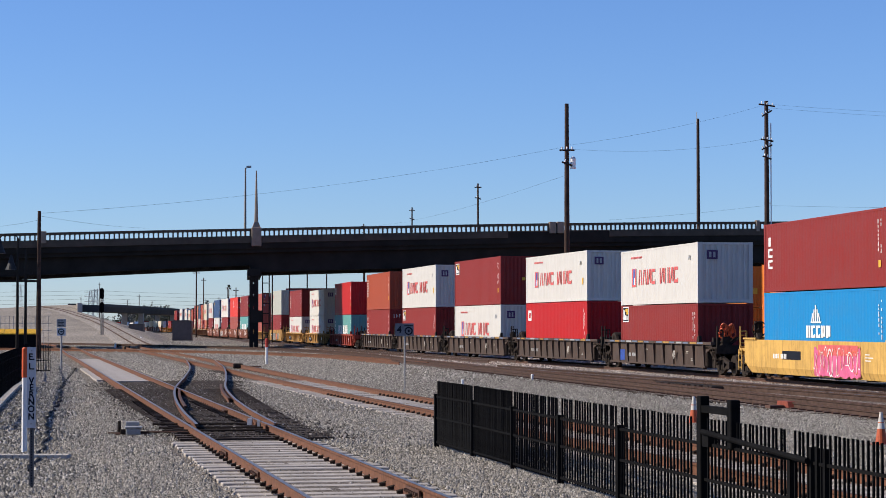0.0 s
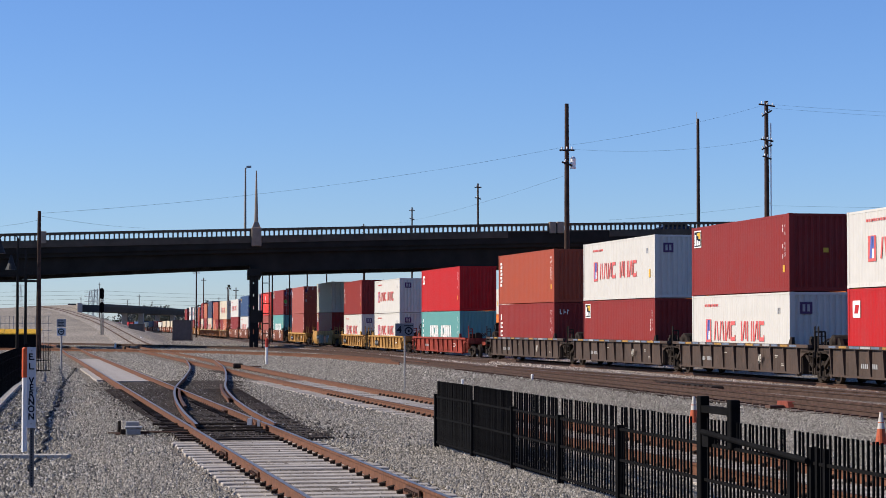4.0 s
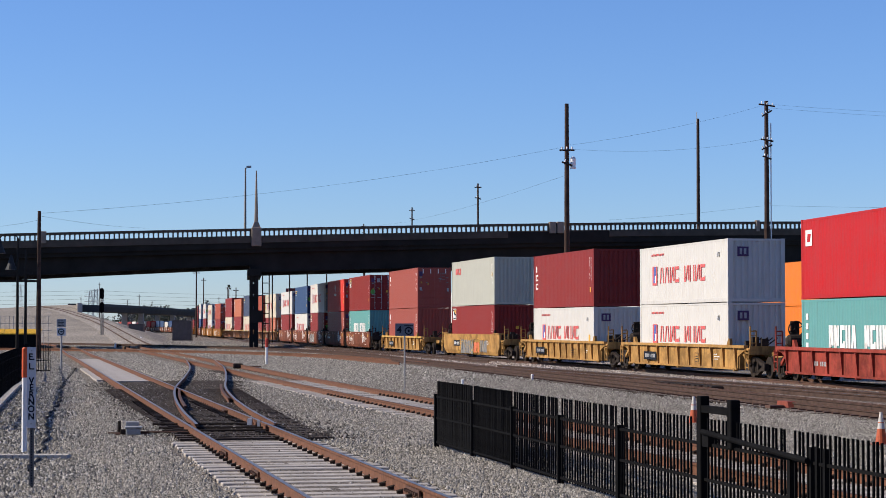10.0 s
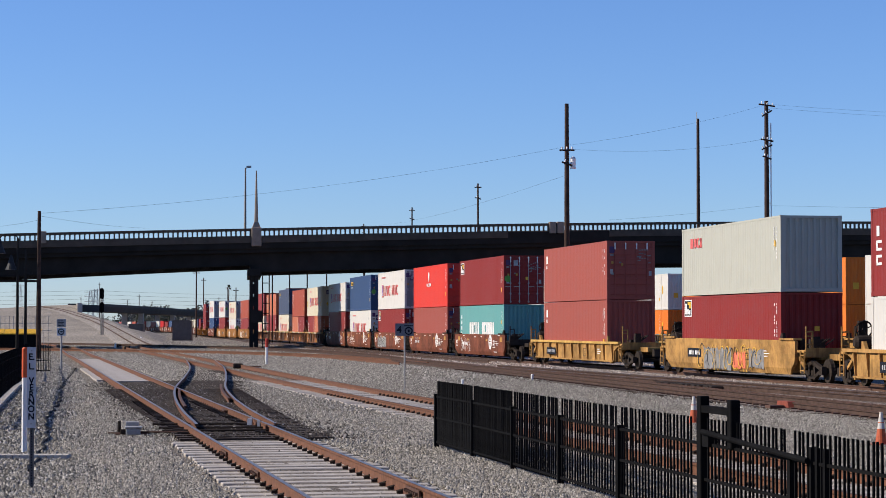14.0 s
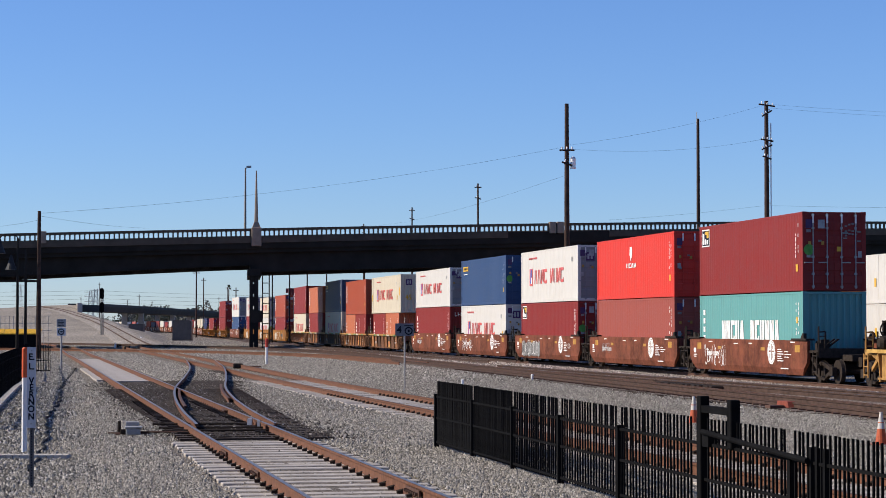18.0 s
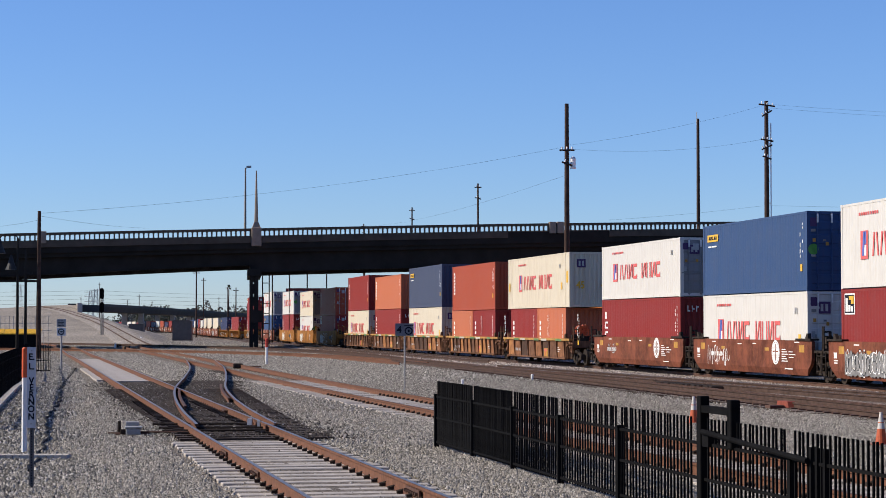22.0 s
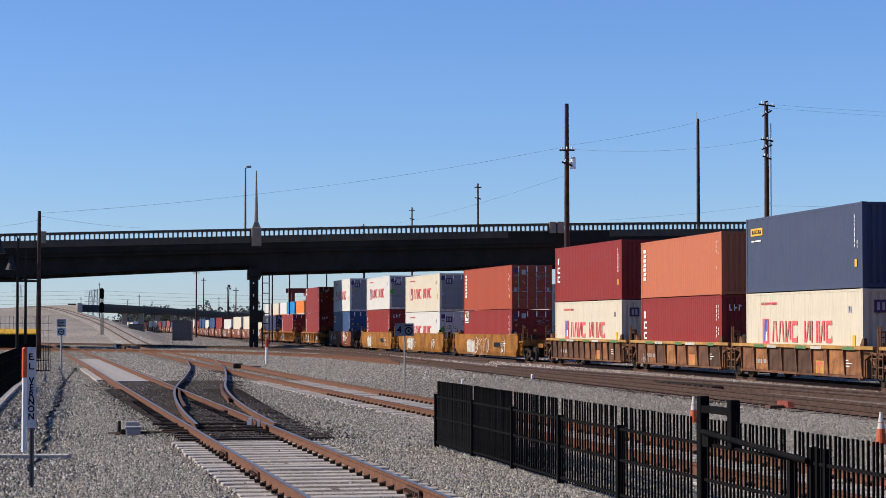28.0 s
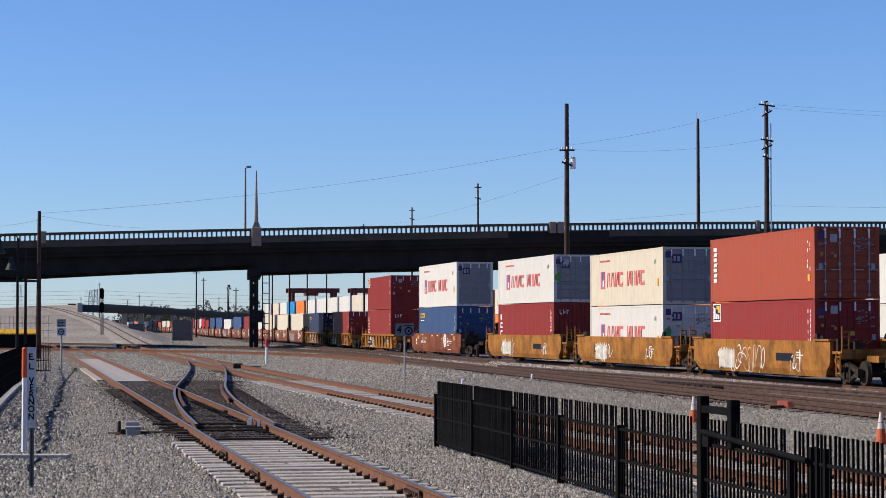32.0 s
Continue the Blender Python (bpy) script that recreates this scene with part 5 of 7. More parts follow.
def point_gear():
    root = thing("switch_points", "steel switch rails with guard rails and rods", "railway switch", kind="structure")
    cross = smooth_line(CROSS, 1.0)
    for d, y0, y1 in ((-0.62, 47.0, 61.0), (0.62, 52.0, 66.0)):
        rail(root, [p for p in offset(cross, d) if y0 < p.y < y1], False)
    bm = bmesh.new()
    for y in (38.6, 39.6, 41.2):
        x = -0.67 - 0.2065 * (y - 22.3)
        tube(bm, (x - 1.25, y, 0.08), (x + 0.85, y + 0.2, 0.08), 0.022, seg=6)
    part("switch_rod", bm, M_TRUCK, root)
    bm = bmesh.new()
    box(bm, -3.36, -3.2, 38.8, 39.1, 0.03, 0.17)
    part("heel_block", bm, M_RUSTD, root)
    # two small pale plates: the highlight on the switch steel, put in as colour
    bm = bmesh.new()
    for dx, y, w in ((0.66, 40.9, 0.045), (0.76, 40.2, 0.03)):
        x = -0.67 - 0.2065 * (y - 22.3) + dx
        for v in box(bm, x - w, x + w, y - 0.14, y + 0.14, 0.08, 0.2)[4:]:
            v.co.y = y + (v.co.y - y) * 0.7
    part("glint_plate", bm, plain("pale glint steel", (0.42, 0.40, 0.37), 0.45, 0.4, 0.3, 10.0), root, "small pale plate standing in for a glint at the switch")
    bm = bmesh.new()
    for k in range(26):
        y = 38.0 + 0.62 * k
        x = -0.67 - 0.2065 * (y - 22.3)
        for d in (-0.62, -0.9, 0.6, 0.9):
            box(bm, x + d - 0.1, x + d + 0.1, y - 0.07, y + 0.07, 0.04, 0.085)
    part("brace_plate", bm, M_TRUCK, root)["kind"] = "stuff"


point_gear()


def rail_clips():
    root = thing("rail_clips", "rusty steel clips along the rails", "rail clips", kind="stuff")
    bm = bmesh.new()
    y = 20.0
    while y < 60:
        for x0 in (-0.67 - 0.2065 * (y - 22.3), 1.7 - 0.214 * (y - 40)):
            if y > 37 and x0 < -3.5:
                continue
            for d in (-0.755, 0.755):
                for e in (-0.105, 0.105):
                    m = pose(x0 + d + e, y, 0.045, 0, 0, 11.5)
                    box(bm, -0.036, 0.036, -0.03, 0.03, -0.01, 0.028, m)
                    tube(bm, m @ Vector((-0.03, 0.045, 0.02)), m @ Vector((0.03, -0.045, 0.045)), 0.012, seg=5)
        y += 0.59
    root.data = None
    part("clip", bm, M_TRUCK, root)["kind"] = "stuff"


rail_clips()


def rail_joints():
    for y, d in ((24.3, 0.755), (31.6, -0.755), (27.4, -0.755), (47.0, 0.755)):
        x = -0.67 - 0.2065 * (y - 22.3) + d
        root = thing("rail_joint", "bolted steel joint bar on the rail", "rail joint", pose(x, y, 0.09, 0, 0, 11.7))
        for e in (-1, 1):
            bm = bmesh.new()
            box(bm, min(e * 0.012, e * 0.04), max(e * 0.012, e * 0.04), -0.42, 0.42, -0.04, 0.045)
            part("joint_bar", bm, M_RUSTD, root)
            for k in range(6):
                bm = bmesh.new()
                tube(bm, (e * 0.035, -0.34 + 0.136 * k, 0), (e * 0.075, -0.34 + 0.136 * k, 0), 0.022, seg=6)
                part("bolt", bm, M_RUSTD, root)


rail_joints()


def crossing_slab(y0, y1, side, w):
    bm = bmesh.new()
    n = int((y1 - y0) / 2.4)
    root = thing("concrete_crossing", "pale concrete panels laid between the rails", "crossing", kind="structure")
    for i in range(n):
        y = y0 + (i + 0.5) * (y1 - y0) / n
        bm = bmesh.new()
        box(bm, -w / 2, w / 2, -(y1 - y0) / n / 2 + 0.015, (y1 - y0) / n / 2 - 0.015, -0.02, 0.06)
        part("panel", bm, M_SLAB, root, at=pose(-0.67 - 0.2065 * (y - 22.3) + side, y, 0, 0, 0, 11.7))


crossing_slab(73.4, 122, 0.0, 1.36)
crossing_slab(75, 96, -1.0, 0.24)


def stones():
    """Loose stones lie where the camera sees the ballast from near by."""
    rng = np.random.default_rng(3)
    base = np.array([(1, 0, -0.5), (0, 1, -0.5), (-1, 0, -0.5), (0, -1, -0.5), (0.25, 0, 0.9), (-0.3, 0.1, 0.8)], float)
    faces = np.array([(0, 1, 4), (1, 5, 4), (1, 2, 5), (2, 3, 5), (3, 4, 5), (3, 0, 4)])

    def field(name, label, mat, boxes, keep=None, lift=0.0, grow=1.0):
        pos = []
        for x0, x1, y0, y1, n in boxes:
            pos.append(np.column_stack([rng.uniform(x0, x1, n), rng.uniform(y0, y1, n)]))
        p = np.concatenate(pos)
        lim = np.abs(p[:, 0]) < p[:, 1] * 0.232
        p = p[lim]
        t1 = p[:, 0] - (-0.67 - 0.2065 * (p[:, 1] - 22.3))
        t2 = p[:, 0] - (1.7 - 0.214 * (p[:, 1] - 40))
        ok = (np.abs(np.abs(t1) - 0.77) > 0.12) & (np.abs(np.abs(t2) - 0.77) > 0.12)
        ok &= ~((np.abs(t1) < 1.45) & (p[:, 1] < 37) & (rng.random(len(p)) < 0.93))
        if keep is not None:
            ok &= keep(p, t1, t2)
        p = p[ok]
        n = len(p)
        size = grow * rng.uniform(0.012, 0.030, (n, 1, 1)) * np.ones((n, 1, 3))
        size *= rng.uniform(0.7, 1.3, (n, 1, 3))
        a = rng.uniform(0, 2 * math.pi, n)
        c, s = np.cos(a), np.sin(a)
        v = base[None] * size * rng.uniform(0.75, 1.25, (n, 6, 1)) + rng.uniform(-0.008, 0.008, (n, 6, 3))
        vx = v[:, :, 0] * c[:, None] - v[:, :, 1] * s[:, None]
        vy = v[:, :, 0] * s[:, None] + v[:, :, 1] * c[:, None]
        tilt = rng.uniform(-0.7, 0.7, (n, 1))
        vz = v[:, :, 2] * 0.85 + vx * tilt
        verts = np.stack([vx + p[:, 0:1], vy + p[:, 1:2], vz + lift + drop(p[:, 0:1], p[:, 1:2]) + rng.uniform(0.0, 0.02, (n, 1))], 2).reshape(-1, 3)
        fs = (faces[None] + (np.arange(n) * 6)[:, None, None]).reshape(-1, 3)
        me = bpy.data.meshes.new(name)
        me.vertices.add(len(verts))
        me.vertices.foreach_set("co", verts.ravel())
        me.loops.add(fs.size)
        me.loops.foreach_set("vertex_index", fs.ravel().astype(np.int32))
        me.polygons.add(len(fs))
        me.polygons.foreach_set("loop_start", np.arange(0, fs.size, 3, dtype=np.int32))
        me.polygons.foreach_set("loop_total", np.full(len(fs), 3, dtype=np.int32))
        me.update()
        me.validate()
        me.materials.append(mat)
        tagged(new(name, me), label, "stones", kind="stuff")
    near = [(-8, 8, 20, 32, 190000), (-12, 10, 32, 48, 150000), (-18, 10, 48, 75, 75000)]
    field("loose_stones", "loose crushed grey stones of the ballast", M_STONE, near,
          lambda p, a, b: ~((np.abs(a - 0.4) < 1.15 + 0.8 * rng.random(len(p))) & (p[:, 1] > 37)) & (p[:, 0] > -4.9 - 0.185 * (p[:, 1] - 26) + 0.5 * np.sin(p[:, 1] * 0.7)) & (p[:, 0] < 10.1 - 0.179 * (p[:, 1] - 40)), 0.0, 0.95)
    field("coarse_edge_stones", "coarse dark stones along the fence side", M_STONEC, [(-8, -4, 20, 34, 30000), (-14, -5, 34, 75, 40000)],
          lambda p, a, b: p[:, 0] < -4.7 - 0.185 * (p[:, 1] - 26) + 0.5 * np.sin(p[:, 1] * 0.7), 0.0, 1.55)
    field("far_stones", "coarse grey stones farther down the yard", M_STONE, [(-32, 4, 75, 150, 60000), (-26, -2, 75, 110, 50000), (-55, -8, 150, 270, 30000)], lambda p, a, b: (np.abs(a) > 1.5) & (np.abs(b) > 1.2) & (p[:, 0] < 6.1 - 0.18 * (p[:, 1] - 68) - 1.0), 0.0, 2.0)
    field("far_pink_stones", "coarse pinkish stones far down the yard", M_STONEP, [(-14, 12, 98, 150, 22000), (-30, 0, 150, 230, 12000)],
          lambda p, a, b: p[:, 0] > 6.1 - 0.18 * (p[:, 1] - 68) + 1.1, 0.0, 2.2)
    field("line_stones", "coarse pinkish stones of the main line's bed", M_STONEP, [(6, 19, 60, 100, 34000), (-8, 11, 100, 150, 12000)],
          lambda p, a, b: (np.abs(p[:, 0] - np.interp(p[:, 1], MAIN_Y, MAIN_X)) < 2.9) & (np.abs(np.abs(p[:, 0] - np.interp(p[:, 1], MAIN_Y, MAIN_X)) - 0.755) > 0.12), 0.035, 1.25)
    field("dark_stones", "oil-blackened stones in the switch", M_STONED, [(-13, -1, 36.6, 72, 60000)], lambda p, a, b: np.abs(a - 0.4) < 1.25 + 1.1 * rng.random(len(p)) ** 4, 0.036)
    field("coarse_stones", "coarse pinkish stones beside the yard tracks", M_STONEP, [(1, 17, 36, 62, 42000), (-6, 12, 62, 100, 20000)],
          lambda p, a, b: (p[:, 0] > 12.3 - 0.179 * (p[:, 1] - 40)) & (np.abs(p[:, 0] - (11.5 - 0.243 * (p[:, 1] - 57.9))) > 1.3))


def stone_paint(name, stops):
    m, nt, b = tree_of(name)
    g = nt.nodes.new("ShaderNodeNewGeometry")
    r = ramp(nt, g.outputs["Random Per Island"], stops)
    n = noise_tex(nt, 60.0, 3.0)
    sh = ramp(nt, n.outputs["Fac"], [(0.3, (0.8, 0.8, 0.8)), (0.7, (1.1, 1.1, 1.1))])
    nt.links.new(mix(nt, 1.0, r.outputs["Color"], sh.outputs["Color"], "MULTIPLY"), b.inputs["Base Color"])
    b.inputs["Roughness"].default_value = 0.9
    MATS[name] = m
    return m


M_STONE = stone_paint("grey stone", [(0.0, (0.09, 0.082, 0.07)), (0.4, (0.215, 0.198, 0.172)), (0.75, (0.325, 0.30, 0.262)), (1.0, (0.48, 0.445, 0.39))])
M_STONEC = stone_paint("coarse dark stone", [(0.0, (0.045, 0.042, 0.038)), (0.45, (0.15, 0.142, 0.127)), (0.8, (0.28, 0.265, 0.24)), (1.0, (0.52, 0.495, 0.45))])
M_STONED = stone_paint("oily stone", [(0.0, (0.02, 0.017, 0.015)), (0.6, (0.06, 0.05, 0.042)), (0.93, (0.12, 0.10, 0.09)), (1.0, (0.34, 0.32, 0.30))])
M_STONEP = stone_paint("pinkish stone", [(0.0, (0.08, 0.065, 0.055)), (0.4, (0.27, 0.225, 0.196)), (0.75, (0.43, 0.365, 0.32)), (1.0, (0.68, 0.60, 0.54))])


# ---------- fences ----------
def fence(ctrl, label, height, spacing, curb=False, posts=2.75, close=False):
    root = thing("picket_fence", label, "fence")
    line = smooth_line(ctrl, 0.5)
    arc = [0.0]
    for a, b in zip(line, line[1:]):
        arc.append(arc[-1] + (b - a).length)

    def at(d):
        i = max(k for k in range(len(arc) - 1) if arc[k] <= d)
        t = (d - arc[i]) / (arc[i + 1] - arc[i])
        return line[i].lerp(line[i + 1], t), math.degrees(math.atan2(line[i + 1].y - line[i].y, line[i + 1].x - line[i].x))
    bm = bmesh.new()
    w = 0.0096 if close else 0.0105
    box(bm, -w, w, -w, w, 0.06, height)
    me = mesh_of("picket", bm, M_BLACK)
    d = 0.02
    while d < arc[-1]:
        p, a = at(d)
        if abs((d - 0.05 + posts / 2) % posts - posts / 2) < 0.07:
            d += spacing * 0.4
            continue
        o = new("picket", me)
        o.parent = root
        o.matrix_basis = pose(p.x, p.y, p.z + random.uniform(-0.004, 0.004), random.uniform(-.4, .4), random.uniform(-.4, .4), a)
        d += spacing if not close else 0.025 if p.y > 31.9 else 0.05 if p.y > 29.1 else 0.105 if p.y > 26.6 else 0.0995 + 0.0031 * (p.y - 17)
    for z in (0.1, height * 0.45, height - 0.26):
        bm = bmesh.new()
        sweep(bm, [p + Vector((0, 0, z)) for p in line], [(-0.015, -0.015), (0.015, -0.015), (0.015, 0.015), (-0.015, 0.015)])
        part("fence_rail", bm, M_BLACK, root)
    bm = bmesh.new()
    box(bm, -0.038, 0.038, -0.038, 0.038, -0.05, height - 0.24)
    box(bm, -0.044, 0.044, -0.044, 0.044, height - 0.24, height - 0.215)
    me = mesh_of("post", bm, M_BLACK)
    d = 0.05
    while d < arc[-1]:
        p, a = at(d)
        if close and 19.8 < p.y < 21.8:
            d += posts
            continue
        o = new("post", me)
        o.parent = root
        o.matrix_basis = pose(p.x, p.y, p.z, 0, 0, a)
        d += posts
    if curb:
        bm = bmesh.new()
        sweep(bm, line, [(-0.2, -0.05), (0.2, -0.05), (0.2, 0.10), (-0.2, 0.10)])
        part("curb", bm, M_CONC, root, "pale concrete curb under the fence")
    return root


fence([(-0.12, 34.6, 0), (0.44, 32.0, 0), (0.99, 29.2, 0), (1.53, 26.37, 0), (2.62, 20.9, 0), (3.6, 16.0, 0)], "black steel picket fence standing in the ballast", 1.12, 0.122, close=True)
fence([(-9.2, 40, 0), (-11.7, 53.8, 0), (-13.8, 65.6, 0), (-15.5, 75.5, 0), (-21.0, 104, 0)], "black steel picket fence on a pale concrete curb", 1.28, 0.12, True)
fence([(-17.7, 88.4, 0), (-17.4, 88.8, 0), (-17.1, 89.2, 0)], "short black steel fence panel beside the pole", 1.2, 0.095)


def gate():
    root = thing("fence_gate", "black steel gate frame with a sloping hand bar", "gate", pose(2.64, 20.8, 0, 0, 0, -78.7))
    for x, z0, z1, n in ((0.0, -0.05, 1.345, "gate_post"), (0.92, 0.86, 1.335, "gate_post")):
        bm = bmesh.new()
        box(bm, x - 0.055, x + 0.055, -0.05, 0.05, z0, z1)
        bmesh.ops.bevel(bm, geom=bm.edges[:], offset=0.008, segments=1, affect="EDGES")
        part(n, bm, M_BLACK, root)
    bm = bmesh.new()
    box(bm, 0.05, 0.87, -0.04, 0.04, 1.18, 1.25)
    part("cross_beam", bm, M_BLACK, root)
    bm = bmesh.new()
    tube(bm, (0.15, -0.06, 0.99), (3.0, -0.06, 0.88), 0.028, seg=8)
    part("hand_bar", bm, M_BLACK, root)
    bm = bmesh.new()
    box(bm, 0.1, 0.3, -0.05, 0.05, 0.84, 1.0)
    part("latch_box", bm, M_BLACK, root)
    for x in (2.98, 3.12, 3.3):
        bm = bmesh.new()
        box(bm, x - 0.026, x + 0.026, -0.03, 0.03, -0.05, 1.0)
        part("gate_post", bm, M_BLACK, root)


gate()


# ---------- signs and small things beside the track ----------
def station_sign():
    root = thing("station_sign", "narrow grey upright sign with black letters on a steel post", "sign", pose(-5.18, 25.83, 0))
    bm = bmesh.new()
    box(bm, -0.025, 0.025, -0.005, 0.03, -0.05, 1.0)
    part("sign_post", bm, plain("weathered post steel", (0.10, 0.10, 0.10), 0.7), root)
    for k in range(22):
        bm = bmesh.new()
        box(bm, -0.007, 0.007, -0.008, -0.004, 0.03 + 0.033 * k, 0.044 + 0.033 * k)
        part("punched_hole", bm, M_INK, root)
    bm = bmesh.new()
    box(bm, -0.062, 0.05, -0.018, -0.008, 0.77, 1.785)
    part("sign_plate", bm, M_SIGN, root)
    for i, c in enumerate(["E.", "L.", "V", "E", "R", "N", "O", "N"]):
        z = (1.66, 1.54, 1.36, 1.275, 1.185, 1.096, 1.004, 0.91)[i]
        letters(root, c, 0.115, pose(-0.004, -0.0205, z), M_INK, 0.9)
    for z in (1.74, 1.50, 0.82):
        bm = bmesh.new()
        tube(bm, (-0.004, -0.026, z), (-0.004, -0.016, z), 0.008, seg=8)
        part("bolt", bm, M_STEEL, root)


station_sign()


def marker_post(x, y, h, split, r, top_mat, label):
    root = thing("marker_post", label, "marker post", pose(x, y, 0))
    bm = bmesh.new()
    tube(bm, (0, 0, -0.05), (0, 0, split), r, seg=10)
    part("post_shaft", bm, M_WHITE, root)
    bm = bmesh.new()
    tube(bm, (0, 0, split), (0, 0, h - r * 0.6), r * 1.12, seg=10)
    tube(bm, (0, 0, h - r * 0.6), (0, 0, h), r * 1.12, r * 0.6, seg=10)
    part("post_cap", bm, top_mat, root, "bright coloured upper end")


marker_post(-6.73, 32.97, 1.71, 1.22, 0.045, M_ORANGE, "white plastic cable marker post with an orange top")
marker_post(-9.19, 106.8, 1.38, 0.92, 0.07, plain("red plastic", (0.5, 0.05, 0.03), 0.5), "white post with a red top in the ballast")
marker_post(0.62, 66, 0.32, 0.28, 0.042, M_WHITE, "short white post in the ballast")
marker_post(3.35, 77.0, 0.22, 0.16, 0.05, M_WHITE, "short white stub beside the rail")
marker_post(-30.4, 190, 0.4, 0.33, 0.1, M_WHITE, "short white post beside the track")
marker_post(-37.6, 255, 0.6, 0.5, 0.09, M_WHITE, "short white post beside the track")


def beam():
    root = thing("concrete_beam", "pale grooved concrete beam lying on the stones", "beam", pose(-6.45, 31.4, 0.0))
    for i in range(14):
        bm = bmesh.new()
        box(bm, -0.72 + i * 0.104, -0.63 + i * 0.104, -0.18, 0.18, 0.0, 0.085)
        part("slab_piece", bm, M_CONC, root)
    bm = bmesh.new()
    box(bm, -0.73, 0.73, -0.16, 0.16, -0.03, 0.06)
    part("slab_base", bm, M_CONC, root)


beam()


def cable():
    bm = bmesh.new()
    pts = smooth_line([(-17.4, 97, 0.03), (-12.3, 66, 0.03), (-10.4, 55.7, 0.03), (-8.6, 44.5, 0.03), (-7.7, 40, 0.03), (-6.8, 35, 0.03), (-5.75, 28.5, 0.03)], 0.8)
    pts = [p + Vector((0.05 * math.sin(i * 1.7), 0, 0)) for i, p in enumerate(pts)]
    sweep(bm, pts, [(-0.02, -0.02), (0.02, -0.02), (0.015, 0.03), (-0.015, 0.03)])
    tagged(new("ground_cable", mesh_of("ground_cable", bm, M_RUBBER)), "black cable trailing over the stones", "cable")


cable()


def switch_machine():
    root = thing("switch_machine", "grey metal switch machine beside the rail", "switch machine", pose(-5.80, 38.3, 0.02, 0, 0, 8) @ Matrix.Diagonal((0.75, 0.75, 0.68, 1)))
    def bx(name, d, mat, bev=0.015, label=""):
        bm = bmesh.new()
        box(bm, *d)
        bmesh.ops.bevel(bm, geom=bm.edges[:], offset=bev, segments=1, affect="EDGES")
        part(name, bm, mat, root, label)
    bx("gear_case", (-0.16, 0.2, -0.2, 0.2, 0.0, 0.17), M_STEEL)
    bx("case_lid", (-0.19, 0.24, -0.22, 0.22, 0.17, 0.23), M_STEEL)
    bx("motor", (-0.30, -0.16, -0.14, 0.14, 0.02, 0.15), M_TRUCK)
    bx("upper_case", (-0.17, 0.16, 0.25, 0.5, 0.0, 0.34), M_STEEL, label="pale upper box")
    bx("base_plate", (-0.42, 0.42, -0.06, 0.1, 0.0, 0.05), M_RUSTD)
    bm = bmesh.new()
    tube(bm, (0.2, 0.0, 0.07), (1.5, -0.1, 0.07), 0.025, seg=6)
    tube(bm, (-0.6, 0.0, 0.05), (-0.3, 0.0, 0.05), 0.02, seg=6)
    part("throw_rod", bm, M_RUSTD, root)
    bm = bmesh.new()
    tube(bm, (-0.33, 0.3, 0.0), (-0.33, 0.3, 0.36), 0.05, 0.04, seg=8)
    part("junction_post", bm, M_TRUCK, root)


switch_machine()
for _x, _y, _h in ((-9.8, 98, 0.3), (-27, 175, 0.35), (-31, 196, 0.3)):
    _r = thing("track_box", "small dark signal box on the stones", "track box", pose(_x, _y, 0))
    _b = bmesh.new()
    box(_b, -0.22, 0.22, -0.25, 0.25, 0, _h * 0.8)
    bmesh.ops.bevel(_b, geom=_b.edges[:], offset=0.04, segments=1, affect="EDGES")
    part("box_body", _b, M_TRUCK, _r)
    _b = bmesh.new()
    tube(_b, (0.3, 0, 0.1), (1.1, 0, 0.08), 0.04, seg=6)
    part("throw_rod", _b, M_RUSTD, _r)


M_CONE = plain("faded orange plastic", (0.42, 0.085, 0.03), 0.6, 0.0, 0.2, 12.0)
M_BAND = plain("dirty white band", (0.52, 0.50, 0.46), 0.6, 0.0, 0.2, 12.0)


def cone(x, y, label):
    root = thing("traffic_cone", label, "traffic cone", pose(x, y, 0.0, 0, 0, 20) @ Matrix.Scale(0.8, 4), group="traffic cones")
    bm = bmesh.new()
    box(bm, -0.19, 0.19, -0.19, 0.19, 0.0, 0.035)
    part("cone_base", bm, M_CONE, root)
    for z0, z1, m in ((0.035, 0.36, M_CONE), (0.36, 0.48, M_BAND), (0.48, 0.50, M_CONE), (0.50, 0.66, M_BAND), (0.66, 0.71, M_BAND)):
        bm = bmesh.new()
        tube(bm, (0, 0, z0), (0, 0, z1), 0.135 - 0.145 * z0, 0.135 - 0.145 * z1, seg=16)
        part("cone_band", bm, m, root, "" if m is M_CONE else "white reflective band")


cone(5.26, 43.0, "orange traffic cone with white bands beside the track")
cone(7.52, 35.2, "orange traffic cone with white bands behind the fence")


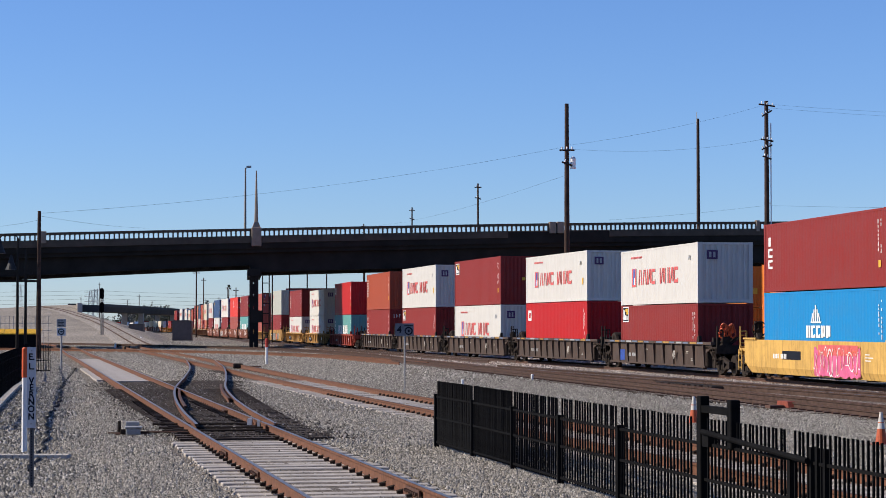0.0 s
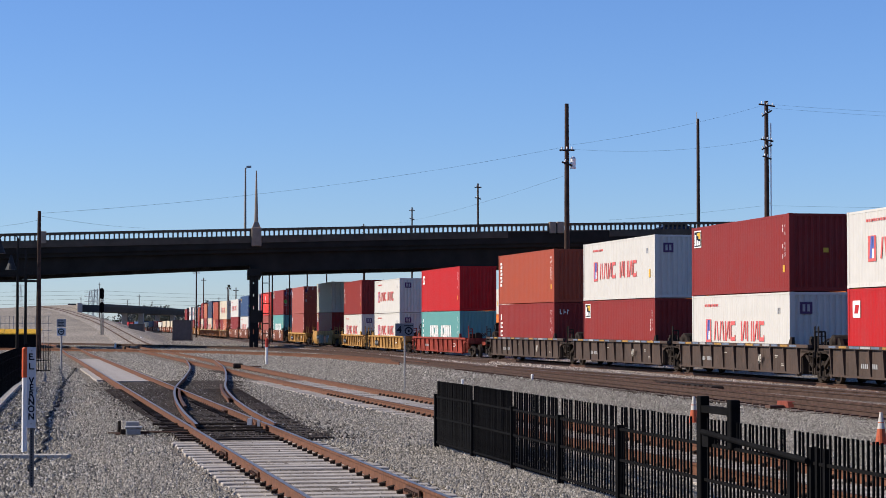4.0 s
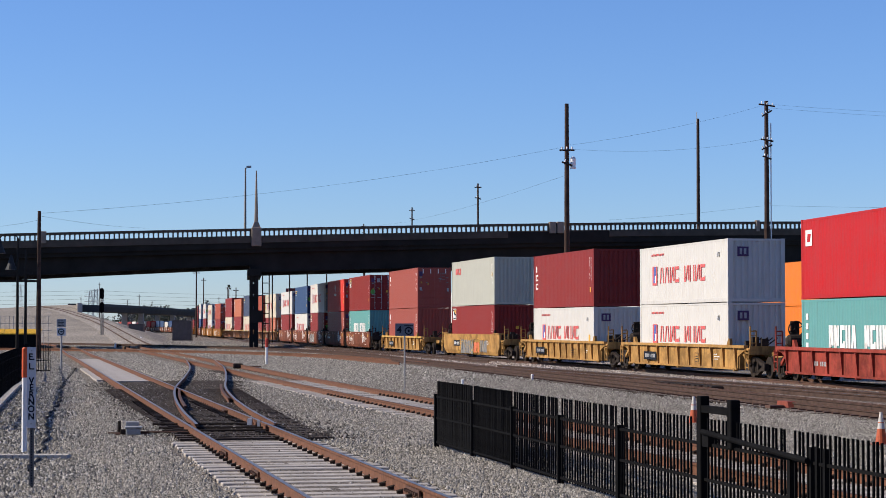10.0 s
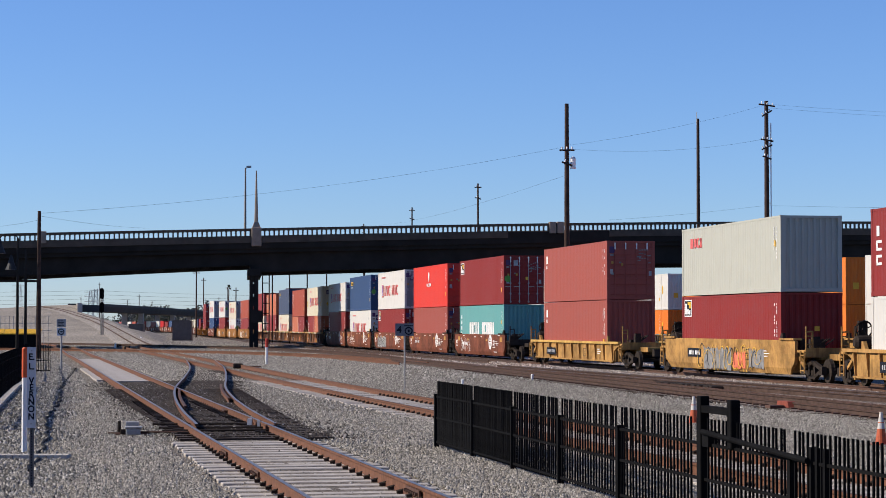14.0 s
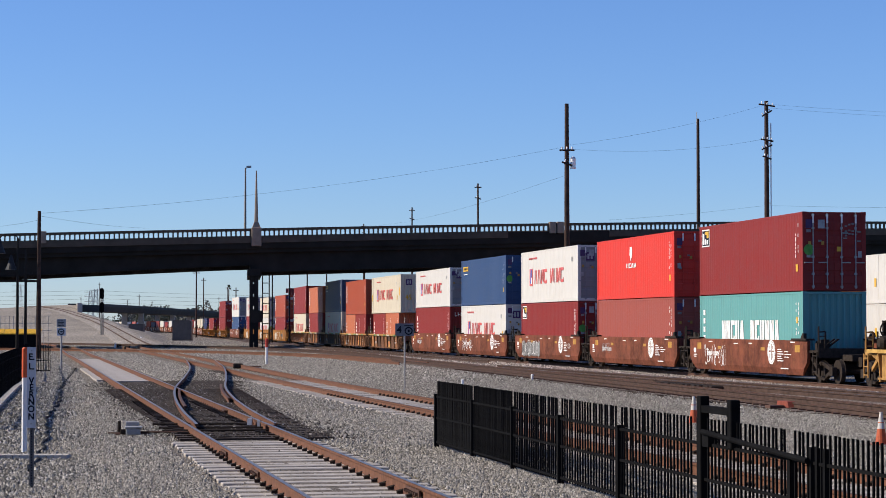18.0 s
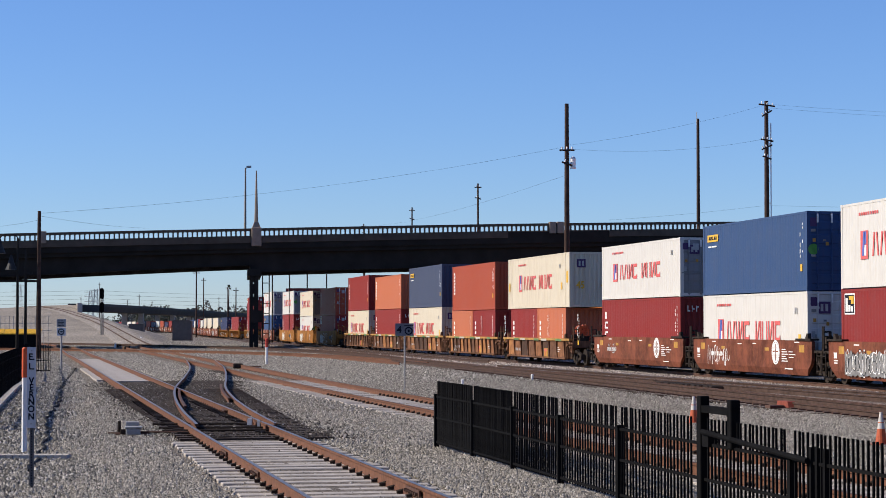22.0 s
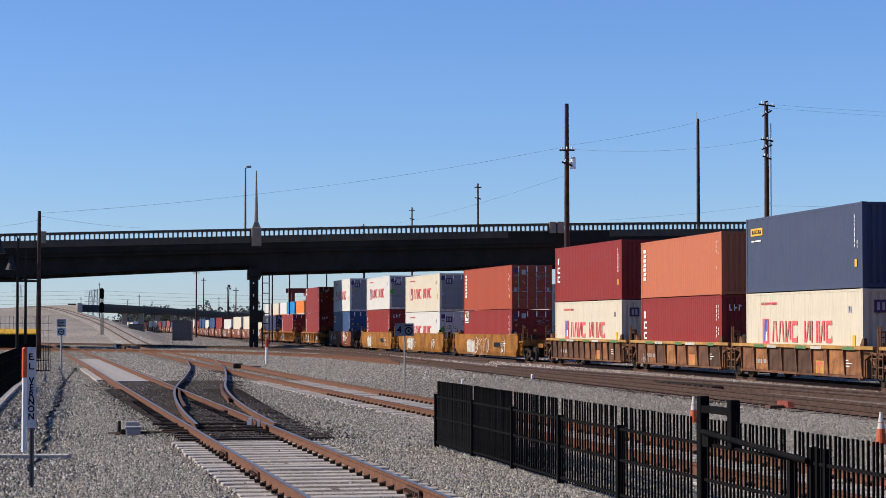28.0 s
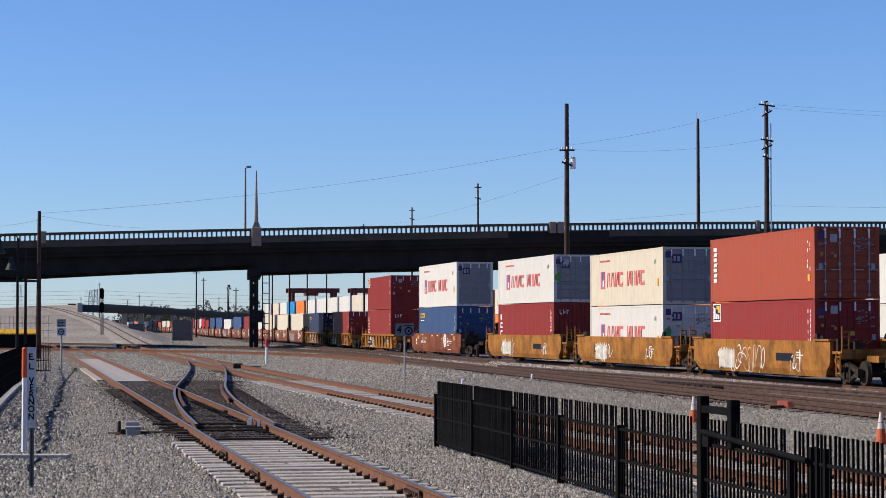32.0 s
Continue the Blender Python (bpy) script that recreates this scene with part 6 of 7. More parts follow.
def speed_sign():
    root = thing("track_sign", "grey track sign with the number four on a thin post", "sign", pose(-1.23, 65.6, 0))
    bm = bmesh.new()
    tube(bm, (0, 0.02, -0.05), (0, 0.02, 2.1), 0.028, seg=8)
    part("sign_post", bm, M_STEEL, root)
    bm = bmesh.new()
    box(bm, -0.30, 0.29, -0.012, 0.0, 1.72, 2.12)
    part("sign_plate", bm, plain("grey sign sheet", (0.16, 0.17, 0.19), 0.6), root)
    letters(root, "4", 0.3, pose(-0.17, -0.016, 1.91), M_INK)
    bm = bmesh.new()
    for i in range(16):
        a, b = 2 * math.pi * i / 16, 2 * math.pi * (i + 1) / 16
        vs = [bm.verts.new((0.13 + r * math.cos(q), -0.016, 1.88 + r * math.sin(q))) for r, q in ((0.09, a), (0.13, a), (0.13, b), (0.09, b))]
        bm.faces.new(vs)
    box(bm, 0.10, 0.16, -0.018, -0.014, 1.84, 1.92)
    box(bm, -0.01, 0.27, -0.018, -0.014, 2.03, 2.06)
    part("ring_symbol", bm, M_INK, root)


speed_sign()


def no_entry_sign():
    root = thing("warning_sign", "two small pale signs on one post", "sign", pose(-17.64, 94.6, 0))
    bm = bmesh.new()
    tube(bm, (0, 0.03, -0.05), (0, 0.03, 2.3), 0.045, seg=8)
    part("sign_post", bm, M_STEEL, root)
    bm = bmesh.new()
    box(bm, -0.21, 0.21, -0.012, 0.0, 1.98, 2.35)
    part("sign_plate", bm, plain("dull sign sheet", (0.33, 0.33, 0.33), 0.6), root)
    bm = bmesh.new()
    box(bm, -0.2, 0.2, -0.012, 0.0, 1.58, 1.95)
    part("sign_plate", bm, M_SIGN, root)
    bm = bmesh.new()
    for i in range(16):
        a, b = 2 * math.pi * i / 16, 2 * math.pi * (i + 1) / 16
        bm.faces.new([bm.verts.new((r * math.cos(q), -0.016, 1.765 + r * math.sin(q))) for r, q in ((0.10, a), (0.15, a), (0.15, b), (0.10, b))])
    box(bm, -0.07, 0.07, -0.018, -0.014, 1.73, 1.79)
    part("ring_symbol", bm, M_INK, root)
    bm = bmesh.new()
    for i in range(4):
        box(bm, -0.15, 0.13 - 0.05 * (i % 2), -0.018, -0.014, 2.04 + 0.07 * i, 2.07 + 0.07 * i)
    part("text_bar", bm, M_INK, root)


no_entry_sign()


def cabinet(x, y, w, h, d, label):
    root = thing("relay_cabinet", label, "relay cabinet", pose(x, y, 0))
    mat = plain("grey cabinet paint", (0.115, 0.10, 0.09), 0.7, 0.0, 0.15, 2.0)
    bm = bmesh.new()
    box(bm, -w / 2, w / 2, 0, d, 0.0, h - 0.12)
    part("cabinet_body", bm, mat, root)
    bm = bmesh.new()
    vs = box(bm, -w / 2 - 0.08, w / 2 + 0.08, -0.08, d + 0.08, h - 0.12, h)
    for v in vs[4:]:
        v.co.x *= 0.75
    part("cabinet_roof", bm, mat, root)
    for sx in (-1, 1):
        bm = bmesh.new()
        xa, xb = sorted((sx * 0.04, sx * (w / 2 - 0.1)))
        box(bm, xa, xb, -0.03, 0.0, 0.15, h - 0.25)
        part("cabinet_door", bm, mat, root)


cabinet(-35.3, 276.6, 2.55, 2.75, 1.6, "grey metal relay cabinet on the stones")
cabinet(-49.5, 330, 2.4, 2.3, 1.6, "grey metal relay cabinet near the flyover")
cabinet(-60.5, 370, 3.2, 2.4, 1.8, "grey metal relay cabinet near the flyover")


def signal_mast():
    root = thing("railway_signal", "tall railway signal with two black heads", "railway signal", pose(-46.1, 276.6, 0))
    bm = bmesh.new()
    tube(bm, (0, 0, 0), (0, 0, 6.6), 0.1, 0.08, 10)
    box(bm, -0.3, 0.3, -0.3, 0.3, 0, 0.5)
    part("mast", bm, plain("dull mast paint", (0.13, 0.13, 0.125), 0.6), root)
    for z in (6.35, 4.45):
        bm = bmesh.new()
        prof = [(0.32 * math.cos(a * math.pi / 8), z + 0.32 * math.sin(a * math.pi / 8) + (0.42 if a < 8 else -0.42)) for a in range(16)]
        a = [bm.verts.new((x, -0.25, q)) for x, q in prof]
        b = [bm.verts.new((x, -0.15, q)) for x, q in prof]
        bm.faces.new(a), bm.faces.new(b[::-1])
        for i in range(16):
            bm.faces.new((a[i], a[(i + 1) % 16], b[(i + 1) % 16], b[i]))
        head = part("signal_head", bm, M_BLACK, root)
        for k in (-0.4, 0, 0.4):
            bm = bmesh.new()
            tube(bm, (0, -0.5, z + k), (0, -0.25, z + k), 0.13, seg=10, cap=False)
            part("hood", bm, M_BLACK, head)
    bm = bmesh.new()
    for k in range(14):
        tube(bm, (-0.2, 0.15, 0.6 + 0.4 * k), (0.2, 0.15, 0.6 + 0.4 * k), 0.025, seg=5)
    for sx in (-1, 1):
        tube(bm, (sx * 0.2, 0.15, 0.2), (sx * 0.2, 0.15, 6.2), 0.03, seg=5)
    part("ladder", bm, plain("dull mast paint", (0.13, 0.13, 0.125), 0.6), root)


signal_mast()


# ---------- poles, lamps and wires ----------
def arm(root, z, w, y=0.0, n=2, tilt=0.0):
    bm = bmesh.new()
    m = pose(0, y, z, 0, tilt, 0)
    box(bm, -w, w, -0.06, 0.06, -0.06, 0.06, m)
    a = part("cross_arm", bm, M_POLE, root)
    for i in range(n):
        x = -w + 2 * w * (i + 0.5) / n
        bm = bmesh.new()
        tube(bm, m @ Vector((x, 0, 0.06)), m @ Vector((x, 0, 0.26)), 0.06, 0.045, 8)
        part("insulator", bm, M_WHITE, a, "pale insulator")


p1 = wood_pole(9.1, 150, 0, 18.35, 0.24, "tall tarred wooden power pole with a transformer")
arm(p1, 14.9, 0.55, -0.25, 3)
arm(p1, 13.9, 0.4, -0.25, 2, 20)
_b = bmesh.new()
tube(_b, (0.45, -0.1, 13.55), (0.45, -0.1, 14.35), 0.2, seg=12)
tube(_b, (0.45, -0.1, 14.35), (0.45, -0.1, 14.45), 0.2, 0.08, seg=12)
part("transformer", _b, M_WHITE, p1, "grey drum transformer")
p2 = wood_pole(28.75, 230, 0, 25.35, 0.26, "tall bare tarred wooden pole")
_b = bmesh.new()
tube(_b, (-0.14, 0, 24.6), (-0.14, 0, 26.1), 0.035, seg=6)
part("tip_rod", _b, M_STEEL, p2)
p3 = wood_pole(27.75, 175, 0, 21.3, 0.27, "tall tarred wooden power pole with crossarms and conduit")
for _z, _w, _t in ((20.9, 0.7, 8), (20.2, 0.5, -30), (17.9, 0.55, 10), (17.3, 0.5, -25), (16.4, 0.4, 20)):
    arm(p3, _z, _w, -0.3, 3, _t)
_b = bmesh.new()
tube(_b, (0.34, -0.1, 0), (0.36, -0.1, 19.4), 0.055, seg=6)
for _k in range(9):
    tube(_b, (0.05, -0.1, 3 + 1.9 * _k), (0.38, -0.1, 3 + 1.9 * _k), 0.035, seg=5)
part("conduit", _b, M_WHITE, p3, "pale conduit on stand-off brackets")
p4 = wood_pole(-24.7, 125, 0, 9.05, 0.17, "tarred wooden pole at the edge of the yard")
for _x, _y, _h in ((4.45, 260, 20.1), (-5.0, 330, 21.1), (-16.3, 420, 22.9)):
    _p = wood_pole(_x, _y, 0, _h, 0.17, "distant wooden pole with short arms")
    arm(_p, _h - 0.5, 0.45, -0.2, 2, 0)
    arm(_p, _h - 1.9, 0.4, -0.2, 2, 15)
for _x, _y, _h in ((-42.2, 350, 11.6), (-42.5, 420, 9.8), (-55, 470, 13), (-64.2, 610, 13.5), (-120, 715, 17), (-138, 780, 13), (-118, 830, 12), (-128, 830, 12.5), (-98, 660, 12), (-98.5, 850, 13), (-92, 840, 13.5)):
    _p = wood_pole(_x, _y, 0, _h, 0.16, "distant wooden pole along the yard")
    arm(_p, _h - 0.6, 0.6, -0.2, 2)


def wire(a, b, sag, r=0.006):
    bm = bmesh.new()
    a, b = Vector(a), Vector(b)
    prev = None
    for i in range(17):
        t = i / 16
        p = a.lerp(b, t) - Vector((0, 0, 4 * sag * t * (1 - t)))
        if prev is not None:
            tube(bm, prev, p, r, seg=4, cap=False)
        prev = p
    tagged(new("power_line", mesh_of("power_line", bm, M_RUBBER)), "thin sagging power line", "cable")


wire((-24.7, 125, 8.9), (9.1, 150, 15.2), 0.6)
wire((-24.7, 125, 8.75), (-26.3, 183, 10.75), 0.15)
wire((-24.7, 125, 8.5), (-45.0, 190, 11.4), 0.3)
wire((9.3, 150, 15.0), (27.4, 175, 18.0), 0.5)
wire((9.3, 150, 15.3), (27.4, 175, 20.9), 0.3)
wire((28.1, 175, 21.0), (70, 190, 21.5), 0.5)
wire((28.1, 175, 20.7), (70, 190, 21.0), 0.5)
wire((9.1, 150, 13.1), (-16.3, 420, 22.5), 1.0)
wire((13, 160, 10.3), (27.4, 175, 12.3), 0.1)
wire((28.1, 175, 12.3), (70, 185, 12.8), 0.2)


def bridge_lamp(px, back, top, label, head=True):
    p = bridge_at(px, back, bridge_z(px) - 1.62)
    root = thing("street_lamp", label, "street lamp", pose(p.x, p.y, p.z))
    h = top - p.z
    bm = bmesh.new()
    tube(bm, (0, 0, 0), (0, 0, h), 0.13, 0.07, 10)
    part("lamp_post", bm, M_PYLON, root)
    if head:
        bm = bmesh.new()
        tube(bm, (0, 0, h - 0.05), (0.32, 0, h + 0.08), 0.05, seg=6)
        box(bm, 0.1, 0.55, -0.12, 0.12, h, h + 0.2)
        part("lamp_head", bm, M_STEEL, root)


bridge_lamp(-16.0, 10.5, 17.28, "slim concrete street lamp on the bridge")


def pylon():
    px = -16.15
    p = bridge_at(px, -0.1, bridge_z(px))
    root = thing("bridge_pylon", "pale concrete obelisk on the bridge parapet", "pylon", Matrix.Translation(p) @ pose(0, 0, 0, 0, 0, 11.5) @ Matrix.Scale(BS, 4))
    bm = bmesh.new()
    box(bm, -0.42, 0.42, -0.25, 0.5, -1.55, 0.08)
    bmesh.ops.bevel(bm, geom=bm.edges[:], offset=0.04, segments=1, affect="EDGES")
    part("pedestal", bm, M_PYLON, root)
    bm = bmesh.new()
    vs = box(bm, -0.34, 0.34, -0.15, 0.42, 0.08, 0.6)
    for v in vs[4:]:
        v.co.x *= 0.45
        v.co.y = 0.135 + (v.co.y - 0.135) * 0.45
    part("shoulder", bm, M_PYLON, root)
    bm = bmesh.new()
    tube(bm, (0, 0.135, 0.55), (0, 0.135, 5.0), 0.17, 0.05, 8)
    part("spire", bm, M_PYLON, root)


pylon()
for _x, _w in ((9.75, 0.3), (10.45, 0.3), (28.6, 0.17), (-33.9, 0.3)):
    _p = bridge_at(_x, -0.1, bridge_z(_x))
    _b = bmesh.new()
    box(_b, -_w, _w, -0.1, 0.4, -0.9, 0.12)
    bmesh.ops.bevel(_b, geom=_b.edges[:], offset=0.03, segments=1, affect="EDGES")
    part("parapet_post", _b, M_PYLON, bridge_root, "pale concrete parapet post", at=Matrix.Translation(_p) @ pose(0, 0, 0, 0, 0, 11.5) @ Matrix.Scale(BS, 4))
# slim posts and a ladder under the bridge
for _x in (-19.35, -17.4, -15.4, -13.2, -8.9):
    _r = thing("steel_post", "slim dark steel post beyond the bridge", "post", pose(_x, 232, 0))
    _b = bmesh.new()
    tube(_b, (0, 0, -0.3), (0, 0, 8.6), 0.075, seg=8)
    part("post_shaft", _b, M_BRIDGE, _r)


def pier_ladder():
    root = thing("signal_ladder", "dark steel ladder beside the bridge pier", "ladder", pose(-14.85, 171.5, 0))
    for x in (-0.28, 0.28):
        bm = bmesh.new()
        tube(bm, (x, 0, -0.3), (x, 0, 6.3), 0.05, seg=6)
        part("ladder_rail", bm, M_BRIDGE, root)
    for k in range(7):
        bm = bmesh.new()
        tube(bm, (-0.28, 0, 0.5 + 0.85 * k), (0.28, 0, 0.5 + 0.85 * k), 0.04, seg=6)
        part("rung", bm, M_BRIDGE, root)
    bm = bmesh.new()
    box(bm, -1.25, -0.3, -0.3, 0.2, 2.3, 3.3)
    part("equipment_box", bm, M_BRIDGE, root)


pier_ladder()


def bell_lamp(x, y, h, goose):
    root = thing("platform_lamp", "dark steel gooseneck lamp post with a bell shade" if goose else "dark slim steel lamp post", "lamp post", pose(x, y, 0))
    bm = bmesh.new()
    tube(bm, (0, 0, 0), (0, 0, h), 0.10, 0.07, 10)
    part("lamp_post", bm, M_BRIDGE, root)
    if goose:
        for k, (r, zc) in enumerate(((0.55, h - 0.05), (0.2, h - 1.05))):
            bm = bmesh.new()
            pts = [Vector((-r - r * math.cos(a * math.pi / 8), 0, zc + 0.55 * r * math.sin(a * math.pi / 8))) for a in range(9)]
            for a, b in zip(pts, pts[1:]):
                tube(bm, a, b, 0.035, seg=6, cap=False)
            part("gooseneck", bm, M_BRIDGE, root)
            bm = bmesh.new()
            bx = pts[0]
            for z0, z1, r0, r1 in ((-0.9, -0.82, 0.36, 0.33), (-0.82, -0.5, 0.33, 0.2), (-0.5, -0.28, 0.2, 0.13), (-0.28, 0.0, 0.13, 0.05)):
                tube(bm, (bx.x, 0, zc + z0), (bx.x, 0, zc + z1), r0, r1, 14)
            part("bell_shade", bm, plain("dull grey shade enamel", (0.03, 0.031, 0.033), 0.5), root, "dull grey bell shade")
    bm = bmesh.new()
    box(bm, -1.6, 0.9 if goose else 0.9, -0.05, 0.05, h * 0.70, h * 0.72)
    part("cross_bar", bm, M_BRIDGE, root)


bell_lamp(-26.0, 125, 7.4, True)
bell_lamp(-25.5, 125, 6.7, False)


def barrier():
    root = thing("yard_wall", "low black wall with a yellow band along its top", "wall", pose(-47.5, 172, 0, 0, 0, -1.5) @ Matrix.Diagonal((1.25, 1, 1, 1)))
    for i in range(8):
        bm = bmesh.new()
        box(bm, -9 + 2.5 * i, -6.53 + 2.5 * i, 0, 0.3, 0, 1.42)
        part("wall_panel", bm, M_BLACK, root)
        bm = bmesh.new()
        for v in box(bm, -9 + 2.5 * i, -6.53 + 2.5 * i, -0.05, 0.75, 1.30, 1.36):
            v.co.z += (0.53 - 0.02 * i) * (v.co.y + 0.05) / 0.8
        part("yellow_band", bm, plain("yellow band paint", (0.62, 0.35, 0.03), 0.6), root, "bright yellow band")
    root2 = thing("mesh_fence", "grey wire mesh fence behind the wall", "fence", pose(-45.3, 180, 0) @ Matrix.Diagonal((1.19, 1, 1.05, 1)))
    bm = bmesh.new()
    for i in range(60):
        box(bm, -10 + 0.32 * i, -9.97 + 0.32 * i, 0, 0.02, 0, 2.75)
    for z in (0.9, 1.5, 2.1, 2.72):
        box(bm, -10, 9.2, 0, 0.03, z, z + 0.03)
    part("mesh_wire", bm, M_STEEL, root2)["kind"] = "stuff"


barrier()

# ---------- flyover ramp and distance ----------
RAMP = [(-26.5, 186, 0.0), (-30.4, 207, 0.01), (-36.4, 240, 0.27), (-43.2, 275, 0.85), (-52.5, 320, 1.88), (-62.4, 365, 2.97), (-72.9, 410, 3.98), (-85, 460, 5.23), (-96.8, 505, 6.24), (-109, 545, 6.95), (-124, 585, 6.7)]


def ramp_bank():
    line = smooth_line(RAMP, 8)
    bm = bmesh.new()
    rows = []
    for i, p in enumerate(line):
        t = line[min(i + 1, len(line) - 1)] - line[max(i - 1, 0)]
        t.z = 0
        t.normalize()
        s = Vector((t.y, -t.x, 0))
        z = p.z - 0.12
        rows.append([bm.verts.new(Vector((p.x, p.y, 0)) + s * d + Vector((0.6 * noise.noise(Vector((d, i * 0.3, 0))), 0, q)))
                     for d, q in ((-12 - 11 * z, -0.3), (-10 - 5 * z, z * 0.5), (-9 - 2 * z, z * 0.86), (-4, z), (2.6, z), (3.0 + 1.5 * z, z * 0.55), (4.0 + 3.6 * z, -0.3))])
    for a, b in zip(rows, rows[1:]):
        for i in range(6):
            bm.faces.new((a[i], a[i + 1], b[i + 1], b[i]))
    bm.faces.new(rows[-1])
    tagged(new("ramp_bank", mesh_of("ramp_bank", bm, M_DIRT)), "tan dirt bank that carries the ramp track", "embankment", kind="structure")
    # the higher bank behind it, which ends at the flyover's abutment
    bm = bmesh.new()
    rows = []
    for i in range(17):
        x = -98.0 - 9 * i
        top = max(2.5, 7.55 - 0.21 * i ** 1.85)
        wob = 0.8 * noise.noise(Vector((i * 0.7, 0, 3)))
        rows.append([bm.verts.new((x - 0.19 * (y - 549), y + wob, z)) for y, z in ((524, -0.4), (536, top * 0.5), (549, top), (572, top), (592, -0.4))])
    for a, b in zip(rows, rows[1:]):
        for i in range(4):
            bm.faces.new((a[i], b[i], b[i + 1], a[i + 1]))
    bm.faces.new(rows[0])
    tagged(new("flyover_bank", mesh_of("flyover_bank", bm, M_DIRT)), "tan dirt bank that leads up to the flyover", "embankment", kind="structure")
    track(RAMP, "track that climbs the dirt bank", False, M_WOOD, (0, 0), M_PALE, 4.0, M_RAILD)


ramp_bank()


def flyover():
    root = thing("rail_flyover", "long grey concrete rail flyover on square piers", "flyover", kind="structure")
    line = smooth_line([(-98.5, 562, 7.5), (-97, 640, 7.45), (-94, 750, 7.1), (-88, 880, 6.6), (-78, 1000, 6.0)], 20)
    mat = plain("flyover concrete", (0.07, 0.064, 0.06), 0.85, 0, 0.15, 0.3)
    bm = bmesh.new()
    sweep(bm, line, [(-4.5, -0.2), (-4.5, 0.5), (-4.2, 0.5), (-4.2, 0.0), (4.2, 0.0), (4.2, 0.5), (4.5, 0.5), (4.5, -0.2), (3.6, -1.7), (-3.6, -1.7)])
    part("flyover_deck", bm, mat, root)
    bm = bmesh.new()
    for v in box(bm, -98.2, -96.9, 538, 578, -0.3, 7.9):
        v.co.x -= 0.19 * (v.co.y - 549)
    part("abutment", bm, plain("pale pier concrete", (0.33, 0.31, 0.29), 0.85), root, "pale concrete abutment")
    for i in range(3, len(line), 3):
        p = line[i]
        bm = bmesh.new()
        box(bm, p.x - 3.4, p.x - 1.8, p.y - 0.8, p.y + 0.8, -0.3, p.z - 1.7)
        box(bm, p.x + 1.8, p.x + 3.4, p.y - 0.8, p.y + 0.8, -0.3, p.z - 1.7)
        part("flyover_pier", bm, plain("pale pier concrete", (0.33, 0.31, 0.29), 0.85), root)


flyover()


def leaf_paint(name, a, b):
    m, nt, bs = tree_of(name)
    g = nt.nodes.new("ShaderNodeNewGeometry")
    r = ramp(nt, g.outputs["Random Per Island"], [(0.0, a), (1.0, b)])
    nt.links.new(r.outputs["Color"], bs.inputs["Base Color"])
    bs.inputs["Roughness"].default_value = 0.8
    return m


M_LEAF = leaf_paint("dusty leaves", (0.03, 0.035, 0.022), (0.07, 0.075, 0.045))


def tree(x, y, h, w, seed, palm=False):
    rnd = random.Random(seed)
    root = thing("palm_tree" if palm else "tree", "distant slim fan palm" if palm else "distant dusty green tree", "palm" if palm else "tree", pose(x, y, 0))
    bm = bmesh.new()
    tube(bm, (0, 0, 0), (0.15 * h * 0.1, 0, h * (0.93 if palm else 0.6)), 0.28 if palm else 0.35, 0.16, 7)
    if not palm:
        for k in range(5):
            a = k * 1.3
            tube(bm, (0, 0, h * 0.35), (math.cos(a) * w * 0.3, math.sin(a) * w * 0.3, h * 0.7), 0.14, 0.05, 5)
    part("trunk", bm, M_POLE, root)
    bm = bmesh.new()
    if palm:
        for k in range(34):
            a, e = rnd.uniform(0, 6.28), rnd.uniform(-0.9, 1.2)
            d = Vector((math.cos(a) * math.cos(e), math.sin(a) * math.cos(e), math.sin(e)))
            c = Vector((0.015 * h, 0, h * 0.94))
            t = c + d * w * 0.5 * rnd.uniform(0.7, 1.0)
            s = d.cross(Vector((0, 0, 1))).normalized() * 0.22
            mid = c.lerp(t, 0.6) + Vector((0, 0, 0.1))
            v = [bm.verts.new(q) for q in (c, mid + s, t - Vector((0, 0, 0.25)), mid - s)]
            bm.faces.new(v)
    else:
        n = 600
        lobes = [(rnd.uniform(-0.3, 0.3) * w, rnd.uniform(-0.3, 0.3) * w, h * rnd.uniform(0.45, 0.9), w * rnd.uniform(0.18, 0.34)) for _ in range(8)]
        for k in range(n):
            lx, ly, lz, lr = rnd.choice(lobes)
            d = Vector((rnd.gauss(0, 1), rnd.gauss(0, 1), rnd.gauss(0, 1))).normalized() * lr * rnd.uniform(0.6, 1.05)
            c = Vector((lx, ly, lz)) + d
            u = Vector((rnd.gauss(0, 1), rnd.gauss(0, 1), rnd.gauss(0, 1))).normalized() * rnd.uniform(0.15, 0.42)
            q = u.orthogonal().normalized() * rnd.uniform(0.12, 0.35)
            bm.faces.new([bm.verts.new(p) for p in (c - u, c + q, c + u, c - q)])
    part("crown", bm, M_LEAF, root)


_r = random.Random(5)
for _i in range(26):
    _y = _r.uniform(900, 1250)
    _px = _r.uniform(-0.152, -0.075) if _i < 20 else _r.uniform(-0.21, -0.16)
    tree(_px * _y, _y, _r.uniform(6, 11) * (1 if _i < 20 else 0.6), _r.uniform(6, 10), 10 + _i)
for _px, _y, _h in ((-0.1335, 900, 9.5), (-0.1235, 960, 9.0), (-0.105, 700, 16), (-0.1115, 1000, 10)):
    tree(_px * _y, _y, _h, 2.6, int(-_px * 1e4), palm=_px > -0.11)


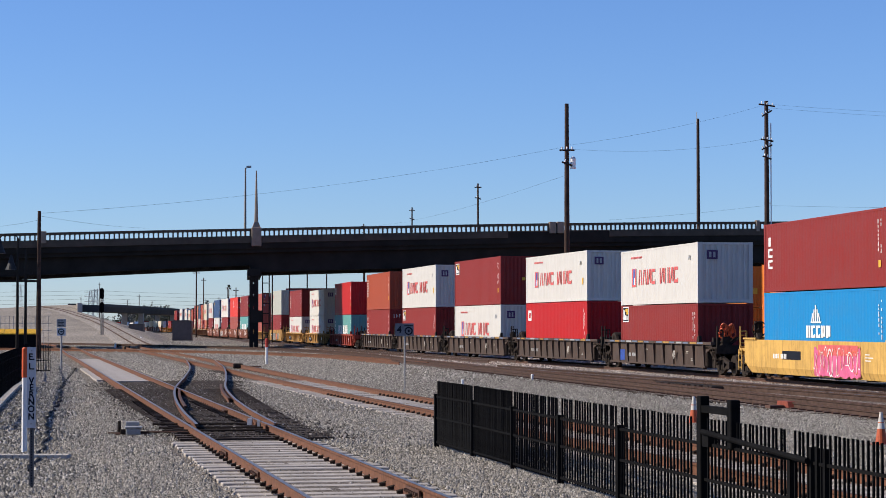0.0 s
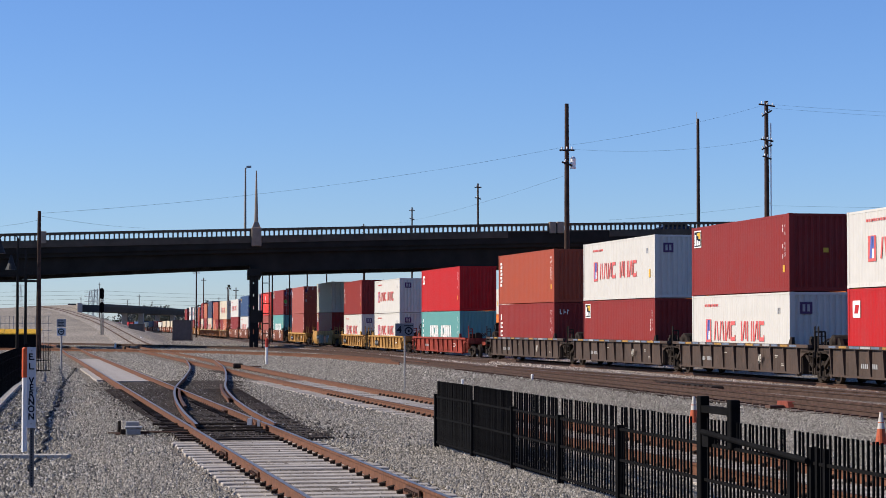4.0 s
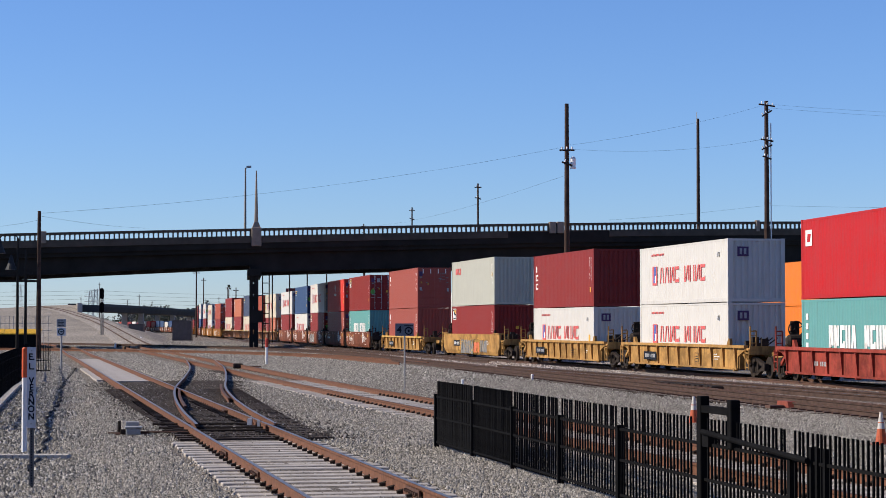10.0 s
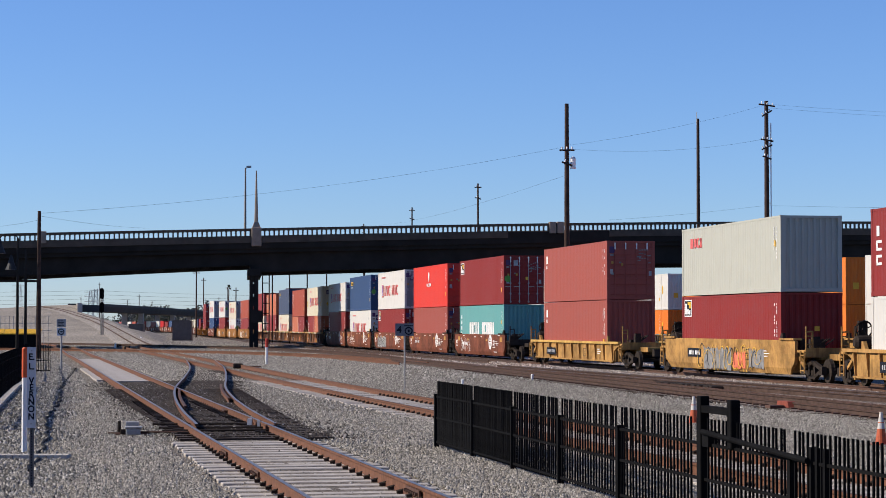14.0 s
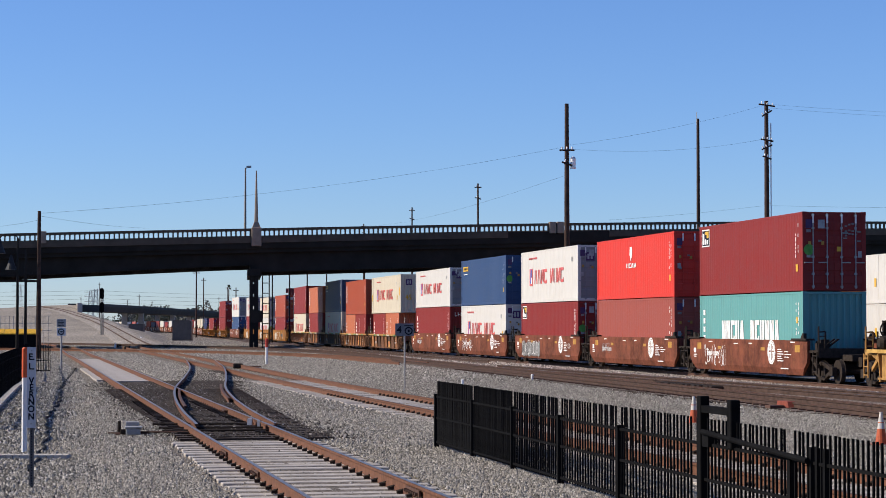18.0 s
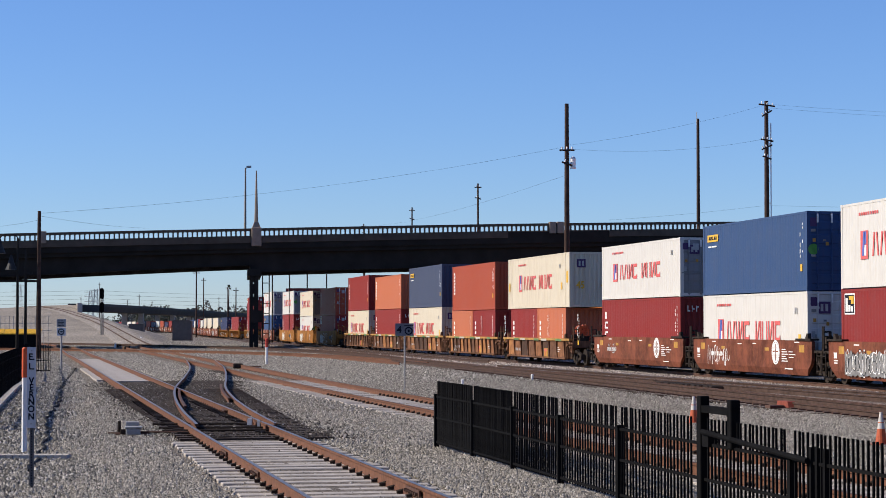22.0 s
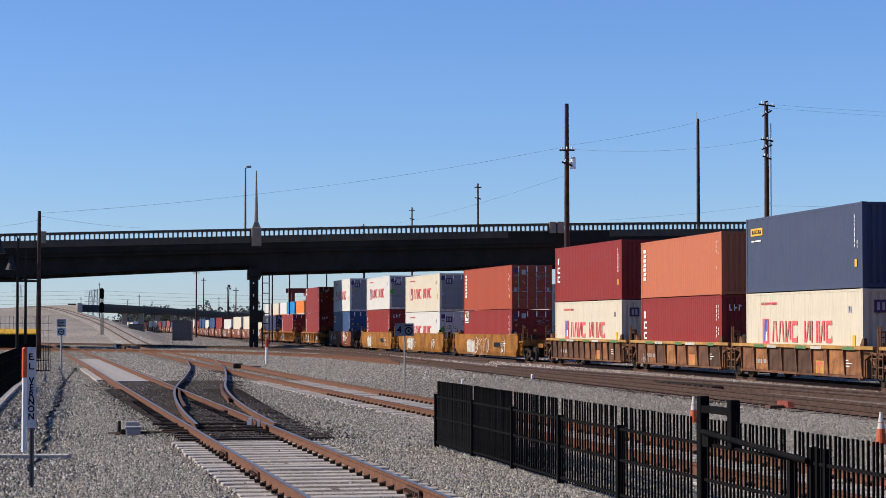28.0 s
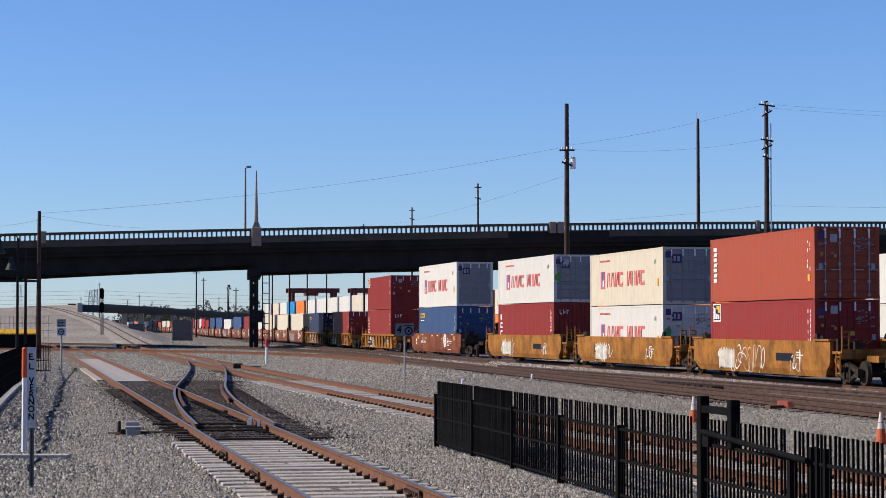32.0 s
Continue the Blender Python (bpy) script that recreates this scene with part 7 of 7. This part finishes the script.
def far_woods():
    """A hazy belt of trees along the horizon behind the flyover."""
    rng = random.Random(21)
    vs, fs = [], []
    for k in range(130):
        y = rng.uniform(1150, 1350)
        t = -0.157 + 0.085 * k / 129
        x = t * y
        h, w = rng.uniform(7, 13.5) * (1.25 if rng.random() < 0.2 else 1.0), rng.uniform(3, 6.5)
        for q in range(70):
            a, e, r = rng.uniform(0, 6.28), rng.uniform(0.0, 1.0), rng.uniform(0.4, 1.0)
            prof = math.sin(math.pi * (0.18 + 0.8 * e)) ** 0.7
            c = Vector((x + math.cos(a) * w * r * prof, y + math.sin(a) * w * r * prof, h * e))
            u = Vector((rng.gauss(0, 1), rng.gauss(0, 1), rng.gauss(0, 1))).normalized() * rng.uniform(0.4, 1.0)
            v = u.orthogonal().normalized() * rng.uniform(0.35, 0.8)
            n = len(vs)
            vs += [c - u, c + v, c + u, c - v]
            fs.append((n, n + 1, n + 2, n + 3))
    me = bpy.data.meshes.new("far_woods")
    me.from_pydata(vs, [], fs)
    me.materials.append(leaf_paint("hazy leaves", (0.06, 0.062, 0.05), (0.13, 0.125, 0.105)))
    tagged(new("far_woods", me), "hazy belt of trees along the horizon", "trees", kind="stuff")


far_woods()


def gantry(x, y):
    root = thing("gantry_crane", "dark red rubber-tyred yard gantry crane", "gantry crane", pose(x, y, 0, 0, 0, 12))
    mat = paint("crane red", (0.16, 0.03, 0.03), amount=0.4)
    for sx in (-1, 1):
        for sy in (-1, 1):
            bm = bmesh.new()
            box(bm, sx * 6.6 - 0.5, sx * 6.6 + 0.5, sy * 3.5 - 0.4, sy * 3.5 + 0.4, 0.8, 12.6)
            part("leg", bm, mat, root)
            bm = bmesh.new()
            tube(bm, (sx * 6.6, sy * 3.5 - 0.3, 0.7), (sx * 6.6, sy * 3.5 + 0.3, 0.7), 0.7, seg=12)
            part("tyre", bm, M_RUBBER, root)
        bm = bmesh.new()
        box(bm, sx * 6.6 - 0.4, sx * 6.6 + 0.4, -4.5, 4.5, 1.0, 2.0)
        part("sill_beam", bm, mat, root)
    for sy in (-1, 1):
        bm = bmesh.new()
        box(bm, -8.0, 8.0, sy * 3.0 - 0.4, sy * 3.0 + 0.4, 12.2, 13.6)
        part("bridge_girder", bm, mat, root)
    bm = bmesh.new()
    box(bm, -2.5, 1.5, -2.4, 2.4, 11.3, 12.2)
    box(bm, -1.4, -1.2, -1, -0.8, 8.5, 11.3)
    box(bm, 0.6, 0.8, -1, -0.8, 8.5, 11.3)
    box(bm, -4.5, 4.0, -1.2, 1.2, 8.0, 8.6)
    part("trolley", bm, mat, root)


gantry(-40.8, 640)
gantry(-21.4, 640)


def lattice_tower(x, y, h):
    root = thing("power_pylon", "distant steel lattice power pylon", "pylon", pose(x, y, 0))
    bm = bmesh.new()
    w = h * 0.09
    for sx in (-1, 1):
        for sy in (-1, 1):
            tube(bm, (sx * w, sy * w, 0), (sx * w * 0.35, sy * w * 0.35, h), 0.14, seg=4)
    for k in range(8):
        z0, z1 = h * k / 8, h * (k + 1) / 8
        a, b = w * (1 - 0.65 * k / 8), w * (1 - 0.65 * (k + 1) / 8)
        tube(bm, (-a, -a, z0), (b, -b, z1), 0.08, seg=4)
        tube(bm, (a, -a, z0), (-b, -b, z1), 0.08, seg=4)
    part("lattice", bm, M_STEEL, root)
    for z in (0.72, 0.85, 0.97):
        bm = bmesh.new()
        tube(bm, (-h * 0.16, 0, h * z), (h * 0.16, 0, h * z), 0.14, seg=4)
        part("pylon_arm", bm, M_STEEL, root)


lattice_tower(-190, 1120, 22)
lattice_tower(-205, 1190, 22)
lattice_tower(-290, 1400, 30)
for _k in range(5):
    wire((-190 + 2 * _k, 1120, 21 - 2.2 * _k), (60 + 2 * _k, 1500, 26 - 2.4 * _k), 3.0, 0.045)
    wire((-190 + 2 * _k, 1120, 21 - 2.2 * _k), (-420, 1150, 24 - 2.4 * _k), 2.0, 0.045)

# added unseen wall behind the camera; it blocks low sky to darken container ends
_b = bmesh.new()
box(_b, -160, 160, -30, -29, -0.3, 13)
tagged(new("sky_block_wall", mesh_of("sky_block_wall", _b, plain("sky-blocking wall surface", (0.16, 0.145, 0.125), 0.9, 0.0, 0.2, 0.3))), "unseen added wall behind the camera that blocks low sky light", "wall", kind="structure")

stones()


def bridge_car(label, colour):
    root = thing("car", label, "car")
    mat = paint("car body " + colour, {"dark blue": (0.02, 0.03, 0.06), "grey": (0.06, 0.065, 0.07)}[colour], amount=0.1, rough=0.3)
    bm = bmesh.new()
    prof = [(-2.25, 0.35), (-2.3, 0.75), (-1.5, 0.92), (-0.75, 1.38), (0.75, 1.42), (1.6, 1.0), (2.25, 0.95), (2.3, 0.4)]
    rows = [[bm.verts.new((x, y * (0.8 if z > 1.1 else 1.0), z)) for x, z in prof] for y in (-0.88, 0.88)]
    n = len(prof)
    bm.faces.new(rows[0]), bm.faces.new(rows[1][::-1])
    for k in range(n):
        bm.faces.new((rows[0][k], rows[0][(k + 1) % n], rows[1][(k + 1) % n], rows[1][k]))
    bmesh.ops.bevel(bm, geom=bm.edges[:], offset=0.05, segments=2, affect="EDGES")
    part("car_body", bm, mat, root)
    for y in (-0.80, 0.80):
        bm = bmesh.new()
        box(bm, -1.15, 1.2, y - 0.03, y + 0.03, 1.0, 1.3)
        part("side_window", bm, plain("dark car glass", (0.01, 0.012, 0.014), 0.15), root)
        for x in (-1.4, 1.35):
            bm = bmesh.new()
            tube(bm, (x, y - 0.1, 0.33), (x, y + 0.1, 0.33), 0.33, seg=14)
            part("wheel", bm, M_RUBBER, root)
    return root


def road_pose(x, back):
    p = bridge_at(x, back, bridge_z(x) - 1.22)
    return Matrix.Translation(p) @ pose(0, 0, 0, 0, 0, math.degrees(math.atan2(BT, 1.0)))


CAR_A = bridge_car("dark blue car driving over the bridge", "dark blue")
CAR_B = bridge_car("dark grey car driving over the bridge", "grey")


def motions():
    for ob, s, length, z in TRAIN:
        walk(ob, [(t, train_pose(s + SPEED * t, length, z)) for t in (0, 4, 8, 12, 16, 20, 24, 28, 32)])
    # two cars cross the bridge from the right to the left
    walk(CAR_A, [(0, road_pose(117.0, 5.5)), (2, road_pose(70.0, 5.5)), (4, road_pose(22.5, 5.5)), (6, road_pose(-25.0, 5.5)), (7, road_pose(-48.7, 5.5)), (8.5, road_pose(-81.0, 5.5)), (32, road_pose(-81.0, 5.5))])
    walk(CAR_B, [(0, road_pose(120, 5.5)), (18, road_pose(120, 5.5)), (20, road_pose(79, 5.5)), (22, road_pose(38.0, 5.5)), (24.5, road_pose(-11.0, 5.5)), (26, road_pose(-40.3, 5.5)), (28, road_pose(-72, 5.5)), (32, road_pose(-72, 5.5))])


motions()
